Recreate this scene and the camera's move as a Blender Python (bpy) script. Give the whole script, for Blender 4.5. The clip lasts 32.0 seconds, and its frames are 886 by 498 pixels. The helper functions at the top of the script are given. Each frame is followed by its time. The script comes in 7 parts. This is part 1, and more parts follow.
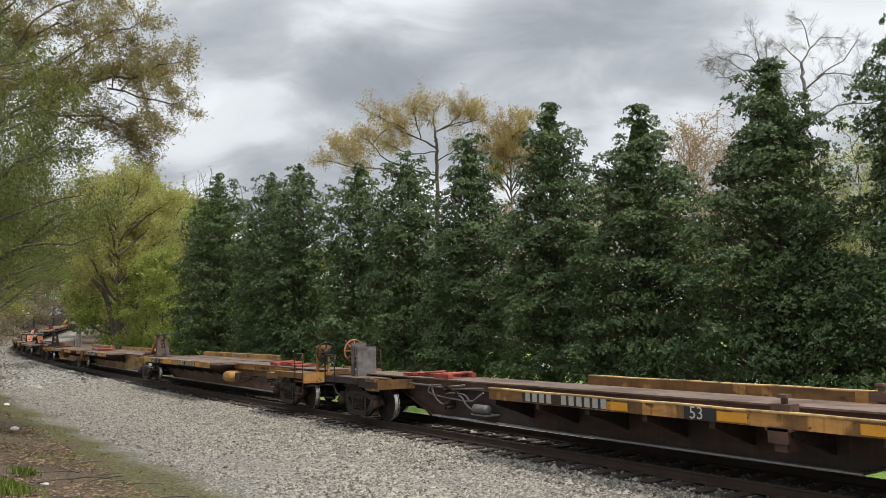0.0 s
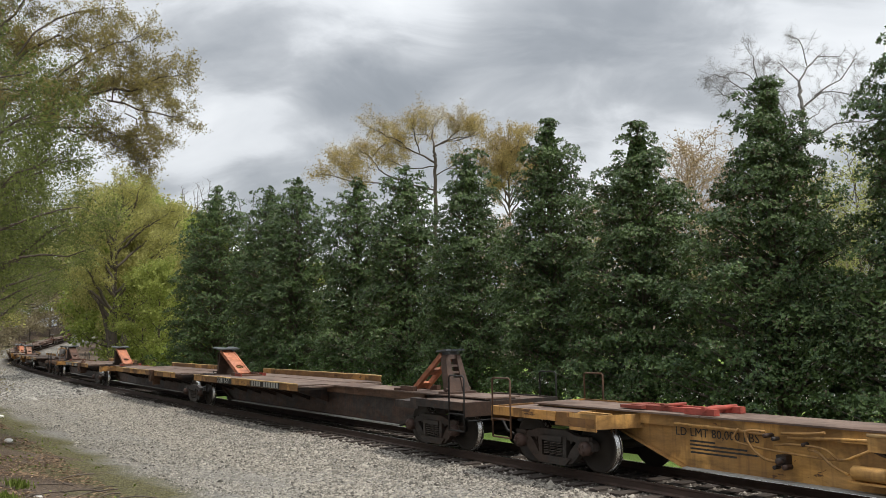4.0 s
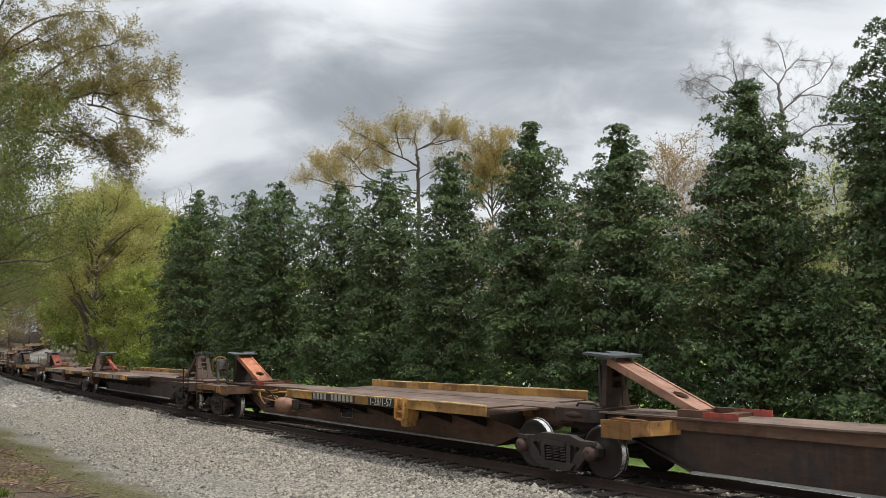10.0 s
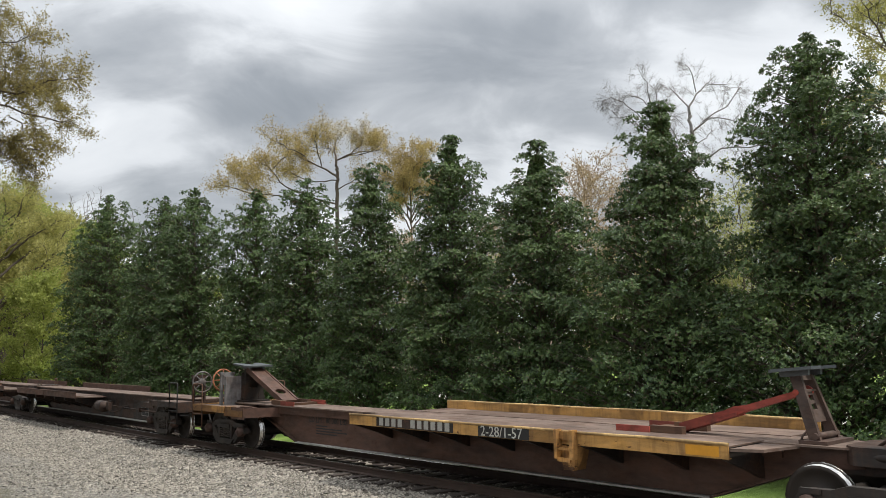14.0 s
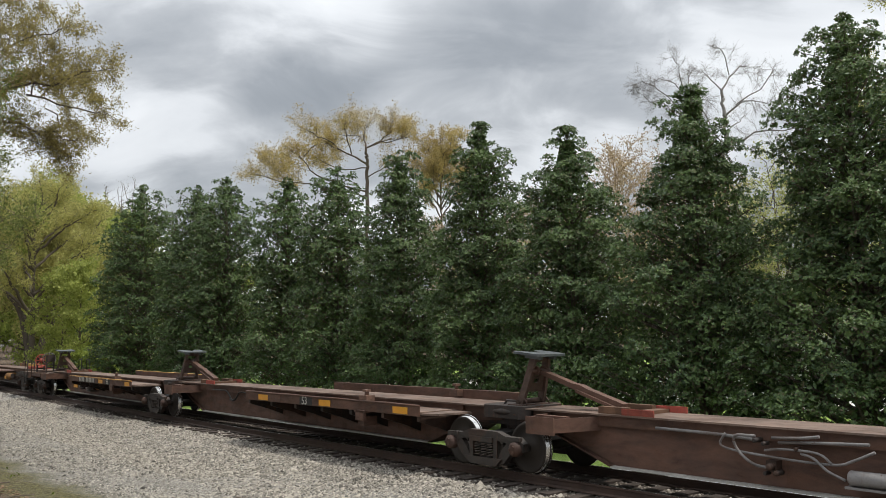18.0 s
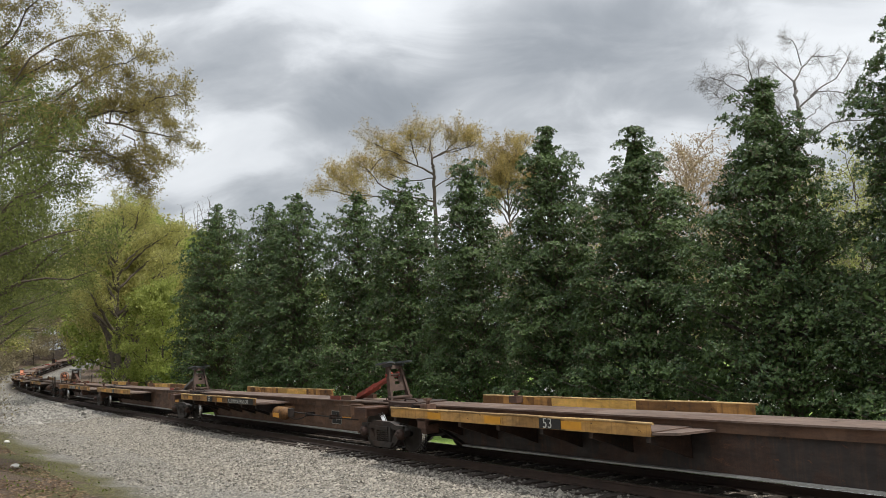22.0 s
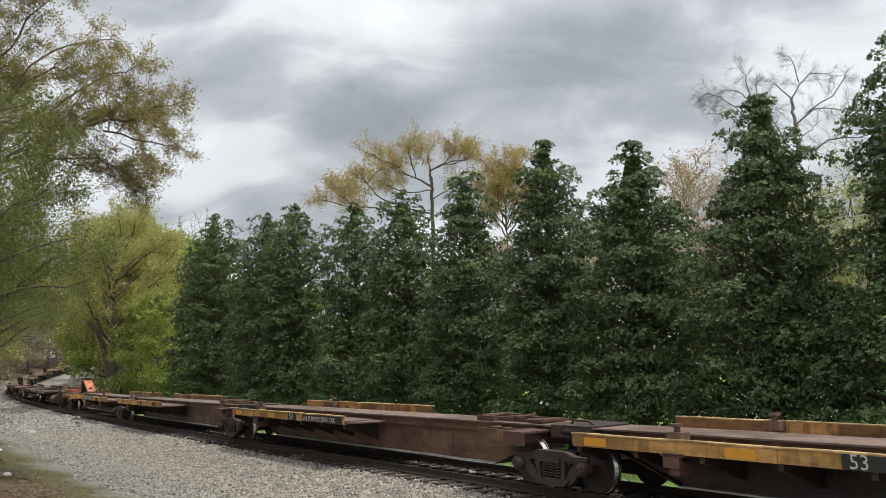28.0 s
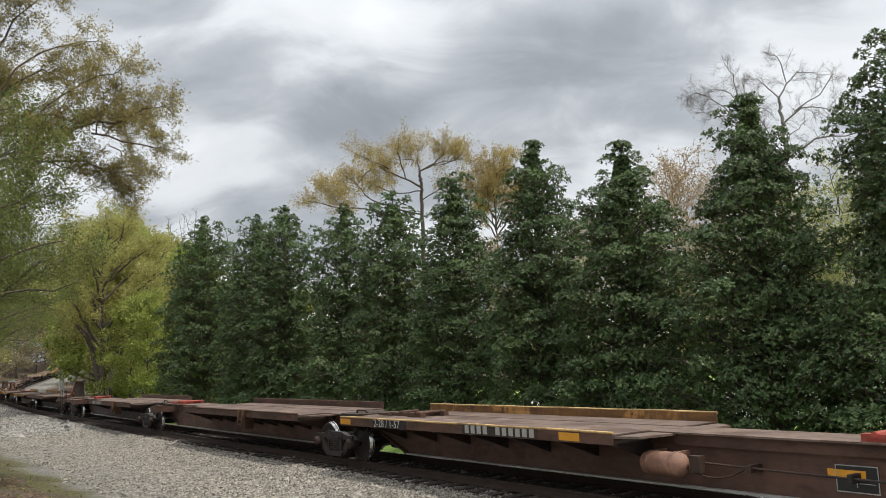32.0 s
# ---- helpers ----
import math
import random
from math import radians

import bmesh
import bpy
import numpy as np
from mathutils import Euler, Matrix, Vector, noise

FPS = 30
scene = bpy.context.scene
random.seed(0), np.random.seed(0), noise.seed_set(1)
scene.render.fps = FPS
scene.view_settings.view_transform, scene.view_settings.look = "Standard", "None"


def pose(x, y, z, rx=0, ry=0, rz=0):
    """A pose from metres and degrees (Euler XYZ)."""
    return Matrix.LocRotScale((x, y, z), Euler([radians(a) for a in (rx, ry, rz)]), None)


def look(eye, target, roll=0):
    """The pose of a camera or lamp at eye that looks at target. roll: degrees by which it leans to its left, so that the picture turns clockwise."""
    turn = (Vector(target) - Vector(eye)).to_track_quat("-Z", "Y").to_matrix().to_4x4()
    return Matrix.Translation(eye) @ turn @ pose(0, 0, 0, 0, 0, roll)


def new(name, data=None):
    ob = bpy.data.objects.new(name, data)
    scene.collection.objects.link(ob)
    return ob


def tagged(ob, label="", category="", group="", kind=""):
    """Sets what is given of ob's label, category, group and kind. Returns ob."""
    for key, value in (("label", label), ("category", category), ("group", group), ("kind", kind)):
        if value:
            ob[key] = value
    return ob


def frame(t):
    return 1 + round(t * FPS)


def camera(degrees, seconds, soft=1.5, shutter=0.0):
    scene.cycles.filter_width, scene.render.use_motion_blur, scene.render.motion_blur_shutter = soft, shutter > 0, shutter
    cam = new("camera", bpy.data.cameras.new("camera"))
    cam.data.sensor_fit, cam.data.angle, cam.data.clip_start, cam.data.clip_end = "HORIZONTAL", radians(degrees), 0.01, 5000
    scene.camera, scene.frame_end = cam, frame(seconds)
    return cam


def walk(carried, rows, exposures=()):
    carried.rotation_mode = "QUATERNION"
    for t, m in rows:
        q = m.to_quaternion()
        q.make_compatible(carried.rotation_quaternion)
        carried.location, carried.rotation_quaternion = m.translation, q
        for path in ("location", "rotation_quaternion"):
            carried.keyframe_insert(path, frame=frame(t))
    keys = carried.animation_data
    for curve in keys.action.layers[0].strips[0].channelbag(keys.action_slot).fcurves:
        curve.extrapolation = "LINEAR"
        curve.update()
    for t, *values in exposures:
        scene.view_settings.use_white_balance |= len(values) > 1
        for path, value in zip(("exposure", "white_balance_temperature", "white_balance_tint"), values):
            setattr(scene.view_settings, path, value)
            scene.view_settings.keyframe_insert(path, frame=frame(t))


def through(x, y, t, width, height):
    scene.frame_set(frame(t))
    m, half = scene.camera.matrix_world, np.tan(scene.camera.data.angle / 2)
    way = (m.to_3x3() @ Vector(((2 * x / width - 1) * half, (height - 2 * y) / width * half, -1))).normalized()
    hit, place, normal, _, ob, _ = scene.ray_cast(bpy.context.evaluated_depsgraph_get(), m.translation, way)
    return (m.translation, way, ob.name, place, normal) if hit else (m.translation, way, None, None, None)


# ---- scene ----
cam = camera(55.66, 32.0, soft=0.5)
EYE = (0.0, 0.0, 2.5)          # metres above the rail head
PATH = [                       # seconds, yaw, tilt, lean in degrees
    (0, 1.203, 94.964, 1.259),
    (0.5, 1.181, 95.055, 1.378),
    (1, 1.244, 95.154, 1.588),
    (1.5, 1.309, 95.443, 1.655),
    (2, 1.516, 95.575, 1.491),
    (2.5, 1.697, 95.561, 1.205),
    (3, 1.622, 95.553, 1.070),
    (3.5, 1.387, 95.714, 0.886),
    (4, 1.006, 95.957, 0.800),
    (4.5, 0.818, 96.143, 0.834),
    (6.5, 0.246, 96.782, 0.694),
    (7, -0.379, 96.785, 0.738),
    (7.5, -0.474, 96.635, 0.880),
    (8, -0.076, 96.290, 1.020),
    (8.5, 0.121, 96.134, 1.127),
    (9, 0.130, 96.141, 1.163),
    (9.5, 0.069, 96.118, 1.172),
    (10, -0.105, 96.174, 1.182),
    (10.5, -0.357, 96.248, 1.244),
    (11, -1.013, 96.472, 1.402),
    (11.5, -2.141, 96.496, 1.319),
    (12, -4.064, 96.437, 1.421),
    (12.5, -5.320, 96.182, 1.319),
    (13, -5.541, 96.546, 0.995),
    (13.5, -5.468, 96.771, 0.909),
    (14, -5.750, 96.880, 0.840),
    (14.5, -5.889, 96.855, 0.781),
    (16.5, -5.366, 96.461, 0.997),
    (17, -4.978, 96.036, 0.879),
    (17.5, -3.836, 95.970, 0.927),
    (18, -3.670, 96.017, 0.959),
    (18.5, -4.039, 95.766, 1.059),
    (19, -4.069, 95.436, 1.245),
    (19.5, -3.955, 95.233, 1.420),
    (20, -3.545, 95.323, 1.657),
    (20.5, -2.896, 95.612, 2.133),
    (21, -1.756, 96.110, 2.496),
    (21.5, -0.003, 96.506, 2.595),
    (22, 1.282, 96.730, 2.578),
    (22.5, 1.889, 96.760, 2.382),
    (23, 2.097, 96.660, 2.177),
    (23.5, 1.756, 96.841, 2.236),
    (24, 1.579, 96.881, 2.254),
    (24.5, 1.643, 97.119, 2.260),
    (25, 1.798, 97.475, 2.238),
    (25.5, 1.853, 97.553, 2.027),
    (27.5, 1.146, 97.654, 1.738),
    (28, 1.004, 97.548, 1.970),
    (28.5, 0.933, 97.465, 2.211),
    (29, 0.892, 97.472, 2.412),
    (29.5, 0.809, 97.503, 2.540),
    (30, 0.719, 97.648, 2.595),
    (30.5, 0.588, 97.625, 2.544),
    (31, 0.565, 97.427, 2.413),
    (31.5, 0.527, 97.425, 2.413),
    (32, 0.380, 97.565, 2.437),
]
walk(cam, [(t, pose(*EYE, tilt, lean, yaw)) for t, yaw, tilt, lean in PATH], exposures=[(0, -0.03), (1.3, -0.05), (2.0, -0.17), (2.6, -0.12), (3.3, -0.06), (4.5, -0.05), (11, -0.05), (14, -0.02), (20, -0.02), (23, -0.05), (32, -0.05)])

# ---- light: a high, bright overcast with a weak veiled sun ----
SUN_TURN, SUN_HIGH = radians(106), radians(62)
world = bpy.data.worlds.new("overcast_sky")
scene.world = world
world.use_nodes = True


def sky():
    nt = world.node_tree
    nt.nodes.clear()
    n = nt.nodes.new
    out, bg = n("ShaderNodeOutputWorld"), n("ShaderNodeBackground")
    air = n("ShaderNodeTexSky")
    air.sky_type, air.sun_disc, air.sun_elevation, air.sun_rotation = "NISHITA", False, SUN_HIGH, SUN_TURN
    co, sep = n("ShaderNodeTexCoord"), n("ShaderNodeSeparateXYZ")
    nt.links.new(co.outputs["Generated"], sep.inputs[0])

    def m(op, a, b):
        k = n("ShaderNodeMath")
        k.operation = op
        for i, v in enumerate((a, b)):
            if hasattr(v, "links"):
                nt.links.new(v, k.inputs[i])
            else:
                k.inputs[i].default_value = v
        return k.outputs[0]
    up = m("MAXIMUM", sep.outputs[2], 0.0)
    flat = m("ADD", up, 0.5)
    comb = n("ShaderNodeCombineXYZ")
    nt.links.new(m("DIVIDE", sep.outputs[0], flat), comb.inputs[0])
    nt.links.new(m("DIVIDE", sep.outputs[1], flat), comb.inputs[1])
    shift = n("ShaderNodeMapping")
    shift.inputs["Location"].default_value = (-32.574, -31.496, -14.368)
    shift.inputs["Scale"].default_value = (0.686, 1.037, 1.0)
    nt.links.new(comb.outputs[0], shift.inputs[0])
    big, small = n("ShaderNodeTexNoise"), n("ShaderNodeTexNoise")
    for k, s, d, r, w in ((big, 3.288, 2.0, 0.5, 0.0), (small, 7.5, 8.0, 0.55, 0.5)):
        k.inputs["Scale"].default_value, k.inputs["Detail"].default_value = s, d
        k.inputs["Roughness"].default_value, k.inputs["Distortion"].default_value = r, w
        nt.links.new(shift.outputs[0], k.inputs["Vector"])
    mix = m("ADD", m("MULTIPLY", big.outputs[0], 0.72), m("MULTIPLY", small.outputs[0], 0.28))
    ramp = n("ShaderNodeValToRGB")
    e = ramp.color_ramp.elements
    e[0].position, e[0].color = 0.40, (0.9, 0.928, 0.957, 1)
    e[1].position, e[1].color = 0.68, (0.29, 0.318, 0.352, 1)
    for p, c in ((0.47, (0.78, 0.81, 0.845, 1)), (0.53, (0.53, 0.558, 0.592, 1)), (0.60, (0.375, 0.404, 0.44, 1))):
        k = e.new(p)
        k.color = c
    nt.links.new(mix, ramp.inputs[0])
    high = m("ADD", m("ADD", 0.88, m("MULTIPLY", m("MULTIPLY", up, up), 2.0)), m("MULTIPLY", m("MAXIMUM", m("SUBTRACT", 0.34, up), 0.0), 0.5))
    cloud = n("ShaderNodeVectorMath")
    cloud.operation = "SCALE"
    nt.links.new(ramp.outputs[0], cloud.inputs[0])
    nt.links.new(high, cloud.inputs["Scale"])
    clear = n("ShaderNodeVectorMath")
    clear.operation = "SCALE"
    clear.inputs["Scale"].default_value = 0.10
    nt.links.new(air.outputs[0], clear.inputs[0])
    both = n("ShaderNodeMix")
    both.data_type = "RGBA"
    both.inputs[0].default_value = 0.93
    nt.links.new(clear.outputs[0], both.inputs[6])
    nt.links.new(cloud.outputs[0], both.inputs[7])
    nt.links.new(both.outputs[2], bg.inputs[0])
    bg.inputs[1].default_value = 1.0
    nt.links.new(bg.outputs[0], out.inputs[0])


sky()
sun = bpy.data.lights.new("veiled_sun", "SUN")
sun.energy, sun.angle, sun.color = 3.0, radians(4), (1.0, 0.95, 0.86)
sun_ob = new("veiled_sun", sun)
sun_ob.matrix_world = look((0, 0, 60), Vector((0, 0, 60)) - Vector((math.sin(SUN_TURN) * math.cos(SUN_HIGH), math.cos(SUN_TURN) * math.cos(SUN_HIGH), math.sin(SUN_HIGH))))


# ---- materials ----
class Nodes:
    """A node material with a principled surface and short ways to its usual inputs."""

    def __init__(self, name, rough=0.8, metal=0.0):
        self.mat = bpy.data.materials.new(name)
        self.mat.use_nodes = True
        self.nt = self.mat.node_tree
        self.bsdf = self.nt.nodes["Principled BSDF"]
        self.bsdf.inputs["Roughness"].default_value = rough
        self.bsdf.inputs["Metallic"].default_value = metal
        self.place = self.nt.nodes.new("ShaderNodeTexCoord").outputs["Object"]

    def add(self, kind, **inputs):
        k = self.nt.nodes.new(kind)
        for name, v in inputs.items():
            self.put(k.inputs[name.replace("_", " ")], v)
        return k

    def put(self, socket, v):
        if hasattr(v, "is_linked"):
            self.nt.links.new(v, socket)
        else:
            socket.default_value = v

    def noise(self, scale, detail=4.0, rough=0.55, at=None, warp=0.0):
        k = self.add("ShaderNodeTexNoise", Scale=scale, Detail=detail, Roughness=rough, Distortion=warp)
        self.put(k.inputs["Vector"], at or self.place)
        return k.outputs[0]

    def stretch(self, x, y, z, at=None):
        k = self.add("ShaderNodeMapping")
        k.inputs["Scale"].default_value = (x, y, z)
        self.put(k.inputs[0], at or self.place)
        return k.outputs[0]

    def ramp(self, fac, *stops):
        k = self.add("ShaderNodeValToRGB")
        e = k.color_ramp.elements
        while len(e) < len(stops):
            e.new(0.5)
        for el, (p, c) in zip(e, stops):
            el.position = p
            el.color = (*c, 1) if hasattr(c, "__len__") else (c, c, c, 1)
        self.put(k.inputs[0], fac)
        return k.outputs[0]

    def mix(self, fac, a, b, how="MIX"):
        k = self.add("ShaderNodeMix")
        k.data_type, k.blend_type = "RGBA", how
        self.put(k.inputs[0], fac)
        for i, v in ((6, a), (7, b)):
            self.put(k.inputs[i], (*v, 1) if isinstance(v, tuple) and len(v) == 3 else v)
        return k.outputs[2]

    def math(self, op, a, b=0.0):
        k = self.add("ShaderNodeMath")
        k.operation = op
        self.put(k.inputs[0], a)
        self.put(k.inputs[1], b)
        return k.outputs[0]

    def bump(self, height, strength=0.4, dist=0.02):
        k = self.add("ShaderNodeBump", Strength=strength, Distance=dist, Height=height)
        self.put(self.bsdf.inputs["Normal"], k.outputs[0])

    def color(self, c):
        self.put(self.bsdf.inputs["Base Color"], c)

    def rough(self, r):
        self.put(self.bsdf.inputs["Roughness"], r)


def painted(name, paint, rust=0.45, grime=(0.03, 0.022, 0.017), coarse=1.0, rough=0.62):
    """Old rolling-stock paint: faded patches, chips down to rust, runs of dirt, speckle."""
    k = Nodes(name, rough)
    who = k.add("ShaderNodeObjectInfo").outputs["Random"]
    off = k.add("ShaderNodeVectorMath")
    off.operation = "ADD"
    shift = k.add("ShaderNodeVectorMath")
    shift.operation = "SCALE"
    k.put(shift.inputs[0], who)
    shift.inputs["Scale"].default_value = 37.0
    k.put(off.inputs[0], k.place)
    k.put(off.inputs[1], shift.outputs[0])
    at = off.outputs[0]
    patch = k.noise(4.2 * coarse, 9, 0.68, k.stretch(0.7, 1.0, 1.5, at), 0.6)
    broad = k.noise(0.62, 4, 0.6, k.stretch(1.0, 1.0, 0.7, at), 0.3)
    fade = k.noise(1.7, 5, 0.6, at)
    runs = k.noise(7.0, 5, 0.6, k.stretch(1.8, 1.8, 0.14, at))
    fine = k.noise(55, 3, 0.6, at)
    rusty = k.ramp(fine, (0.3, (0.066, 0.027, 0.013)), (0.7, (0.175, 0.074, 0.033)))
    dull = tuple(0.8 * c + 0.09 * max(paint) for c in paint)
    base = k.mix(k.ramp(fade, (0.35, 0.0), (0.7, 0.8)), paint, dull)
    base = k.mix(k.math("MULTIPLY", who, 0.3), base, tuple(0.55 * c for c in paint))
    base = k.mix(k.ramp(broad, (0.545 - 0.07 * rust, 0.0), (0.575 - 0.07 * rust, 0.45 + 0.4 * rust)), base, k.mix(0.7, rusty, tuple(0.4 * c for c in paint)))
    edge = 0.665 - 0.05 * rust
    base = k.mix(k.ramp(patch, (edge, 0.0), (edge + 0.02, 0.9)), base, k.mix(0.5, rusty, grime))
    base = k.mix(k.ramp(runs, (0.5, 0.0), (0.72, 0.25 + 0.3 * rust)), base, k.mix(0.5, rusty, grime))
    base = k.mix(k.ramp(fine, (0.62, 0.0), (0.75, 0.4)), base, grime)
    wear = k.ramp(k.noise(2.4, 8, 0.68, k.stretch(0.5, 1.0, 1.7, at), 0.4), (0.3, 0.5), (0.5, 1.0), (0.72, 1.5))
    base = k.mix(1.0, base, wear, "MULTIPLY")
    k.color(base)
    k.rough(k.ramp(patch, (0.3, rough - 0.06), (0.7, 0.9)))
    k.bump(k.math("ADD", k.math("MULTIPLY", fine, 0.5), patch), 0.3, 0.006)
    return k.mat


def plain(name, c, rough=0.7, metal=0.0, vary=0.25, scale=9.0, bump=0.2):
    k = Nodes(name, rough, metal)
    a, b = k.noise(scale, 6, 0.6), k.noise(scale * 0.17, 3, 0.5)
    k.color(k.ramp(k.math("MULTIPLY", k.math("ADD", a, b), 0.5), (0.3, tuple(v * (1 - vary) for v in c)), (0.7, tuple(min(1, v * (1 + vary)) for v in c))))
    k.rough(k.ramp(a, (0.3, max(0.02, rough - 0.1)), (0.7, min(1, rough + 0.1))))
    k.bump(a, bump, 0.01)
    return k.mat


def leafy(name, dark, light, rough=0.45, through=0.25, back=None, sheen=0.2, clumps=0.4):
    """Leaves: each one its own tone, glossy to a degree, with light through the blade."""
    k = Nodes(name, rough)
    one = k.add("ShaderNodeNewGeometry").outputs["Random Per Island"]
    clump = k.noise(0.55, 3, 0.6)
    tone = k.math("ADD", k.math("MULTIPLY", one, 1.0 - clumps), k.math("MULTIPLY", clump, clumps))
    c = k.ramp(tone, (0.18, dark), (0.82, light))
    if back:
        c = k.mix(k.ramp(one, (0.9, 0.0), (0.93, 1.0)), c, back)
    k.color(c)
    k.bsdf.inputs["Specular IOR Level"].default_value = sheen
    t = k.add("ShaderNodeBsdfTranslucent")
    k.put(t.inputs[0], c)
    m = k.add("ShaderNodeMixShader")
    m.inputs[0].default_value = through
    k.nt.links.new(k.bsdf.outputs[0], m.inputs[1])
    k.nt.links.new(t.outputs[0], m.inputs[2])
    k.nt.links.new(m.outputs[0], k.nt.nodes["Material Output"].inputs[0])
    return k.mat


def bark(name, c):
    k = Nodes(name, 0.92)
    a = k.noise(7, 7, 0.7, k.stretch(3, 3, 0.6))
    k.color(k.ramp(a, (0.3, tuple(v * 0.5 for v in c)), (0.7, tuple(v * 1.35 for v in c))))
    k.bump(a, 0.6, 0.03)
    return k.mat


def ground_material():
    """Ballast and gravel by the line, dirt with leaves on the near side, lawn beyond."""
    k = Nodes("ground", 0.95)
    lat = k.add("ShaderNodeAttribute")
    lat.attribute_name = "lat"
    lat = lat.outputs["Fac"]
    wob = k.math("MULTIPLY", k.math("SUBTRACT", k.noise(0.32, 5, 0.65), 0.5), 3.4)
    edge = k.math("ADD", lat, wob)
    v = k.add("ShaderNodeTexVoronoi", Scale=26.0)
    k.put(v.inputs["Vector"], k.place)
    stone = k.ramp(v.outputs["Color"], (0.05, (0.07, 0.062, 0.05)), (0.5, (0.25, 0.232, 0.2)), (0.95, (0.54, 0.505, 0.44)))
    stone = k.mix(k.ramp(v.outputs["Distance"], (0.42, 0.0), (0.75, 0.75)), stone, (0.07, 0.065, 0.058))
    along = k.add("ShaderNodeAttribute")
    along.attribute_name = "along"
    run = k.add("ShaderNodeCombineXYZ")
    k.put(run.inputs[0], lat)
    k.put(run.inputs[1], k.math("MULTIPLY", along.outputs["Fac"], 0.05))
    lanes = k.noise(0.75, 4, 0.6, run.outputs[0])
    dust = k.mix(k.ramp(k.noise(0.28, 5, 0.6), (0.35, 0.0), (0.75, 0.35)), stone, (0.27, 0.253, 0.225))
    dust = k.mix(k.ramp(lanes, (0.42, 0.0), (0.62, 0.7)), dust, k.ramp(v.outputs["Color"], (0.1, (0.1, 0.096, 0.088)), (0.9, (0.29, 0.275, 0.245))))
    # dark brown out to about 1.5 m from the line, gone by 2.5 m
    track_dark = k.ramp(k.math("MULTIPLY", k.math("ABSOLUTE", k.math("ADD", lat, k.math("MULTIPLY", k.math("SUBTRACT", k.noise(1.2, 4), 0.5), 0.9))), 0.1), (0.15, 0.95), (0.25, 0.0))
    gravel = k.mix(track_dark, dust, (0.07, 0.056, 0.045))
    leaf = k.noise(15, 6, 0.8)
    dirt = k.ramp(leaf, (0.34, (0.022, 0.015, 0.010)), (0.5, (0.095, 0.064, 0.041)), (0.66, (0.24, 0.172, 0.12)))
    moss = k.ramp(k.noise(15, 5, 0.7), (0.36, (0.03, 0.026, 0.01)), (0.5, (0.088, 0.084, 0.028)), (0.64, (0.18, 0.165, 0.056)))
    band = k.math("ADD", k.math("MULTIPLY", k.math("ADD", lat, 10.0), 0.1), k.math("MULTIPLY", k.math("SUBTRACT", k.noise(0.5, 6, 0.65), 0.5), 0.6))
    soil = k.mix(k.ramp(band, (0.13, 0.0), (0.2, 0.85)), dirt, moss)
    near = k.ramp(k.math("MULTIPLY", k.math("ADD", edge, 10.0), 0.1), (0.27, 1.0), (0.36, 0.0))
    c = k.mix(near, gravel, soil)
    blade = k.noise(34, 4, 0.7)
    lawn = k.ramp(k.math("ADD", k.math("MULTIPLY", blade, 0.6), k.math("MULTIPLY", k.noise(0.4, 3), 0.4)), (0.3, (0.11, 0.19, 0.03)), (0.7, (0.27, 0.39, 0.07)))
    far = k.ramp(k.math("MULTIPLY", k.math("ADD", lat, k.math("MULTIPLY", wob, 0.2)), 0.1), (0.27, 0.0), (0.31, 1.0))
    deep = k.ramp(k.math("MULTIPLY", along.outputs["Fac"], 0.01), (0.6, 0.0), (0.75, 1.0))
    wood = k.ramp(k.math("MULTIPLY", edge, 0.1), (0.55, 0.0), (0.75, 1.0))
    beyond = k.mix(k.math("MULTIPLY", deep, wood), c, dirt)
    k.color(k.mix(k.math("MULTIPLY", far, k.math("SUBTRACT", 1.0, deep)), beyond, lawn))
    k.bump(k.math("SUBTRACT", k.math("MULTIPLY", leaf, 0.5), v.outputs["Distance"]), 0.9, 0.05)
    return k.mat


def stone_material(name, dark, light):
    k = Nodes(name, 0.9)
    one = k.add("ShaderNodeNewGeometry").outputs["Random Per Island"]
    c = k.ramp(one, (0.0, dark), (0.45, tuple((a + b) / 2 for a, b in zip(dark, light))), (1.0, light))
    k.color(k.mix(k.ramp(k.noise(40, 4), (0.4, 0.0), (0.8, 0.5)), c, dark))
    k.bump(k.noise(60, 4), 0.4, 0.01)
    return k.mat


GROUND = ground_material()
STONE = stone_material("gravel_stone", (0.036, 0.031, 0.025), (0.43, 0.39, 0.325))
TIE = plain("creosote_timber", (0.045, 0.033, 0.026), 0.9, vary=0.5, scale=12, bump=0.6)
RAIL = plain("rusty_rail", (0.05, 0.03, 0.022), 0.8, 0.1, 0.4, 14)
SHINE = plain("worn_steel", (0.55, 0.54, 0.52), 0.25, 1.0, 0.1, 30, 0.05)
WHEEL = plain("wheel_iron", (0.032, 0.025, 0.02), 0.6, 0.4, 0.4, 8)
FRAME = painted("truck_casting", (0.027, 0.021, 0.017), 0.2, rough=0.6)
BLACK = plain("black_iron", (0.022, 0.02, 0.019), 0.6, 0.3, 0.3, 8)
YELLOW = painted("faded_yellow_paint", (0.50, 0.265, 0.068), 0.55)
OLDYELLOW = painted("rusted_yellow_paint", (0.44, 0.215, 0.05), 1.3)
LIP = painted("rubbed_yellow_edge", (0.56, 0.36, 0.14), 0.5)
BROWN = painted("brown_paint", (0.098, 0.047, 0.03), 0.6)
OCHRE = painted("ochre_girder_paint", (0.30, 0.172, 0.05), 0.85)
RUSTY = painted("rust_brown_paint", (0.13, 0.066, 0.035), 0.7)
DARK = painted("sooty_brown_paint", (0.027, 0.0195, 0.016), 0.9)
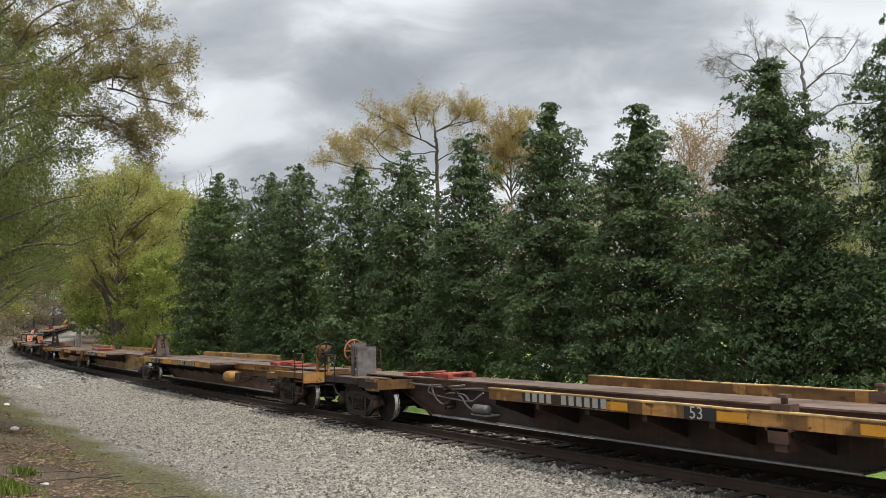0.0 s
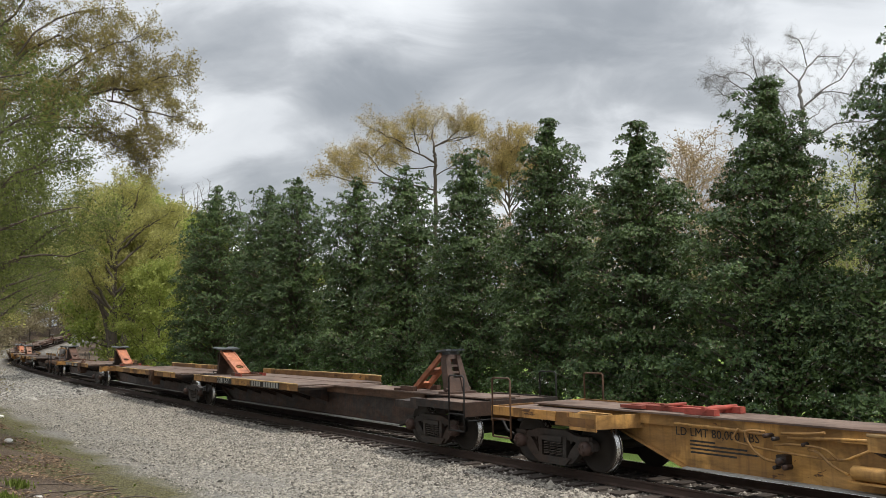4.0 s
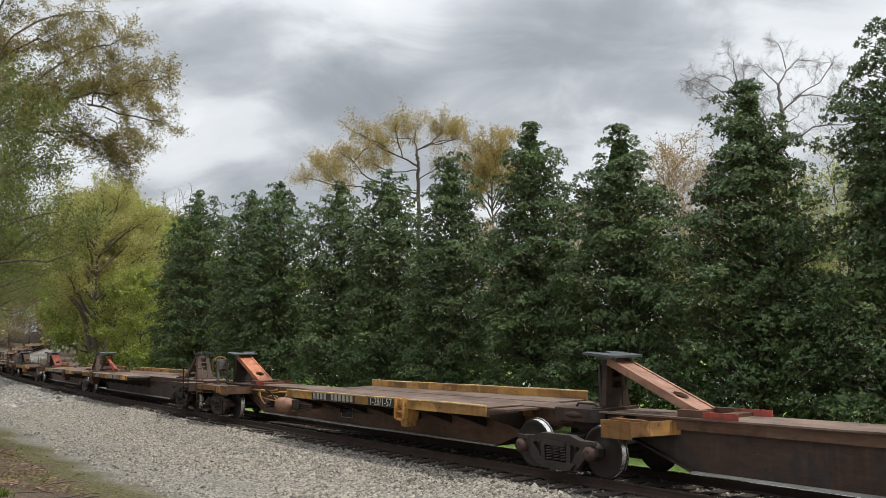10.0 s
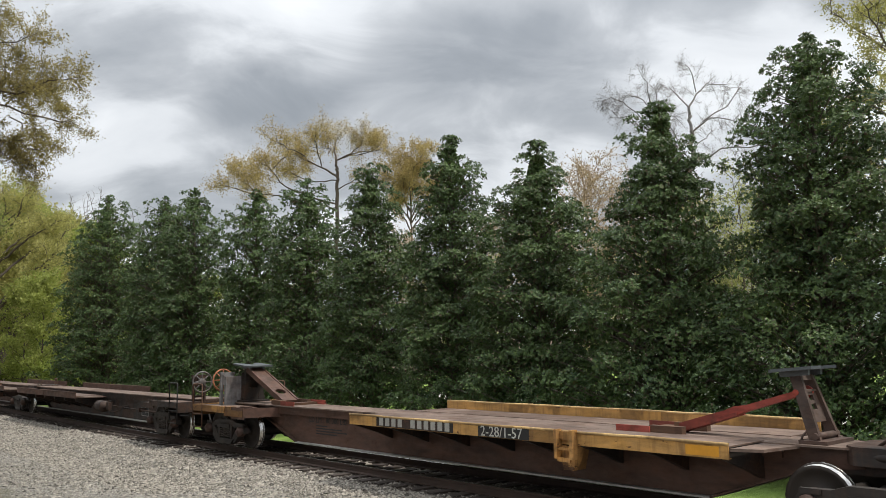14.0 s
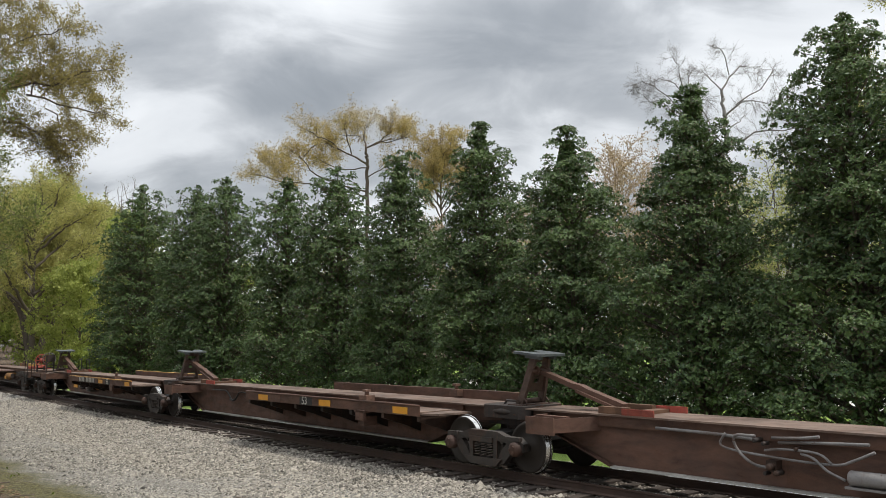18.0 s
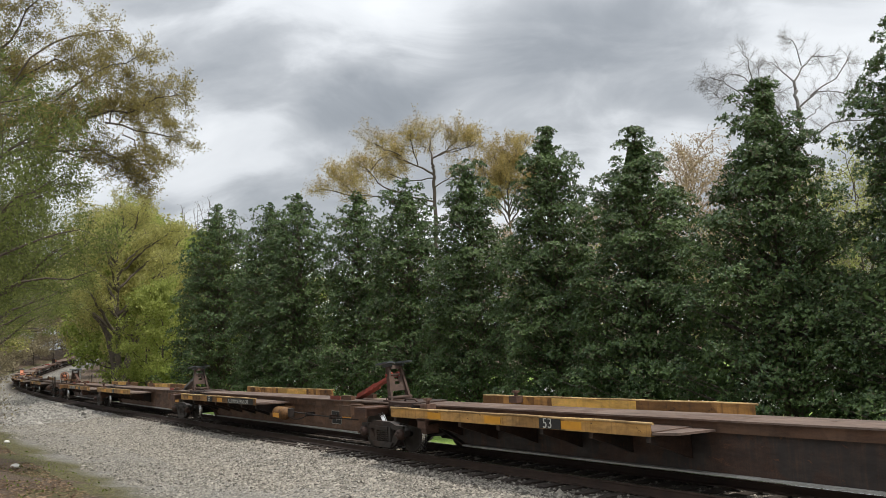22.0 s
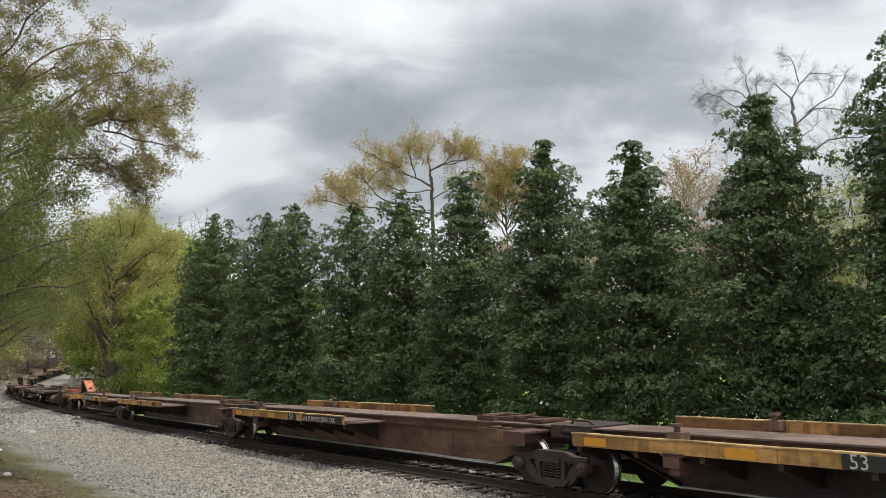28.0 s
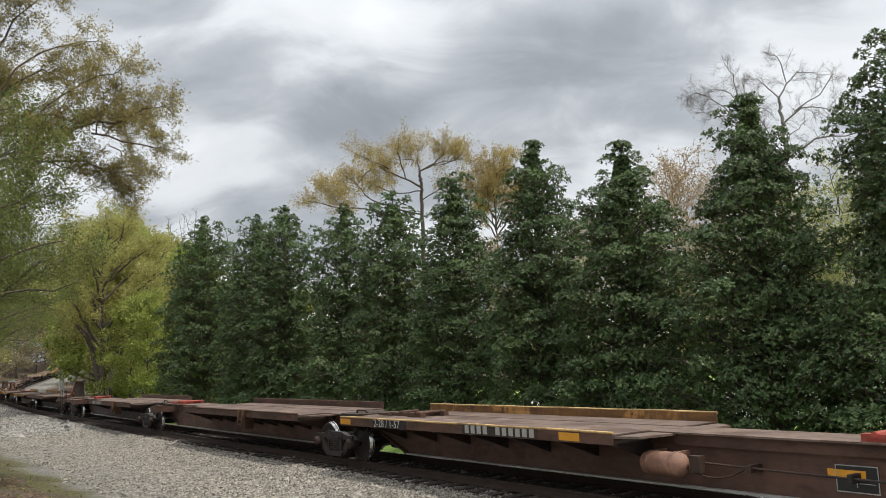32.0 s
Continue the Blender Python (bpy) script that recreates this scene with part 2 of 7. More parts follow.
DECK = painted("worn_deck_steel", (0.165, 0.112, 0.085), 0.6, grime=(0.055, 0.038, 0.03))
# pale grey paints in the skylight that the bottom flange catches
LIT_FLANGE = plain("lit_flange_grey", (0.34, 0.33, 0.31), 0.6, 0.2, 0.35, 5)
GREY = painted("grey_primer", (0.19, 0.18, 0.175), 0.3)
ORANGE = painted("faded_orange_paint", (0.46, 0.16, 0.075), 0.3)
RED = painted("red_paint", (0.36, 0.06, 0.038), 0.5)
AMBER = plain("reflective_yellow", (0.64, 0.29, 0.02), 0.45, 0, 0.25, 6, 0.05)
PALE = plain("white_lettering", (0.50, 0.485, 0.44), 0.7, 0, 0.25, 12, 0.1)
FADED = plain("faded_white_marks", (0.36, 0.345, 0.31), 0.75, 0, 0.4, 10, 0.1)
INK = plain("black_lettering", (0.02, 0.019, 0.018), 0.7, 0, 0.2, 12, 0.1)
PLATE = plain("hitch_plate_steel", (0.10, 0.11, 0.115), 0.45, 0.4, 0.3, 7)
PINK = painted("rusty_pink_paint", (0.30, 0.155, 0.10), 0.3)


# ---- mesh helpers ----
def finish(name, bm, material):
    me = bpy.data.meshes.new(name)
    bm.to_mesh(me)
    bm.free()
    me.materials.append(material)
    return me


def part(name, me, parent, at=None, label=""):
    ob = new(name, me)
    ob.parent = parent
    if at is not None:
        ob.matrix_basis = at
    return tagged(ob, label)


def thing(name, label, category, group="", kind="", me=None, at=None):
    ob = new(name, me)
    if at is not None:
        ob.matrix_basis = at
    return tagged(ob, label, category, group, kind)


MADE = {}


def made(key, build):
    """A mesh that is built once and shared."""
    if key not in MADE:
        MADE[key] = build()
    return MADE[key]


def box(bm, x0, x1, y0, y1, z0, z1, m=None):
    v = [bm.verts.new(Vector(p) if m is None else m @ Vector(p)) for p in ((x0, y0, z0), (x1, y0, z0), (x1, y1, z0), (x0, y1, z0), (x0, y0, z1), (x1, y0, z1), (x1, y1, z1), (x0, y1, z1))]
    for f in ((0, 3, 2, 1), (4, 5, 6, 7), (0, 1, 5, 4), (1, 2, 6, 5), (2, 3, 7, 6), (3, 0, 4, 7)):
        bm.faces.new([v[i] for i in f])


def prism(bm, outline, y0, y1, m=None, axis="y"):
    """An outline in x and z (axis y) or x and y (axis z), drawn out along the axis."""
    def at(a, b, c):
        p = Vector((a, c, b)) if axis == "y" else Vector((a, b, c))
        return p if m is None else m @ p
    lo, hi = [bm.verts.new(at(a, b, y0)) for a, b in outline], [bm.verts.new(at(a, b, y1)) for a, b in outline]
    bm.faces.new(lo)
    bm.faces.new(hi[::-1])
    n = len(outline)
    for i in range(n):
        bm.faces.new((lo[i], hi[i], hi[(i + 1) % n], lo[(i + 1) % n]))


def tube(bm, points, radii, sides=8, caps=True):
    """A tube along points; radii: one, or one a point."""
    pts = [Vector(p) for p in points]
    if not hasattr(radii, "__len__"):
        radii = [radii] * len(pts)
    rings, side = [], None
    for i, p in enumerate(pts):
        d = (pts[min(i + 1, len(pts) - 1)] - pts[max(i - 1, 0)]).normalized()
        if side is None:
            side = d.orthogonal().normalized()
        side = (side - d * side.dot(d)).normalized()
        up = d.cross(side)
        rings.append([bm.verts.new(p + radii[i] * (math.cos(a) * side + math.sin(a) * up)) for a in (2 * math.pi * j / sides for j in range(sides))])
    for a, b in zip(rings, rings[1:]):
        for j in range(sides):
            f = bm.faces.new((a[j], a[(j + 1) % sides], b[(j + 1) % sides], b[j]))
            f.smooth = True
    if caps:
        bm.faces.new(rings[0][::-1])
        bm.faces.new(rings[-1])


def lathe(bm, profile, sides=28, m=None):
    """A profile of (radius, y) turned about the y axis."""
    rings = []
    for r, y in profile:
        ring = []
        for j in range(sides):
            a = 2 * math.pi * j / sides
            p = Vector((r * math.cos(a), y, r * math.sin(a)))
            ring.append(bm.verts.new(p if m is None else m @ p))
        rings.append(ring)
    for a, b in zip(rings, rings[1:]):
        for j in range(sides):
            f = bm.faces.new((a[j], b[j], b[(j + 1) % sides], a[(j + 1) % sides]))
            f.smooth = True
    for ring, way in ((rings[0], 1), (rings[-1], -1)):
        bm.faces.new(ring[::way])


def bevel(bm, width=0.01):
    edges = [e for e in bm.edges if len(e.link_faces) == 2 and e.calc_face_angle(0) > 0.6]
    bmesh.ops.bevel(bm, geom=edges, offset=width, segments=1, affect="EDGES", clamp_overlap=True)
    bmesh.ops.recalc_face_normals(bm, faces=bm.faces)


def shape(name, material, *boxes, width=0.0):
    """A mesh of boxes (x0, x1, y0, y1, z0, z1)."""
    bm = bmesh.new()
    for b in boxes:
        box(bm, *b)
    if width:
        bevel(bm, width)
    return finish(name, bm, material)


# ---- the line: one smooth curve, told by the distance back along it ----
STEP = 0.25
AT = np.arange(-420.0, 520.0, STEP)
BEND = np.radians(36.37 - 0.0583 * np.clip(AT + 3.97, 0, None) - 0.17 * np.clip(AT - 150, 0, 130))
LX = np.concatenate([[0], np.cumsum(-np.sin(BEND[:-1] / 2 + BEND[1:] / 2))]) * STEP
LY = np.concatenate([[0], np.cumsum(np.cos(BEND[:-1] / 2 + BEND[1:] / 2))]) * STEP
LX += 4.424 - np.interp(0, AT, LX)
LY += 14.287 - np.interp(0, AT, LY)
LZ = np.where(AT > 140, np.where(AT < 225, 0.00045 * (AT - 140) ** 2, 0.00045 * 85 ** 2 + 0.0765 * np.minimum(AT - 225, 40)), 0.0)


def line(s, lat=0.0, z=0.0):
    """The place at s metres back along the line, lat metres to its far side."""
    h = np.interp(s, AT, BEND)
    return Vector((np.interp(s, AT, LX) + lat * math.cos(h), np.interp(s, AT, LY) + lat * math.sin(h), np.interp(s, AT, LZ) + z))


def profile(lat):
    """Height of the ground under the rail head by the distance from the line."""
    return np.interp(lat, (-60, -18, -12, -9, -7, -3.2, -2.0, -1.4, 1.4, 2.0, 3.0, 6, 30, 80), (1.2, 0.95, 0.75, 0.0, -0.36, -0.44, -0.27, -0.21, -0.21, -0.27, -0.46, -0.42, -0.35, 0.3))


def nearest(x, y):
    """s and lat of places, from the samples of the line."""
    s, lat = np.empty(len(x)), np.empty(len(x))
    px, py, ps, ph = LX[::4], LY[::4], AT[::4], BEND[::4]
    for i in range(0, len(x), 2000):
        d = (x[i:i + 2000, None] - px) ** 2 + (y[i:i + 2000, None] - py) ** 2
        j = d.argmin(1)
        s[i:i + 2000] = ps[j]
        lat[i:i + 2000] = (x[i:i + 2000] - px[j]) * np.cos(ph[j]) + (y[i:i + 2000] - py[j]) * np.sin(ph[j])
    return s, lat


def ground_height(x, y):
    s, lat = nearest(np.array([x]), np.array([y]))
    return float(profile(lat)[0] + np.interp(s[0], AT, LZ))


def build_ground():
    ss = np.concatenate([[-1500, -900, -500, -250, -140, -90, -60, -42, -32, -26], np.arange(-22, 62, 1.0), np.arange(62, 162, 3.0), np.arange(164, 330, 7.0), [345, 380, 430, 520, 700, 1000, 1500]])
    ll = np.concatenate([[-800, -500, -300, -180, -110, -70, -45, -32, -25, -20, -17, -15], np.arange(-14, 9.01, 0.4), [10, 11.5, 13, 15, 18, 22, 28, 38, 55, 85, 130, 200, 320, 500, 800]])
    h = np.radians(36.37 - 0.0583 * np.clip(ss + 3.97, 0, 600))
    fine = np.arange(-1500, 1500.5, 0.5)
    hf = np.radians(36.37 - 0.0583 * np.clip(fine + 3.97, 0, 600))
    fx, fy = np.cumsum(-np.sin(hf)) * 0.5, np.cumsum(np.cos(hf)) * 0.5
    bx = np.interp(ss, fine, fx) - np.interp(0, fine, fx) + 4.424
    by = np.interp(ss, fine, fy) - np.interp(0, fine, fy) + 14.287
    x = (bx[:, None] + ll[None] * np.cos(h)[:, None]).ravel()
    y = (by[:, None] + ll[None] * np.sin(h)[:, None]).ravel()
    s, lat = nearest(x, y)
    z = profile(lat) + np.interp(s, AT, LZ)
    rough = np.array([noise.fractal(Vector((a * 0.35, b * 0.35, 0)), 1.0, 2.0, 4) for a, b in zip(x, y)])
    z += rough * np.interp(np.abs(lat), (1.4, 2.2, 7, 12, 40), (0.0, 0.02, 0.03, 0.07, 0.3))
    n, m = len(ss), len(ll)
    i = (np.arange(n - 1)[:, None] * m + np.arange(m - 1)[None]).ravel()
    me = bpy.data.meshes.new("ground")
    me.from_pydata(np.stack([x, y, z], 1).tolist(), [], np.stack([i, i + 1, i + m + 1, i + m], 1)[:, ::-1].tolist())
    at = me.attributes.new("lat", "FLOAT", "POINT")
    at.data.foreach_set("value", lat.astype(np.float32))
    at = me.attributes.new("along", "FLOAT", "POINT")
    at.data.foreach_set("value", s.astype(np.float32))
    me.materials.append(GROUND)
    me.polygons.foreach_set("use_smooth", [True] * len(me.polygons))
    me.update()
    return thing("ground", "pale gravel by the line, leaf-strewn dirt and lawn", "ground", kind="structure", me=me)


build_ground()


def sweep(name, outline, lats, material, s0, s1, step):
    """Rails: an outline (lat, z) drawn along the line."""
    verts, faces, n = [], [], len(outline)
    for c in lats:
        base = len(verts)
        count = int((s1 - s0) / step) + 1
        for i in range(count):
            verts += [tuple(line(s0 + i * step, c + a, b)) for a, b in outline]
        for i in range(count - 1):
            for j in range(n):
                k = base + i * n
                faces.append((k + j, k + (j + 1) % n, k + n + (j + 1) % n, k + n + j))
    me = bpy.data.meshes.new(name)
    me.from_pydata(verts, [], faces)
    me.materials.append(material)
    me.update()
    return me


track = thing("railroad_track", "single railroad track on dark timber ties and ballast", "railroad track", kind="structure")
RAIL_OUT = [(-0.07, -0.17), (0.07, -0.17), (0.07, -0.155), (0.012, -0.13), (0.012, -0.045), (0.034, -0.035), (0.034, -0.003), (-0.034, -0.003), (-0.034, -0.035), (-0.012, -0.045), (-0.012, -0.13), (-0.07, -0.155)]
for c in (-0.753, 0.753):
    r = part("rail", sweep("rail", RAIL_OUT, (c,), RAIL, -60, 360, 2.0), track, label="rusty steel rail")
    part("rail_head", sweep("rail_head", [(-0.026, -0.003), (0.026, -0.003), (0.02, 0.0), (-0.02, 0.0)], (c,), SHINE, -60, 360, 2.0), r, label="polished running surface")


# ---- spine cars ----
RW = 0.464     # wheel radius


def wheelset():
    bm = bmesh.new()
    for side in (-1, 1):
        m = pose(0, 0.735 * side, 0) if side > 0 else pose(0, -0.735, 0, 0, 0, 180)
        lathe(bm, [(0.1, -0.06), (0.12, -0.055), (0.34, -0.035), (0.40, -0.06), (RW + 0.03, -0.06), (RW + 0.026, -0.032), (RW + 0.002, -0.022), (RW - 0.004, 0.07), (0.405, 0.07), (0.37, 0.03), (0.18, 0.045), (0.12, 0.085), (0.06, 0.085)], 24, m)
    lathe(bm, [(0.085, -0.7), (0.085, 0.7)], 12)
    lathe(bm, [(0.07, -1.1), (0.07, -0.7)], 12)
    lathe(bm, [(0.07, 0.7), (0.07, 1.1)], 12)
    bmesh.ops.recalc_face_normals(bm, faces=bm.faces)
    me = finish("wheelset", bm, WHEEL)
    me.materials.append(SHINE)
    for p in me.polygons:
        r = [math.hypot(me.vertices[i].co.x, me.vertices[i].co.z) for i in p.vertices]
        if min(r) > RW - 0.05 and abs(p.normal.y) < 0.6:
            p.material_index = 1
    return me


def side_frame():
    """A cast side frame with bolster opening and coil springs; y is outward."""
    bm = bmesh.new()
    top = [(-1.06, 0.42), (-1.06, 0.56), (-0.92, 0.66), (-0.6, 0.67), (-0.38, 0.74), (0.38, 0.74), (0.6, 0.67), (0.92, 0.66), (1.06, 0.56), (1.06, 0.42), (0.74, 0.42), (0.72, 0.52), (0.52, 0.57), (-0.52, 0.57), (-0.72, 0.52), (-0.74, 0.42)]
    prism(bm, top, -0.07, 0.07)
    for k in (-1, 1):
        prism(bm, [(k * a, b) for a, b in ((0.82, 0.47), (0.66, 0.58), (0.48, 0.40), (0.37, 0.23), (0.30, 0.13), (0.50, 0.15), (0.62, 0.25))], -0.06, 0.06)
        prism(bm, [(k * a, b) for a, b in ((0.29, 0.62), (0.39, 0.62), (0.37, 0.2), (0.28, 0.2))], -0.08, 0.08)
        prism(bm, [(k * a, b) for a, b in ((0.42, 0.60), (0.56, 0.60), (0.47, 0.5))], -0.05, 0.05)
        box(bm, k * 0.86 - 0.14, k * 0.86 + 0.14, 0.03, 0.1, 0.60, 0.67)
    prism(bm, [(-0.5, 0.24), (-0.36, 0.11), (0.36, 0.11), (0.5, 0.24), (0.3, 0.25), (-0.3, 0.25)], -0.085, 0.1)
    box(bm, -0.28, 0.28, -0.1, 0.11, 0.53, 0.62)
    bevel(bm, 0.014)
    return finish("side_frame", bm, FRAME)


def spring():
    """One coil spring of a truck, standing on end."""
    bm = bmesh.new()
    pts = [(0.062 * math.cos(a), 0.062 * math.sin(a), 0.255 + 0.27 * i / 60) for i, a in ((i, i / 60 * 2 * math.pi * 5.5) for i in range(61))]
    tube(bm, pts, 0.0165, 5)
    return finish("coil_spring", bm, made("spring_steel", lambda: plain("spring_steel", (0.06, 0.046, 0.038), 0.6, 0.3, 0.3, 10)))


def bearing():
    bm = bmesh.new()
    lathe(bm, [(0.11, -0.1), (0.13, -0.08), (0.13, 0.06), (0.1, 0.075), (0.09, 0.1), (0.03, 0.105)], 14)
    for a in range(3):
        x, z = 0.06 * math.cos(a * 2.1), 0.06 * math.sin(a * 2.1)
        lathe(bm, [(0.02, 0.1), (0.02, 0.125)], 6, pose(x, 0, z))
    bmesh.ops.recalc_face_normals(bm, faces=bm.faces)
    return finish("bearing", bm, made("bearing_iron", lambda: painted("bearing_iron", (0.06, 0.031, 0.022), 0.3)))


def bolster():
    bm = bmesh.new()
    prism(bm, [(-1.08, 0.46), (-1.08, 0.6), (-0.5, 0.7), (0.5, 0.7), (1.08, 0.6), (1.08, 0.46), (0.4, 0.36), (-0.4, 0.36)], -0.2, 0.2, pose(0, 0, 0, 0, 0, 90))
    lathe(bm, [(0.3, 0.0), (0.3, 0.12)], 16, pose(0, 0, 0.68) @ pose(0, 0, 0, 90, 0, 0))
    for y in (-0.55, 0.55):
        box(bm, -0.75, 0.75, y - 0.03, y + 0.03, 0.30, 0.36)
    for x in (-0.36, 0.36):
        box(bm, x - 0.05, x + 0.05, -0.85, 0.85, 0.27, 0.35)
    bmesh.ops.recalc_face_normals(bm, faces=bm.faces)
    return finish("bogie", bm, BLACK)


def bogie(parent, x):
    """One two-axle truck as a part, with its frames and wheelsets. Returns the wheelsets."""
    b = part("bogie", made("bolster", bolster), parent, pose(x, 0, 0), "two-axle cast steel truck")
    for side in (-1, 1):
        part("side_frame", made("side_frame", side_frame), b, pose(0, 1.03 * side, 0, 0, 0, 0 if side > 0 else 180))
        for x2 in (-0.18, 0.0, 0.18):
            part("coil_spring", made("spring", spring), b, pose(x2, 1.06 * side, 0))
        for k in (-1, 1):
            part("bearing_cap", made("bearing", bearing), b, pose(0.889 * k, 1.12 * side, RW, 0, 0, 0 if side > 0 else 180))
    return [part("wheelset", made("wheelset", wheelset), b, pose(0.889 * k, 0, RW), "worn wheels on one axle with bright treads") for k in (-1, 1)]


def spine_mesh(length, raised, a0, a1, paint):
    """The box girder between two trucks, fish-bellied, with flanges and stiffeners."""
    top = 1.14
    bm = bmesh.new()
    prism(bm, [(a0, top - 0.03), (a0, 0.86), (1.05, 0.80), (2.55, 0.27), (length - 2.55, 0.27), (length - 1.05, 0.80), (a1, 0.86), (a1, top - 0.03)], -0.36, 0.36)
    for x in (0.9, length - 0.9):
        k = 1 if x < 3 else -1
        prism(bm, [(x + 0.13 * k, 0.78), (x + 1.6 * k, 0.245), (x + 1.6 * k, 0.275), (x + 0.13 * k, 0.81)], -0.46, 0.46)
    bmesh.ops.recalc_face_normals(bm, faces=bm.faces)
    return finish("spine", bm, paint)


SWAP = Matrix(((0, 1, 0, 0), (1, 0, 0, 0), (0, 0, 1, 0), (0, 0, 0, 1)))    # x and y change places


def cross_bearer(side):
    bm = bmesh.new()
    prism(bm, [(0.37 * side, 0.96), (0.37 * side, 0.45), (0.75 * side, 0.60), (1.36 * side, 0.80), (1.36 * side, 0.96)], -0.05, 0.05, SWAP)
    bmesh.ops.recalc_face_normals(bm, faces=bm.faces)
    return finish("cross_bearer", bm, DARK)


def sill_panel(length, side, high, paint):
    """One plate of a side sill, with its folded foot."""
    bm = bmesh.new()
    y = 1.40 * side
    prism(bm, [(0.818, y + 0.014 * side), (0.818, y - 0.08 * side), (0.83, y - 0.08 * side), (0.83, y - 0.014 * side), (1.0 + high, y - 0.014 * side), (1.0 + high, y + 0.014 * side)], 0.0, length - 0.006, Matrix(((0, 0, 1, 0), (0, 1, 0, 0), (1, 0, 0, 0), (0, 0, 0, 1))), axis="z")
    bmesh.ops.recalc_face_normals(bm, faces=bm.faces)
    return finish("sill_panel", bm, paint)


def sill_lip(length, side, high, paint):
    """The rolled upper edge of a side sill, a little bent by use."""
    bm = bmesh.new()
    y = 1.41 * side
    n = 14
    tube(bm, [(length * i / n, y + 0.006 * math.sin(i * 2.3), 1.005 + high + 0.005 * math.sin(i * 1.7)) for i in range(n + 1)], 0.025, 6)
    return finish("sill_lip", bm, paint)


def flap_mesh(side):
    """The tapered end plate of a platform."""
    bm = bmesh.new()
    pts = [(0, 1.39 * side), (0.4, 1.22 * side), (0.52, 0.45 * side), (0, 0.45 * side)]
    prism(bm, pts, 0.945, 0.985, axis="z")
    bevel(bm, 0.006)
    return finish("end_flap", bm, DECK)


def hitch(unit, x, way, style, paint, height=2.16):
    """A trailer hitch; way: the side (+1 ahead) to which its strut leans down."""
    if style == "flat":
        me = made(("flat_hitch", paint.name), lambda: flat_hitch(paint))
        part("trailer_hitch", me, unit, pose(x, 0, 1.14, 0, 0, 0 if way > 0 else 180), "trailer hitch folded flat")
        return
    root = part("trailer_hitch", made(("upright", style, round(height, 2)), lambda: upright(style, height)), unit, pose(x, 0, 0, 0, 0, 0 if way > 0 else 180), "raised trailer hitch")
    part("strut", made(("strut", style, paint.name, round(height, 2)), lambda: strut(style, paint, height)), root, label="diagonal hitch strut")
    small = style != "plate"
    part("top_plate", made(("top_plate", round(height, 2), small, style == "tower"), lambda: top_plate(height, 0.55 if style == "tower" else 0.8 if small else 0.88)), root, label="notched steel kingpin plate")
    dark = style == "tower"
    part("foot", made(("hitch_foot", dark), lambda: hitch_foot(BROWN if dark else RUSTY)), root, pose(-0.7 if dark else 0, 0, 0), "strut foot")
    if not dark:
        for y in (-0.47, 0.47):
            part("warning_plate", made("warning_plate", lambda: shape("warning_plate", RED, (2.3, 2.95, -0.012, 0.012, 1.141, 1.25), width=0.004)), root, pose(0, y, 0), "red warning plate")


LEAN = 0.3    # by which a raised hitch's post leans to its strut


def upright(style, h):
    bm = bmesh.new()
    lo = 1.14
    if style == "plate":
        for y in (-1, 1):
            prism(bm, [(0.33 * y, lo), (0.24 * y, h - 0.08), (0.12 * y, h - 0.08), (0.15 * y, lo)], -0.06, 0.06, SWAP)
        for a, b in ((lo, lo + 0.4), (lo + 0.52, lo + 0.6), (h - 0.3, h - 0.24), (h - 0.14, h - 0.06)):
            box(bm, -0.05, 0.05, -0.2, 0.2, a, b)
        box(bm, -0.12, -0.07, -0.3, 0.3, lo + 0.05, h - 0.2)
    elif style == "tower":
        for y in (-1, 1):
            prism(bm, [(0.32 * y, lo), (0.21 * y, h - 0.1), (0.1 * y, h - 0.1), (0.1 * y, lo)], -0.12, 0.12, SWAP)
        for a, b in ((lo, lo + 0.36), (lo + 0.47, lo + 0.52), (lo + 0.63, lo + 0.68), (h - 0.2, h - 0.1)):
            box(bm, -0.09, 0.09, -0.105, 0.105, a, b)
    else:
        for y in (-1, 1):
            prism(bm, [(0.33 * y, lo), (0.21 * y, h - 0.08), (0.15 * y, h - 0.08), (0.26 * y, lo)], -0.08, 0.08, SWAP)
            box(bm, -0.02, 0.02, 0.07 * y, 0.21 * y, lo + 0.28, lo + 0.7)
            tube(bm, [(0.08, 0.3 * y, lo + 0.16), (0.16, 0.3 * y, lo + 0.1), (0.2, 0.32 * y, lo + 0.03)], 0.014, 6)
        for a, b in ((lo + 0.28, lo + 0.45), (lo + 0.53, lo + 0.58), (lo + 0.65, lo + 0.7), (h - 0.16, h - 0.06)):
            box(bm, -0.02, 0.02, -0.07, 0.07, a, b)
        box(bm, -0.05, 0.05, -0.2, 0.2, lo + 0.7, lo + 0.73)
        box(bm, -0.05, 0.05, -0.17, 0.17, h - 0.16, h - 0.1)
    if style != "plate":
        for v in bm.verts:
            v.co.x += LEAN * (v.co.z - h + 0.08) / (h - 0.08 - lo)
    foot = 0.0 if style == "plate" else -LEAN
    box(bm, foot - 0.2, foot + 0.2, -0.42, 0.42, lo, lo + 0.05)
    tube(bm, [(foot, -0.36, lo + 0.1), (foot, 0.36, lo + 0.1)], 0.05, 8)
    bevel(bm, 0.006)
    return finish("trailer_hitch", bm, DARK if style == "plate" else made("hitch_post", lambda: painted("hitch_post_paint", (0.09, 0.058, 0.046), 0.45)))


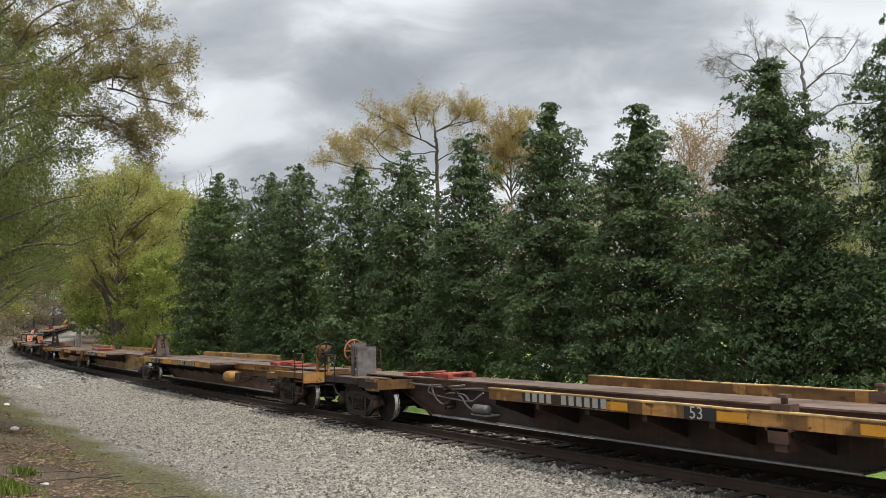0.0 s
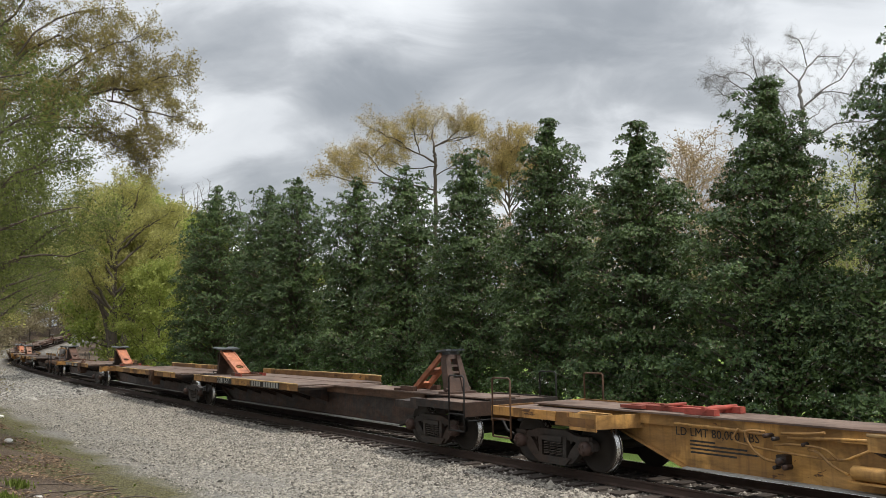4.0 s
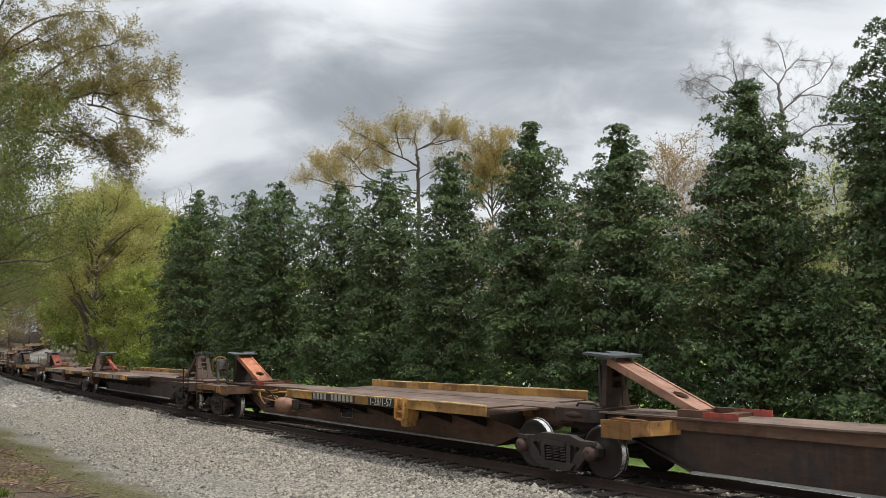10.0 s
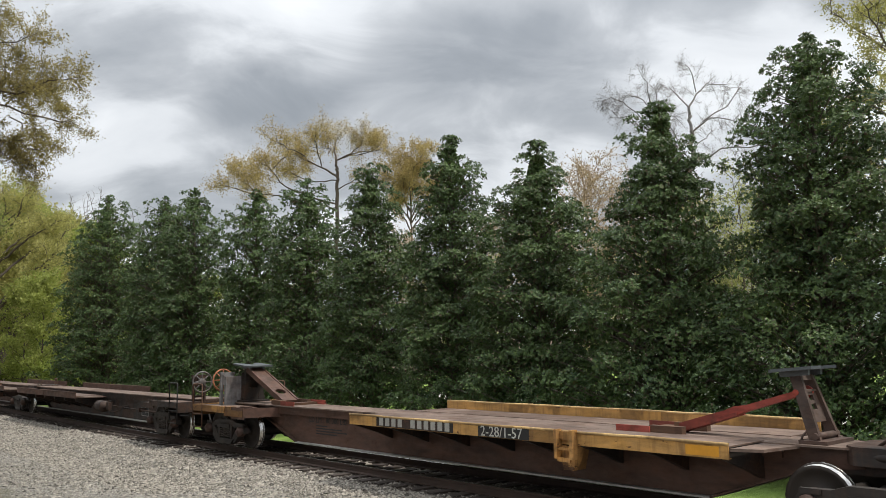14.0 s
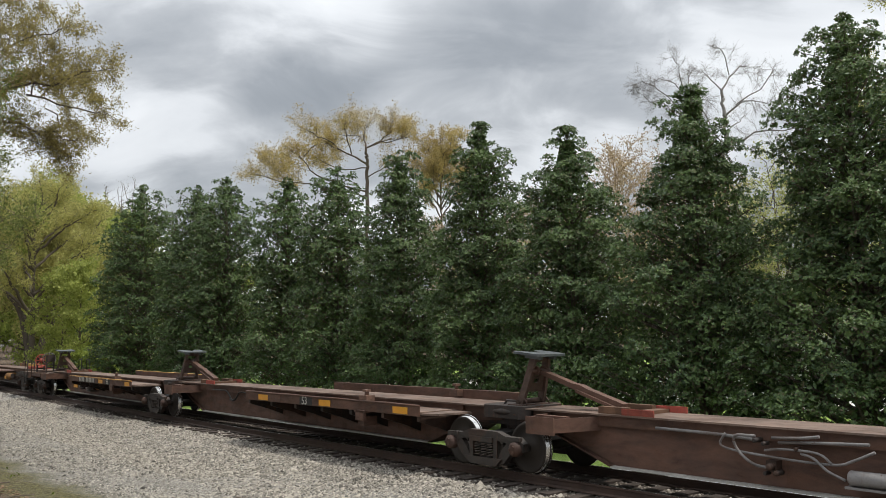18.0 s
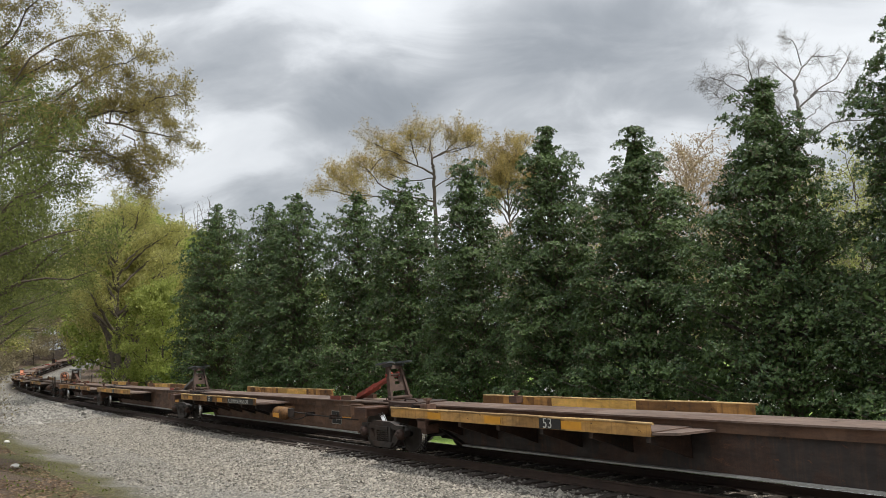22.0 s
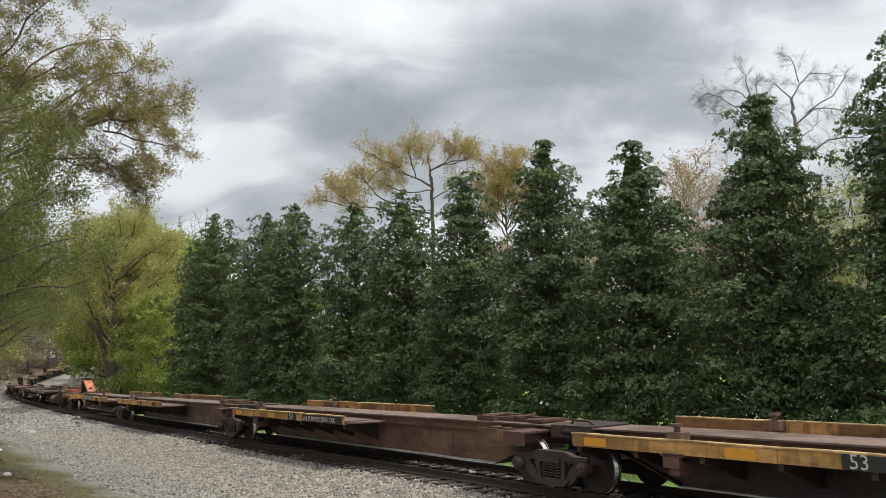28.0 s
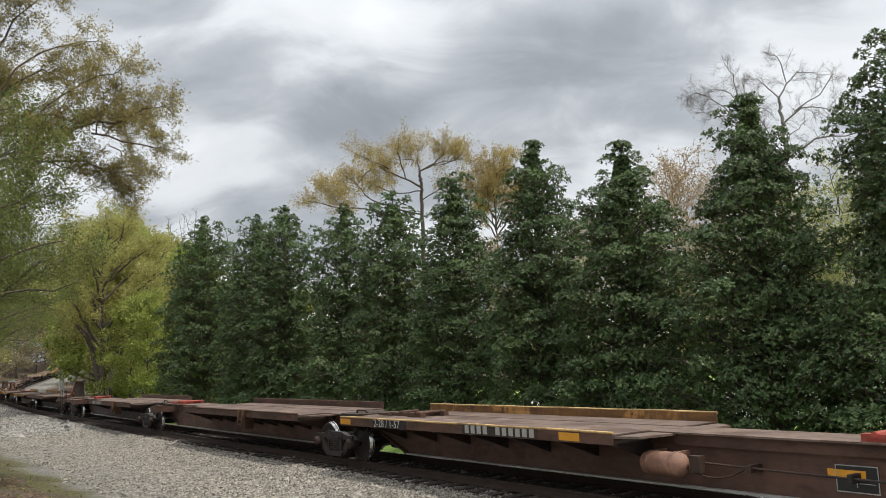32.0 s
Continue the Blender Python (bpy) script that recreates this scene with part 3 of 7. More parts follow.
def strut(style, paint, h):
    bm = bmesh.new()
    a, b = Vector((-0.02, 0, h - 0.33)) if style == "open" else Vector((0.08, 0, h - 0.1)), Vector((1.3 if style == "tower" else 2.0, 0, 1.22))
    m = Matrix.Translation(a) @ (b - a).to_track_quat("X", "Z").to_matrix().to_4x4()
    n = (b - a).length
    if style == "plate":
        box(bm, 0, n * 0.62, -0.24, 0.24, -0.03, 0.03, m)
        r, c = 0.15, n * 0.74
        for y in (-1, 1):
            box(bm, 0, n, 0.2 * y, 0.25 * y, -0.09, 0.05, m)
            prism(bm, [(n * 0.62, 0.0), (c - r, 0.0), (c - r * 0.7, r * 0.7 * y), (c, r * y), (c + r * 0.7, r * 0.7 * y), (c + r, 0.0), (n, 0.0), (n, 0.24 * y), (n * 0.62, 0.24 * y)], -0.028, 0.028, m, axis="z")
    elif style == "open":
        prism(bm, [(0.0, -0.045), (n * 0.45, -0.05), (n * 0.58, -0.08), (n, -0.09), (n, 0.07), (n * 0.6, 0.06), (n * 0.52, 0.075), (n * 0.42, 0.045), (0.0, 0.04)], -0.08, 0.08, m)
        for y in (-1, 1):
            box(bm, n * 0.5, n, 0.081 * y, 0.13 * y, -0.075, -0.02, m)
            lathe(bm, [(0.09, 0.0), (0.09, 0.05)], 12, m @ pose(0, 0.081 if y > 0 else -0.131, 0))
        tube(bm, [m @ Vector((0, -0.26, 0)), m @ Vector((0, 0.26, 0))], 0.045, 8)
    else:
        for y in (-1, 1):
            box(bm, 0, n, 0.13 * y, 0.22 * y, -0.06, 0.06, m)
        for f in (0.5, 0.92):
            box(bm, n * f - 0.12, n * f + 0.12, -0.14, 0.14, -0.03, 0.03, m)
    bmesh.ops.recalc_face_normals(bm, faces=bm.faces)
    return finish("strut", bm, paint)


def top_plate(h, k):
    bm = bmesh.new()
    out = [(-0.42, -0.5), (0.36, -0.5), (0.42, -0.4), (0.42, 0.4), (0.36, 0.5), (-0.42, 0.5), (-0.5, 0.3), (-0.12, 0.06), (-0.02, 0.06), (-0.02, -0.06), (-0.12, -0.06), (-0.5, -0.3)]
    prism(bm, [(a * k, b * k) for a, b in out], -0.025, 0.02, pose(0, 0, h, 0, 5, 0), axis="z")
    for y in (-0.24, 0.24):
        box(bm, -0.25 * k, 0.28 * k, y * k - 0.03, y * k + 0.03, -0.1, -0.02, pose(0, 0, h, 0, 5, 0))
    bmesh.ops.recalc_face_normals(bm, faces=bm.faces)
    return finish("top_plate", bm, PLATE)


def hitch_foot(paint):
    return shape("foot", paint, (1.75, 2.35, -0.42, -0.3, 1.141, 1.26), (1.75, 2.35, 0.3, 0.42, 1.141, 1.26), (2.35, 2.6, -0.46, 0.46, 1.141, 1.2), width=0.008)


def flat_hitch(paint):
    bm = bmesh.new()
    for y in (-1, 1):
        box(bm, -1.0, 0.7, 0.15 * y, 0.23 * y, 0.004, 0.085)
        box(bm, 0.35, 0.95, 0.28 * y, 0.42 * y, 0.004, 0.11)
    box(bm, -1.15, -0.65, -0.36, 0.36, 0.02, 0.075)
    box(bm, -0.3, 0.5, -0.16, 0.16, 0.01, 0.06)
    tube(bm, [(0.75, -0.44, 0.1), (0.75, 0.44, 0.1)], 0.045, 8)
    tube(bm, [(-0.2, -0.3, 0.1), (-0.2, 0.3, 0.1)], 0.035, 8)
    bevel(bm, 0.008)
    return finish("trailer_hitch", bm, paint)


def connector():
    """The articulated joint over a shared truck."""
    bm = bmesh.new()
    lathe(bm, [(0.62, -0.06), (0.66, 0.0), (0.60, 0.06), (0.3, 0.08)], 20, pose(0, 0, 1.06) @ pose(0, 0, 0, 90, 0, 0))
    box(bm, -1.1, 1.1, -0.34, 0.34, 0.78, 1.0)
    prism(bm, [(-0.66, -0.4), (-0.5, -0.6), (0.45, -0.6), (0.62, -0.42), (0.62, 0.42), (0.45, 0.6), (-0.5, 0.6), (-0.66, 0.4)], 0.93, 1.17, axis="z")
    lathe(bm, [(0.34, -0.1), (0.34, 0.1)], 16, pose(0, 0, 0.8) @ pose(0, 0, 0, 90, 0, 0))
    tube(bm, [(-0.35, -0.2, 1.13), (-0.2, -0.25, 1.24), (0.2, -0.25, 1.24), (0.35, -0.2, 1.13)], 0.025, 6)
    bmesh.ops.recalc_face_normals(bm, faces=bm.faces)
    return finish("articulated_joint", bm, DARK)


def bolster_wing(paint, side):
    """One side of the wide body bolster near a truck."""
    bm = bmesh.new()
    for x in (-1, 1):
        prism(bm, [(x * 0.28, 1.26 * side), (x * 0.31, 1.26 * side), (x * 0.60, 0.36 * side), (x * 0.57, 0.36 * side)], 0.84, 1.08, axis="z")
    prism(bm, [(-0.27, 1.25 * side), (0.27, 1.25 * side), (0.56, 0.36 * side), (-0.56, 0.36 * side)], 0.99, 1.01, axis="z")
    box(bm, -0.33, 0.33, min(1.26 * side, 1.29 * side), max(1.26 * side, 1.29 * side), 0.80, 1.10)
    box(bm, -0.36, 0.36, min(0.9 * side, 1.0 * side), max(0.9 * side, 1.0 * side), 1.012, 1.10)
    bmesh.ops.recalc_face_normals(bm, faces=bm.faces)
    return finish("body_bolster", bm, paint)


def winch():
    bm = bmesh.new()
    box(bm, -0.15, 0.15, -0.11, 0.11, 0.0, 0.16)
    tube(bm, [(0, 0, 0.14), (0, 0, 0.26)], 0.05, 8)
    box(bm, -0.07, 0.07, -0.07, 0.07, 0.24, 0.29)
    bevel(bm, 0.012)
    return finish("container_lock", bm, made("lock_iron", lambda: painted("lock_iron", (0.14, 0.075, 0.05), 0.7)))


def bracket(paint):
    """A hinged side bracket that hangs on the sill."""
    bm = bmesh.new()
    prism(bm, [(-0.2, 1.03), (0.2, 1.03), (0.17, 0.9), (-0.17, 0.9)], -0.05, 0.0)
    box(bm, -0.13, 0.13, -0.1, -0.05, 0.74, 0.78)
    box(bm, -0.19, -0.13, -0.13, 0.0, 0.6, 1.06)
    box(bm, 0.13, 0.19, -0.13, 0.0, 0.6, 1.06)
    box(bm, -0.13, 0.13, -0.12, -0.08, 0.56, 0.62)
    prism(bm, [(-0.2, 0.8), (0.2, 0.8), (0.1, 0.42), (-0.1, 0.42)], 0.0, 0.3)
    bevel(bm, 0.008)
    return finish("side_bracket", bm, paint)


def tank(paint):
    bm = bmesh.new()
    lathe(bm, [(0.02, -0.46), (0.12, -0.43), (0.18, -0.37), (0.20, -0.3), (0.20, 0.3), (0.18, 0.37), (0.12, 0.43), (0.02, 0.46)], 20, pose(0, 0, 0, 0, 0, 90))
    for x in (-0.24, 0.24):
        lathe(bm, [(0.208, -0.025), (0.208, 0.025)], 20, pose(x, 0, 0, 0, 0, 90))
        box(bm, x - 0.03, x + 0.03, 0.0, 0.34, 0.12, 0.2)
    bmesh.ops.recalc_face_normals(bm, faces=bm.faces)
    return finish("air_reservoir", bm, paint)


def brake_rod():
    """A rod that runs on from the air tank, with a lever and a pipe."""
    bm = bmesh.new()
    bent(bm, [(0.5, -0.74, 0.72), (1.2, -0.62, 0.68), (3.0, -0.56, 0.64), (4.6, -0.5, 0.62)], 0.02)
    bent(bm, [(0.45, -0.8, 0.6), (0.8, -0.76, 0.5), (1.1, -0.66, 0.52), (1.3, -0.5, 0.62)], 0.016)
    box(bm, 0.52, 0.72, -0.84, -0.7, 0.56, 0.82)
    box(bm, 1.45, 1.52, -0.68, -0.37, 0.6, 0.72)
    box(bm, 3.0, 3.07, -0.62, -0.37, 0.58, 0.7)
    bmesh.ops.recalc_face_normals(bm, faces=bm.faces)
    return finish("brake_rod", bm, DARK)


def bent(bm, points, radius, sides=6, steps=4):
    """A pipe bent smoothly through points."""
    p = [Vector(q) for q in points]
    p = [p[0] * 2 - p[1]] + p + [p[-1] * 2 - p[-2]]
    out = []
    for k in range(len(p) - 3):
        for i in range(steps):
            t, q = i / steps, p[k:k + 4]
            out.append(0.5 * (2 * q[1] + (q[2] - q[0]) * t + (2 * q[0] - 5 * q[1] + 4 * q[2] - q[3]) * t * t + (3 * q[1] - q[0] - 3 * q[2] + q[3]) * t ** 3))
    tube(bm, out + [p[-2]], radius, sides)


def pipes(paint):
    """Thin bent brake pipes on the girder's side."""
    bm = bmesh.new()
    y = -0.5
    bent(bm, [(-1.9, y, 0.98), (-0.9, y, 0.97), (-0.4, y - 0.02, 0.95), (-0.1, y, 0.93)], 0.027)
    bent(bm, [(-0.1, y - 0.1, 1.0), (-0.42, y - 0.12, 0.98), (-0.38, y - 0.12, 0.78), (-0.16, y - 0.1, 0.6), (0.05, y - 0.06, 0.56)], 0.023)
    bent(bm, [(-0.62, y - 0.04, 1.0), (-0.7, y - 0.06, 0.84), (-0.5, y - 0.04, 0.76), (0.4, y - 0.05, 0.70), (1.05, y - 0.08, 0.70), (1.3, y - 0.12, 0.78), (1.6, y - 0.14, 0.92)], 0.020)
    bent(bm, [(0.1, y, 0.98), (0.6, y - 0.06, 1.02), (0.85, y - 0.1, 1.06)], 0.022)
    bent(bm, [(0.2, y, 0.92), (0.9, y - 0.04, 0.97), (1.5, y - 0.06, 1.0)], 0.024)
    bent(bm, [(0.0, y - 0.04, 0.80), (0.3, y - 0.06, 0.84), (0.8, y - 0.08, 0.83), (1.0, y - 0.08, 0.70)], 0.019)
    bent(bm, [(0.55, y - 0.05, 0.80), (0.75, y - 0.1, 0.76), (0.95, y - 0.14, 0.62), (1.2, y - 0.15, 0.52)], 0.020)
    lathe(bm, [(0.02, -0.26), (0.09, -0.25), (0.1, -0.2), (0.1, 0.24), (0.08, 0.26), (0.02, 0.27)], 14, pose(1.5, y - 0.12, 0.56, 0, 0, 90))
    box(bm, 1.2, 1.85, y - 0.2, y + 0.12, 0.42, 0.45)
    bmesh.ops.recalc_face_normals(bm, faces=bm.faces)
    return finish("brake_piping", bm, paint)


VALVES = ((-0.1, 0.94, 0.035, 0.22), (0.02, 0.9, 0.03, 0.16), (0.1, 0.58, 0.05, 0.2), (0.2, 0.5, 0.04, 0.2), (0.5, 0.86, 0.03, 0.14), (0.02, 0.48, 0.03, 0.16))


def valve_cap(r, w):
    bm = bmesh.new()
    lathe(bm, [(0.02, -w / 2), (r, -w / 2 + 0.01), (r, w / 2 - 0.01), (0.02, w / 2)], 10)
    bmesh.ops.recalc_face_normals(bm, faces=bm.faces)
    return finish("valve_cap", bm, DARK)


def brake_valve(root, x):
    body = part("brake_valve", made("brake_valve", lambda: shape("brake_valve", DARK, (0.0, 0.16, -0.52, -0.36, 0.5, 0.66), width=0.012)), root, pose(x, 0, 0), "sooty brake valve")
    for dx, z, r, w in VALVES:
        part("valve_cap", made(("valve_cap", r, w), lambda: valve_cap(r, w)), body, pose(dx, -0.54, z))


def side_pipe():
    bm = bmesh.new()
    y = -0.5
    tube(bm, [(0, y, 0.98), (0.9, y, 0.98), (1.05, y, 0.95), (1.35, y, 0.72), (1.5, y, 0.70), (1.62, y, 0.74), (1.85, y, 0.95), (2.0, y, 0.97), (4.6, y, 0.96)], 0.022, 6)
    tube(bm, [(1.3, y - 0.02, 0.74), (1.5, y - 0.02, 0.70), (1.64, y - 0.02, 0.75)], 0.035, 6)
    return finish("side_pipe", bm, BLACK)


def handrail(paint):
    bm = bmesh.new()
    tube(bm, [(-0.28, 0, 0.5), (-0.28, 0, 1.62), (-0.24, 0, 1.66), (0.24, 0, 1.66), (0.28, 0, 1.62), (0.28, 0, 0.5)], 0.02, 6)
    tube(bm, [(-0.28, 0, 0.5), (0.28, 0, 0.5)], 0.018, 6)
    tube(bm, [(-0.28, 0, 0.85), (0.28, 0, 0.85)], 0.018, 6)
    return finish("handrail", bm, paint)


def brake_stand(paint):
    bm = bmesh.new()
    for y in (-0.2, 0.14):
        box(bm, -0.05, 0.05, y, y + 0.06, 1.05, 1.95)
    box(bm, -0.06, 0.06, -0.22, 0.22, 1.9, 1.97)
    box(bm, -0.08, 0.14, -0.15, 0.15, 1.62, 1.9)
    box(bm, -0.05, 0.05, -0.14, 0.14, 1.3, 1.36)
    bevel(bm, 0.015)
    return finish("brake_stand", bm, paint)


def brake_wheel(paint):
    """A spoked hand wheel with a dished hub."""
    bm = bmesh.new()
    pts = [(0.24, 0.3 * math.cos(a), 1.8 + 0.3 * math.sin(a)) for a in (2 * math.pi * j / 24 for j in range(25))]
    tube(bm, pts, 0.024, 6, caps=False)
    for j in range(8):
        a = 2 * math.pi * j / 8
        tube(bm, [(0.2, 0, 1.8), (0.24, 0.3 * math.cos(a), 1.8 + 0.3 * math.sin(a))], [0.026, 0.015], 5)
    lathe(bm, [(0.02, -0.03), (0.11, -0.02), (0.12, 0.02), (0.06, 0.06), (0.02, 0.07)], 16, pose(0.2, 0, 1.8, 0, 0, -90))
    tube(bm, [(0.05, 0, 1.8), (0.26, 0, 1.8)], 0.035, 8)
    bmesh.ops.recalc_face_normals(bm, faces=bm.faces)
    return finish("brake_wheel", bm, paint)


def end_deck(paint):
    """The bearer plate of a crossover platform over an end truck; x runs outward from the truck's centre."""
    return shape("end_platform", paint, (-0.42, 1.5, -0.95, 0.95, 0.985, 1.038))


def end_wing(paint, side):
    """The tapered bolster that carries a platform's corner, with its folded rim and post foot."""
    bm = bmesh.new()
    prism(bm, [(-1.55, 0.5 * side), (-1.3, 1.27 * side), (-0.45, 1.27 * side), (-0.45, 0.5 * side)], 0.985, 1.01, axis="z")
    prism(bm, [(-1.55, 0.36 * side), (-1.3, 1.27 * side), (-1.27, 1.27 * side), (-1.5, 0.36 * side)], 0.86, 0.985, axis="z")
    box(bm, -1.3, -0.3, min(1.27 * side, 1.3 * side), max(1.27 * side, 1.3 * side), 0.86, 1.02)
    box(bm, -0.62, -0.34, min(1.12 * side, 1.3 * side), max(1.12 * side, 1.3 * side), 1.012, 1.1)
    bmesh.ops.recalc_face_normals(bm, faces=bm.faces)
    return finish("platform_bolster", bm, paint)


def end_beams(parent, paint):
    for y in (-1, 1):
        part("edge_beam", made(("edge_beam", paint.name), lambda: shape("edge_beam", paint, (-0.33, 1.5, -0.025, 0.025, 0.93, 1.10), width=0.006)), parent, pose(0, 1.297 * y, 0))
        part("platform_bolster", made(("end_wing", paint.name, y), lambda: end_wing(paint, y)), parent)
    part("end_beam", made(("end_beam", paint.name), lambda: shape("end_beam", paint, (1.503, 1.56, -1.31, 1.31, 0.80, 1.10), width=0.008)), parent)
    part("draft_sill", made("draft_sill", lambda: shape("draft_sill", DARK, (-0.6, 1.5, -0.34, 0.34, 0.70, 1.037), width=0.008)), parent)


def coupler():
    bm = bmesh.new()
    box(bm, 1.4, 1.85, -0.12, 0.12, 0.72, 0.92)
    prism(bm, [(1.8, -0.1), (1.8, 0.14), (2.02, 0.2), (2.06, 0.08), (1.95, 0.02), (2.04, -0.12), (1.96, -0.18)], 0.68, 0.95, axis="z")
    tube(bm, [(1.5, -0.35, 0.85), (1.8, -0.37, 0.5), (2.02, -0.35, 0.42)], 0.03, 6)
    tube(bm, [(1.6, -1.25, 0.72), (1.6, -0.4, 0.72), (1.75, -0.2, 0.88)], 0.016, 5)
    bmesh.ops.recalc_face_normals(bm, faces=bm.faces)
    return finish("coupler", bm, BLACK)


def letters(words, size, material):
    def build():
        cu = bpy.data.curves.new("lettering", "FONT")
        cu.body, cu.size, cu.extrude = words, size, 0.0015
        cu.resolution_u = 2
        ob = bpy.data.objects.new("lettering", cu)
        scene.collection.objects.link(ob)
        bpy.context.view_layer.update()
        me = bpy.data.meshes.new_from_object(ob.evaluated_get(bpy.context.evaluated_depsgraph_get()))
        bpy.data.objects.remove(ob)
        me.materials.clear()
        me.materials.append(material)
        return me
    return made(("letters", words, size, material.name), build)


def bars(root, count, size, material, x, z, label):
    """A row of plain bars in place of a car's number."""
    me = made(("bar", size, material.name), lambda: shape("number_bar", material, (0, size * 0.56, -0.0015, 0.0015, 0, size * 0.76)))
    for i, c in enumerate(count):
        if c != " ":
            part("number_bar", me, root, pose(x + i * size * 0.85, -1.4235, z), label)


def on_side(x, y, z):
    """Lettering upright on the near side of a car, read along the car."""
    return pose(x, y, z, 90, 0, 0)


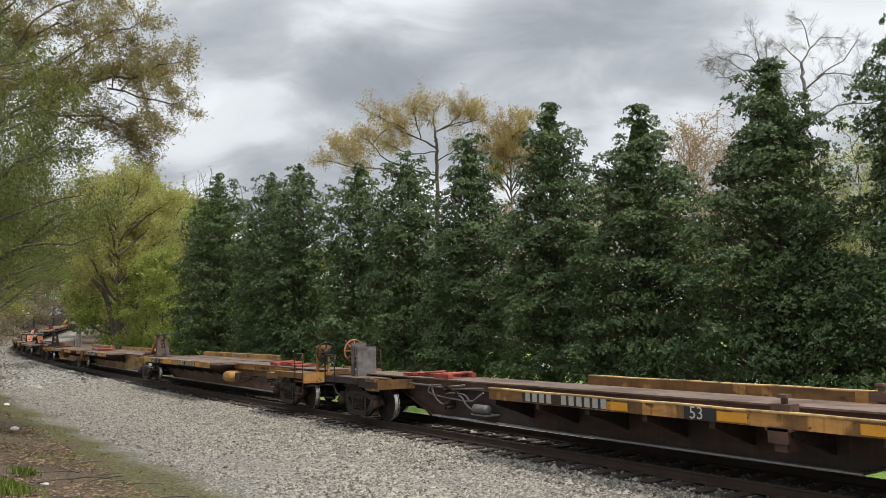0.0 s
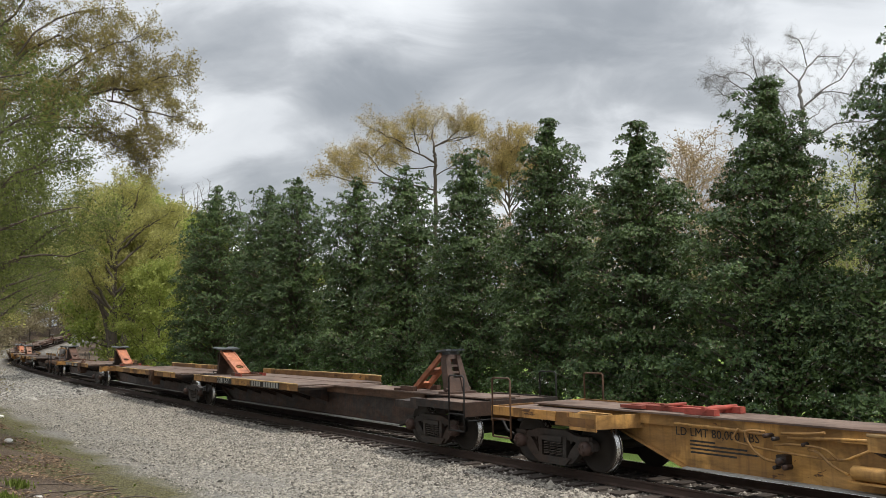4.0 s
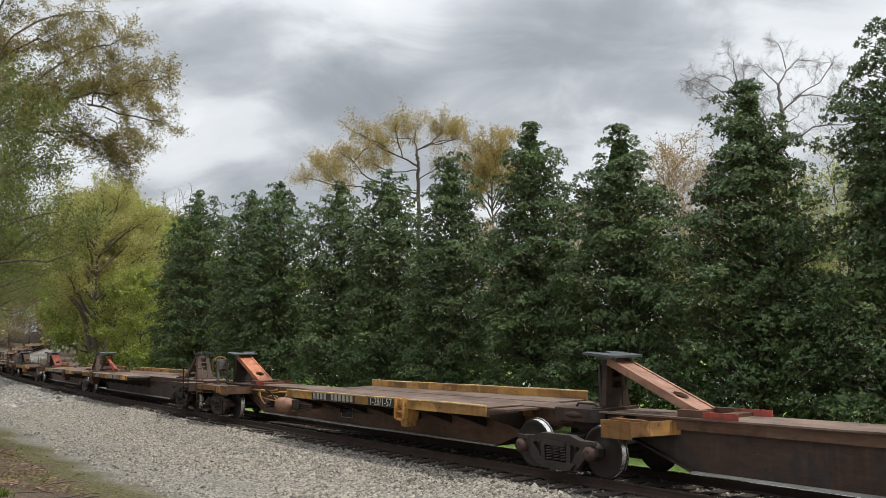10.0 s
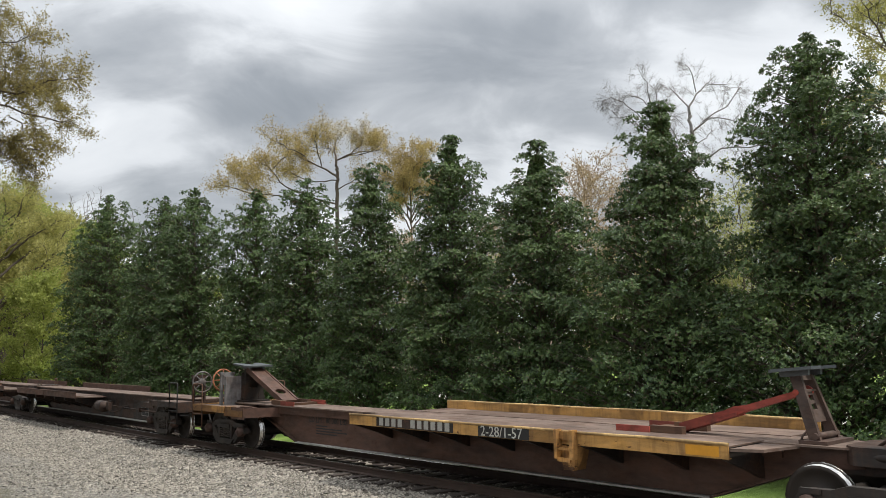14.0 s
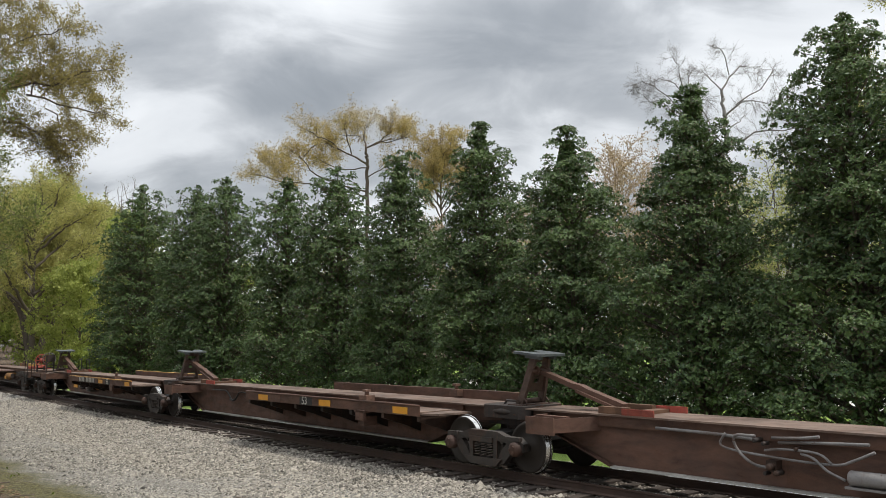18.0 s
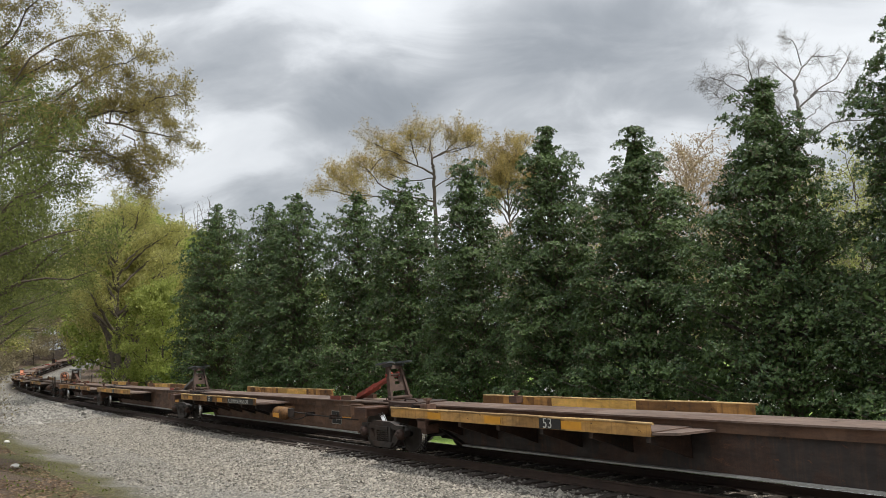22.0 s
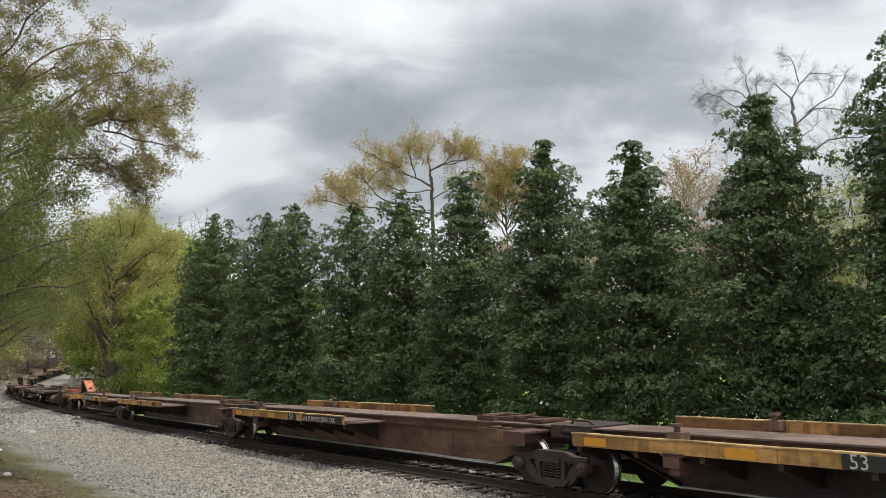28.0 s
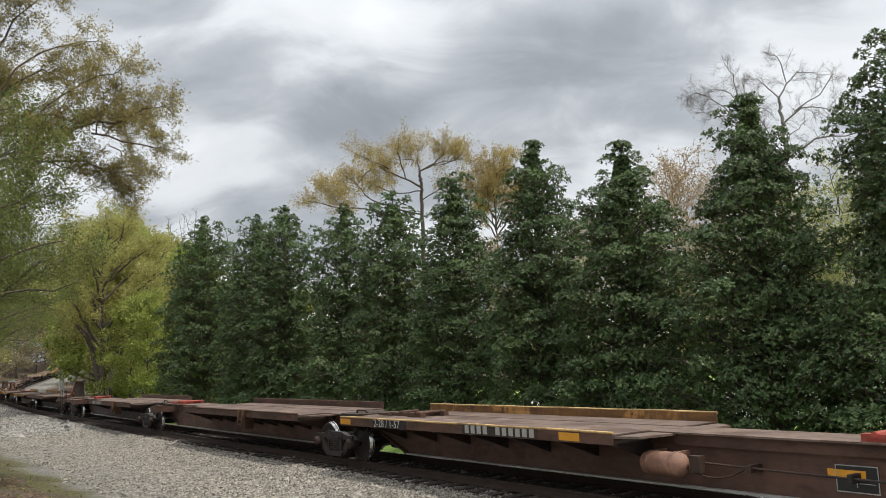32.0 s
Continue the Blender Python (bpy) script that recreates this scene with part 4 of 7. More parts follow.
# rear truck, front truck (metres back along the line at 0 s), platform from, to (from the rear truck), raised girder, sill, girder, what stands at the
# rear and at the front, and the rest
UNITS = [
    (-5.0, -21.6, "Q", 1, OLDYELLOW, DARK, ("open", BROWN), None, {}),
    (10.7, -5.0, "Q", 1, OLDYELLOW, DARK, ("flat", RED), None, dict(last=1, num=6.9, fifty=11.0, lock=12.6, pipes=3.2, marks=(9.5, 11.8, 14.0), stand=GREY, wheel=ORANGE, dark_end=1)),
    (32.2, 15.2, "P", 0, YELLOW, RUSTY, None, ("flat", RED), dict(first=1, band=YELLOW, num=6.2, twin=("2-28 / 1-57", 2.3), tank=(11.0, YELLOW), stand=YELLOW, wheel=BLACK, lmt=12.4, marks=(5.1, 8.9))),
    (50.4, 32.2, "P", 0, YELLOW, OCHRE, ("flat", RED), ("tower", ORANGE), dict(twin=("TWIN 28 - ALL PURPOSE SPINE CAR", 4.3), lmt=14.0, brk=3.4)),
    (67.4, 50.4, "Q", 0, YELLOW, YELLOW, ("flat", RED), None, dict(last=1, num=7.0, twin=("2-28 / 1-57", 10.6), pipes=4.3, brk=12.2, lmt=2.3)),
    (88.4, 71.4, "P", 0, OLDYELLOW, DARK, ("plate", ORANGE), ("tower", ORANGE), dict(first=1, num=6.6, twin=("2-28 / 1-57", 3.6), dark_end=1)),
    (106.8, 88.4, "Q", 0, OLDYELLOW, DARK, ("plate", ORANGE), None, dict(brk=13.4)),
    (123.2, 106.8, "Q", 0, OLDYELLOW, DARK, ("plate", BROWN), None, dict(last=1, num=6.6, twin=("2-28/1-57", 10.2), brk=12.4, lock=12.6, wheel=YELLOW)),
    (144.8, 127.3, "P", 0, OLDYELLOW, DARK, None, ("tower", BROWN), dict(first=1, num=6.2, step=13.0, marks=(1.2,))),
    (162.7, 144.8, "Q", 0, YELLOW, DARK, ("plate", PINK), None, dict(twin=("ALL PURPOSE SPINE CAR", 9.7), brk=13.7, marks=(15.2,))),
    (179.6, 162.7, "Q", 0, YELLOW, RUSTY, ("plate", ORANGE), None, dict(last=1, num=7.6, twin=("1-28/1-57", 10.8), brk=12.3, pipes=2.9, lmt=4.3, load="LD LMT 80000 PER UNIT", band=OLDYELLOW, tank=(4.8, PINK), wheel=OLDYELLOW)),
    (200.9, 183.6, "P", 0, OLDYELLOW, DARK, ("open", RED), ("tower", BROWN), dict(first=1, num=6.7, twin=("2-28/1-57", 4.0), brk=3.4, stand=None, marks=(9.8,), dark_end=1, step=0)),
    (218.9, 200.9, "Q", 0, OLDYELLOW, BROWN, ("plate", RED), ("tower", BROWN), dict(twin=("TWIN 28-ALL PURPOSE SPINE CAR", 9.9), brk=13.6, num=7.1, marks=(8.2, 15.4))),
    (235.7, 219.1, "Q", 0, YELLOW, BROWN, ("plate", BROWN), ("open", RED), dict(last=1, num=7.0, twin=("2-28/1-57", 10.2), brk=12.2, lock=0, wheel=ORANGE, marks=(14.6,), lmt=3.0)),
    (256.3, 239.8, "P", 1, BROWN, DARK, None, None, dict(first=1, tank=(10.2, DARK), stand=DARK, wheel=GREY, dark_end=1)),
    (272.9, 256.3, "Q", 1, BROWN, BROWN, ("open", BROWN), None, dict(marks=(8.6, 10.0, 11.9), fifty=10.6, lock=13.5, pipe=1, start=7.6)),
    (289.6, 272.9, "Q", 1, BROWN, BROWN, ("open", BROWN), None, dict(marks=(9.0, 12.3, 14.8), fifty=10.2, lock=13.3, pipes=5.4, start=8.3)),
    (306.5, 289.6, "Q", 1, BROWN, BROWN, ("open", BROWN), None, dict(marks=(8.6, 11.7, 14.7), fifty=10.6, lock=13.3, pipe=1, start=7.6)),
    (322.1, 306.5, "Q", 1, BROWN, BROWN, ("open", BROWN), None, dict(last=1, num=7.2, marks=(10.4, 13.6), fifty=11.1, lock=12.0, pipes=4.6, wheel=GREY, inner=-0.5, lip=YELLOW, plates=((2.95, 0.47), (5.7, 0.5), (6.4, 0.5)))),
    (342.0, 326.1, "P", 1, OLDYELLOW, DARK, None, ("flat", RED), dict(first=1, num=5.1, fifty=3.5, marks=(2.6,), lock=2.7, tank=(9.9, OLDYELLOW), stand=BLACK, wheel=RED, set_back=0.35, patch=4.9, dark_end=1)),
    (358.8, 342.0, "P", 1, YELLOW, DARK, None, ("open", BROWN), dict(fifty=6.4, marks=(2.8, 4.9, 7.2), lock=2.4, spots=1, arm=1, patch=4.9)),
    (375.6, 358.8, "P", 1, OLDYELLOW, RUSTY, None, ("open", RED), dict(fifty=4.3, marks=(2.2, 5.6), words=("ALL PURPOSE SPINE CAR", 6.5), tank=(9.8, OLDYELLOW), spots=1, arm=1, patch=5.6)),
    (392.6, 375.6, "P", 1, YELLOW, RUSTY, None, ("open", GREY), dict(fifty=5.0, marks=(3.2, 7.3), spots=1, arm=1, lock=2.2, patch=4.1)),
    (408.4, 392.6, "Q", 1, OLDYELLOW, DARK, ("open", BROWN), None, dict(last=1, num=6.5, fifty=10.4, marks=(9.7, 13.7), lock=12.0, pipes=5.2, patch=9.6)),
    (428.6, 412.3, "P", 1, OLDYELLOW, DARK, None, None, dict(first=1, fifty=4.0, marks=(2.4, 6.4), tank=(10.2, BROWN), stand=DARK, wheel=ORANGE, dark_end=1)),
    (445.6, 428.6, "P", 1, YELLOW, DARK, None, ("flat", BROWN), dict(fifty=6.0, marks=(1.5, 4.4), lock=3.2, words=("ALL PURPOSE SPINE CAR", 7.0), arm=2.7)),
    (462.3, 445.6, "P", 1, YELLOW, RUSTY, None, ("flat", BROWN), dict(fifty=5.6, marks=(1.6, 4.3), lock=3.2, words=("ALL PURPOSE SPINE CAR", 6.6), arm=1)),
    (479.0, 462.3, "P", 1, YELLOW, RUSTY, None, ("flat", BROWN), dict(fifty=5.2, marks=(1.5, 4.2), lock=3.4, words=("TTX", 7.6), arm=1)),
    (494.2, 479.0, "Q", 1, YELLOW, DARK, ("plate", ORANGE), None, dict(last=1, num=6.9, fifty=10.6, marks=(9.0,), lock=12.2, box=6.4, band=DARK)),
    (515.5, 498.3, "P", 0, BROWN, BROWN, ("flat", BROWN), ("flat", RED), dict(first=1, num=6.0, twin=("2-28 / 1-57", 2.6), marks=(1.2, 9.3), tank=(10.9, PINK), spots=1, dark_end=1, rim=1, lip=LIP)),
    (533.5, 515.5, "Q", 0, BROWN, BROWN, ("flat", RED), None, dict(brk=12.3)),
    (550.5, 533.5, "Q", 0, BROWN, DARK, ("flat", RED), None, dict(last=1, num=7.0, brk=12.3)),
]


def more_units():
    """The train goes on round the bend: cars of the same two kinds."""
    at, out = 554.6, []
    for k, n in enumerate((3, 5, 3)):
        for j in range(n):
            size = 17.3 if n == 3 else 16.5
            sty = "P" if j == 0 or n == 5 and j < 3 else "Q"
            more = {}
            if j == 0:
                more["first"] = 1
            if j == n - 1:
                more["last"] = 1
            up = (("plate", ORANGE), ("flat", RED), ("open", BROWN))[(k + j) % 3]
            out.append((at + size, at, sty, n == 5, (BROWN, OLDYELLOW, YELLOW)[(k * 2 + j) % 3], DARK, up if sty == "Q" else None, up if sty == "P" else None, more))
            at += size
        at += 4.1
    return out


def wings(root, paint, at):
    for side in (-1, 1):
        part("body_bolster", made(("wing", paint.name, side), lambda: bolster_wing(paint, side)), root, at)


def build_unit(rear, front, style, raised, sill, girder, back, ahead, more):
    n = rear - front
    kind = "intermodal spine car unit"
    tone = {"faded_yellow_paint": "faded yellow", "rusted_yellow_paint": "rust-streaked yellow", "brown_paint": "grimy brown"}[sill.name]
    state = "trailer hitch raised" if any(h and h[0] in ("plate", "open", "tower") for h in (back, ahead)) else "hitches folded flat"
    root = thing("spine_car", f"{tone} {kind}, {state}", "freight car", "train of empty spine cars")
    wheels = bogie(root, more.get("inner", 0.0))
    if more.get("first"):
        wheels += bogie(root, n - more.get("set_back", 0.0))
    a0 = -1.2 if more.get("last") else 0.25
    a1 = n + 1.2 if more.get("first") else n - 0.25
    top = 1.14
    part("spine", spine_mesh(n, raised, a0, a1, girder), root, label="fish-bellied box girder")
    part("bottom_flange", made(("flange", round(n, 1)), lambda: shape("bottom_flange", LIT_FLANGE, (2.5, n - 2.5, -0.47, 0.47, 0.238, 0.268))), root, label="bottom flange, coloured pale as if skylit")
    part("spine_top", shape("spine_top", DECK, (a0, a1, -0.5, 0.5, top - 0.03, top), width=0.006), root, label="worn flat top plate")
    band = more.get("band", RUSTY if girder is DARK and sill is not BROWN else girder)
    for y in (-1, 1):
        part("girder_band", shape("girder_band", band, (1.35, n - 1.35, -0.424, -0.362, 0.925, top - 0.033), width=0.004), root, pose(0, 0.786 * (y > 0), 0), label="painted upper band of the girder")
    p0, p1 = (0.95, 10.35 if not raised else 9.05) if style == "P" else ((6.2, n - 1.6) if not raised else (6.0, n - 1.55))
    p0 = more.get("start", p0)
    size = p1 - p0
    lift = 0.10 if raised else 0.155
    for side in (-1, 1):
        part("deck_plate", made(("deck_plate", round(size, 1), side), lambda: shape("deck_plate", DECK, *[(size * i / 3, size * (i + 1) / 3 - 0.01, min(0.4 * side, 1.386 * side), max(0.4 * side, 1.386 * side), 0.975, 0.995) for i in range(3)])), root, pose(p0, 0, 0.01 if raised else lift))
        high = (0.03 if raised else 0.02) if side < 0 else 0.13 if raised else 0.16
        coat = OLDYELLOW if side > 0 and more.get("rim") else sill if side < 0 or sill is BROWN or not raised else OLDYELLOW
        count = 4 if raised else 3
        for i in range(count):
            part("sill_panel", made(("sill", round(size / count, 2), side, coat.name, high), lambda: sill_panel(size / count, side, high, coat)), root, pose(p0 + size * i / count, 0.003 * ((i * 5 + int(rear)) % 3 - 1), lift))
        rim = more.get("lip", LIP if coat is not BROWN else coat)
        part("sill_lip", made(("lip", round(size, 1), side, rim.name, high), lambda: sill_lip(size, side, high, rim)), root, pose(p0, 0, lift))
    k = int(size / 1.25)
    for i in range(k + 1):
        for side in (-1, 1):
            part("cross_bearer", made(("bearer", side), lambda: cross_bearer(side)), root, pose(p0 + 0.1 + (size - 0.2) * i / k, 0, 0.01 if raised else lift))
    for side in (-1, 1):
        part("end_flap", made(("flap", side), lambda: flap_mesh(side)), root, pose(p1 + 0.004, 0, 0.0 if raised else lift - 0.02), "tapered platform end plate")
    wing = girder if girder is not DARK else sill if sill is not YELLOW else OLDYELLOW
    if not more.get("last"):
        part("articulated_joint", made("joint", connector), root, pose(0, 0, 0.0))
        if style == "Q":
            wings(root, wing, pose(1.65, 0, 0))
    else:
        wings(root, wing, pose(1.0, 0, 0))
    if not more.get("first") and style == "P":
        wings(root, wing, pose(n - 1.65, 0, 0, 0, 0, 180))
    for key, x, turn in (("last", 0.0, 180), ("first", n, 0)):
        if more.get(key):
            coat = DARK if more.get("dark_end") else OLDYELLOW if sill is YELLOW else RUSTY if sill is OLDYELLOW else sill
            e = part("end_platform", made("end_deck", lambda: end_deck(DARK)), root, pose(x, 0, 0, 0, 0, turn), "crossover platform at the car's end")
            end_beams(e, coat)
            for i in range(5):
                part("deck_plank", made("deck_plank", lambda: shape("deck_plank", DECK, (0, 0.374, -1.268, 1.268, 1.04, 1.07), width=0.006)), e, pose(-0.42 + 0.384 * i, 0, 0.002 * (i % 2)))
            part("coupler", made("coupler", coupler), e)
            for y in (-1.32, 1.32):
                part("handrail", made(("handrail", sill is YELLOW), lambda: handrail(RUSTY if sill is YELLOW else BLACK)), e, pose(1.25 - 0.02 * y, y, 0))
            if key == "first" and more.get("stand"):
                part("brake_stand", made(("stand", more["stand"].name), lambda: brake_stand(more["stand"])), e, pose(1.2 - 1.7 * more.get("set_back", 0.0), -0.5, -0.1))
            if key == "last" and more.get("wheel"):
                coat = DARK if more["wheel"] is GREY else GREY
                part("brake_stand", made(("stand", coat.name), lambda: brake_stand(coat)), e, pose(0.9, 0.6, 0))
                if more["wheel"] is ORANGE:
                    part("brake_cabinet", made("brake_cabinet", lambda: shape("brake_cabinet", GREY, (0.62, 0.7, 0.2, 0.78, 1.05, 1.86), (0.7, 0.82, 0.3, 0.62, 1.3, 1.8), width=0.012)), e, label="grey steel brake cabinet")
            if more.get("wheel"):
                w = more["wheel"]
                part("brake_wheel", made(("wheel", w.name), lambda: brake_wheel(w)), e, pose(1.2 - 1.7 * more.get("set_back", 0.0), -0.5, -0.14) if key == "first" else pose(0.9, 0.6, -0.05))
    if back:
        hitch(root, (-0.5 if more.get("last") else 0.5) if back[0] != "flat" else 2.2, 1, *back)
    if ahead:
        hitch(root, (n - 0.85 if more.get("first") else n - 1.45) if ahead[0] == "tower" else (n - 0.5 if more.get("first") else n - 1.2) if ahead[0] != "flat" else n - 2.2, -1, *ahead)
    y = -1.417
    z = 0.848 + lift
    if "num" in more:
        count = "8888 888888"
        part("number_panel", made(("number_panel", len(count)), lambda: shape("number_panel", made("panel_black", lambda: painted("old_black_paint", (0.028, 0.022, 0.018), 0.4)), (-0.1, len(count) * 0.2 + 0.03, -1.421, -1.416, -0.02, 0.19))), root, pose(more["num"] + 0.25, 0, z), "black panel behind the car's number")
        bars(root, count, 0.235, FADED, more["num"] + 0.25, z, "white number mark")
    if "twin" in more or "words" in more:
        words, x = more.get("twin") or more["words"]
        if words == "TTX":
            bars(root, "888", 0.2, INK, x, z, "dark mark")
        else:
            k = 1.2 if len(words) < 12 else 0.82 if raised else 0.84
            width = len(words) * (0.1 if k > 1 else 0.132) * k + 0.08
            part("sign_panel", shape("sign_panel", INK, (x - 0.06, x + width, -1.422, -1.417, z - 0.024, z + 0.172)), root, label="black lettering panel")
            part("lettering", letters(words, 0.215 * k, PALE), root, on_side(x, -1.425, z if k < 1 else z - 0.012), "white stencilled lettering")
    if "fifty" in more:
        x = more["fifty"]
        part("sign_panel", made("fifty_panel", lambda: shape("sign_panel", INK, (-0.07, 0.52, -1.422, -1.417, -0.024, 0.172))), root, pose(x, 0, z))
        part("lettering", letters("53", 0.275, PALE), root, on_side(x + 0.03, -1.426, z - 0.012), "white numerals")
    if "lmt" in more:
        part("lettering", letters(more.get("load", "LD LMT 80,000 LBS"), 0.16 if "band" in more else 0.2, INK), root, on_side(more["lmt"], -0.368 if "band" not in more else -0.43, 0.78 if "band" not in more else 0.955), "black stencilled lettering")
        for i, w in enumerate((0.5, 1.1, 1.3, 0.9)):
            part("small_print", made(("print", w), lambda: shape("small_print", INK, (0, w, -0.003, 0.0, 0, 0.03))), root, pose(more["lmt"] + 0.3, -0.3625, 0.69 - 0.062 * i), "row of small dark print")
    for x in more.get("marks", ()):
        part("reflector", made("reflector", lambda: shape("reflector", AMBER, (-0.26, 0.26, -1.421, -1.416, -0.005, 0.135))), root, pose(x, 0, z), "yellow reflective strip")
    if more.get("spots"):
        for x in (n * 0.58, n * 0.7, n * 0.8):
            part("reflector", made("spot", lambda: shape("reflector", AMBER, (-0.28, 0.28, -0.374, -0.36, 0.0, 0.11))), root, pose(x, 0, 0.98 if x < n * 0.75 else 0.62), "yellow reflective strip")
    for x, h in more.get("plates", ()):
        part("reflector", made("side_plate", lambda: shape("reflector", AMBER, (-0.3, 0.3, -0.4, -0.385, 0.0, 0.13))), root, pose(x, 0.024, h), "yellow reflective strip")
    if "patch" in more:
        x = more["patch"]
        part("guide_patch", made("patch", lambda: shape("guide_patch", made("new_yellow", lambda: painted("fresh_yellow_paint", (0.72, 0.42, 0.085), 0.05)), (-1.3, 1.3, 1.375, 1.384, 0.9, 1.12))), root, pose(x, 0, lift), "freshly painted yellow stretch of guide")
    if more.get("brk"):
        part("side_bracket", made(("bracket", sill.name), lambda: bracket(OLDYELLOW if sill is YELLOW else RUSTY)), root, pose(more["brk"], -1.418, lift), "hinged side bracket")
    if more.get("lock"):
        x = more["lock"]
        for yy in (-1.3, 1.3):
            part("container_lock", made("lock", winch), root, pose(x, yy, 0.995 + lift), "container corner lock")
        part("lock_bracket", made("lock_bracket", lambda: shape("lock_bracket", BROWN, (-0.16, 0.16, -1.5, -1.43, 0.62, 0.84), (-0.2, 0.2, -1.5, -1.3, 0.79, 0.83), (-0.1, 0.1, -1.44, -1.1, 0.5, 0.7), width=0.01)), root, pose(x, 0, lift), "bracket under a container lock")
    if "tank" in more:
        x, coat = more["tank"]
        t = part("air_reservoir", made(("tank", coat.name), lambda: tank(coat)), root, pose(x, -0.82, 0.66), "cylindrical air tank")
        part("brake_rod", made("brake_rod", brake_rod), root, pose(x, 0, 0), "long brake rod with its bracket")
        stencil = part("stencil_panel", made("stencil_panel", lambda: shape("stencil_panel", INK, (0, 0.62, -0.372, -0.362, 0.42, 0.8))), root, pose(x + 2.7, 0, 0), "black stencil panel")
        for i, (a, b, c, d) in enumerate(((0.0, 0.62, 0.785, 0.8), (0.0, 0.62, 0.42, 0.435), (0.0, 0.015, 0.435, 0.785), (0.605, 0.62, 0.435, 0.785), (0.3, 0.312, 0.5, 0.72), (0.05, 0.28, 0.6, 0.61), (0.34, 0.57, 0.55, 0.56))):
            part("stencil_line", made(("stencil_line", i), lambda: shape("stencil_line", FADED, (a, b, -0.375, -0.372, c, d))), stencil)
        if coat is OLDYELLOW:
            part("reflector", made("tank_mark", lambda: shape("reflector", AMBER, (-0.24, 0.24, -0.212, -0.19, -0.12, 0.02))), t)
    if "pipes" in more:
        coat = YELLOW if girder in (OCHRE, RUSTY, YELLOW) else GREY
        part("brake_piping", made(("pipes", coat.name), lambda: pipes(coat)), root, pose(more["pipes"], 0, 0), "thin bent brake pipes")
        brake_valve(root, more["pipes"])
    if "box" in more:
        e = part("equipment_box", shape("equipment_box", OLDYELLOW, (-0.2, 0.75, -1.36, -1.3, 0.68, 0.86), (0.05, 0.5, -1.34, -0.9, 0.46, 0.676), width=0.012), root, pose(more["box"], 0, 0.08), "yellow equipment box under the platform")
        part("cylinder", made("box_cylinder", lambda: tank(BROWN)), e, pose(-0.85, -0.85, 0.62), "rusty brake cylinder")
    if more.get("pipe"):
        part("side_pipe", made("side_pipe", side_pipe), root, pose(3.4, 0, 0), "bent pipe along the girder")
    if more.get("step"):
        part("step_frame", made("step", lambda: shape("step_frame", DARK, (-1.5, 1.5, -1.32, -1.26, 0.78, 0.86), (-1.5, -1.42, -1.3, -0.4, 0.78, 0.86), (1.42, 1.5, -1.3, -0.4, 0.78, 0.86), (-0.9, 0.6, -1.0, -0.7, 0.5, 0.74), (-1.45, -1.38, -1.3, -1.22, 0.86, 1.04), width=0.01)), root, pose(more["step"], 0, 0), "side frame with valve box")
    if more.get("arm"):
        part("side_arm", made("arm", lambda: shape("side_arm", BROWN, (-0.3, 0.3, -1.2, -0.42, 1.02, 1.06), (-0.3, 0.3, -1.24, -1.2, 0.8, 1.06), (-0.2, -0.14, -1.2, -0.5, 0.84, 1.02), (0.14, 0.2, -1.2, -0.5, 0.84, 1.02), width=0.008)), root, pose(n - 0.9 * more["arm"], 0, 0), "brown side bracket by the hitch")
    return root, wheels, rear, front


TRAIN = [build_unit(*u) for u in UNITS + more_units()]


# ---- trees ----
# the high clumps weight puts sunlit and shaded clumps into the leaf colour
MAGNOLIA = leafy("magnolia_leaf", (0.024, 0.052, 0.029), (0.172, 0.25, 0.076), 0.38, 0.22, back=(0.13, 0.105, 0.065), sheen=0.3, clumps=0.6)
OAK_LEAF = leafy("young_oak_leaf", (0.32, 0.245, 0.09), (0.55, 0.44, 0.2), 0.55, 0.58)
TAN_LEAF = leafy("bud_twig", (0.34, 0.25, 0.14), (0.58, 0.46, 0.29), 0.7, 0.3)
GREEN_LEAF = leafy("spring_leaf", (0.17, 0.225, 0.045), (0.43, 0.485, 0.13), 0.55, 0.5)
BRONZE_LEAF = leafy("bronze_oak_leaf", (0.19, 0.165, 0.058), (0.45, 0.375, 0.145), 0.5, 0.65)
OLIVE_LEAF = leafy("bronze_spring_leaf", (0.27, 0.26, 0.085), (0.56, 0.53, 0.2), 0.5, 0.55)
BRIGHT_LEAF = leafy("bright_spring_leaf", (0.19, 0.23, 0.05), (0.42, 0.45, 0.13), 0.5, 0.5)
WOOD_LEAF = leafy("olive_spring_leaf", (0.095, 0.12, 0.033), (0.25, 0.29, 0.086), 0.55, 0.5)
LIME_LEAF = leafy("lime_spring_leaf", (0.30, 0.33, 0.11), (0.58, 0.58, 0.25), 0.55, 0.55)
SCRUB_LEAF = leafy("scrub_twig", (0.17, 0.145, 0.09), (0.40, 0.345, 0.22), 0.7, 0.45)
BARK = bark("grey_brown_bark", (0.12, 0.095, 0.075))
PALEBARK = bark("pale_bark", (0.21, 0.195, 0.185))
WHITEBARK = bark("sycamore_bark", (0.62, 0.6, 0.55))


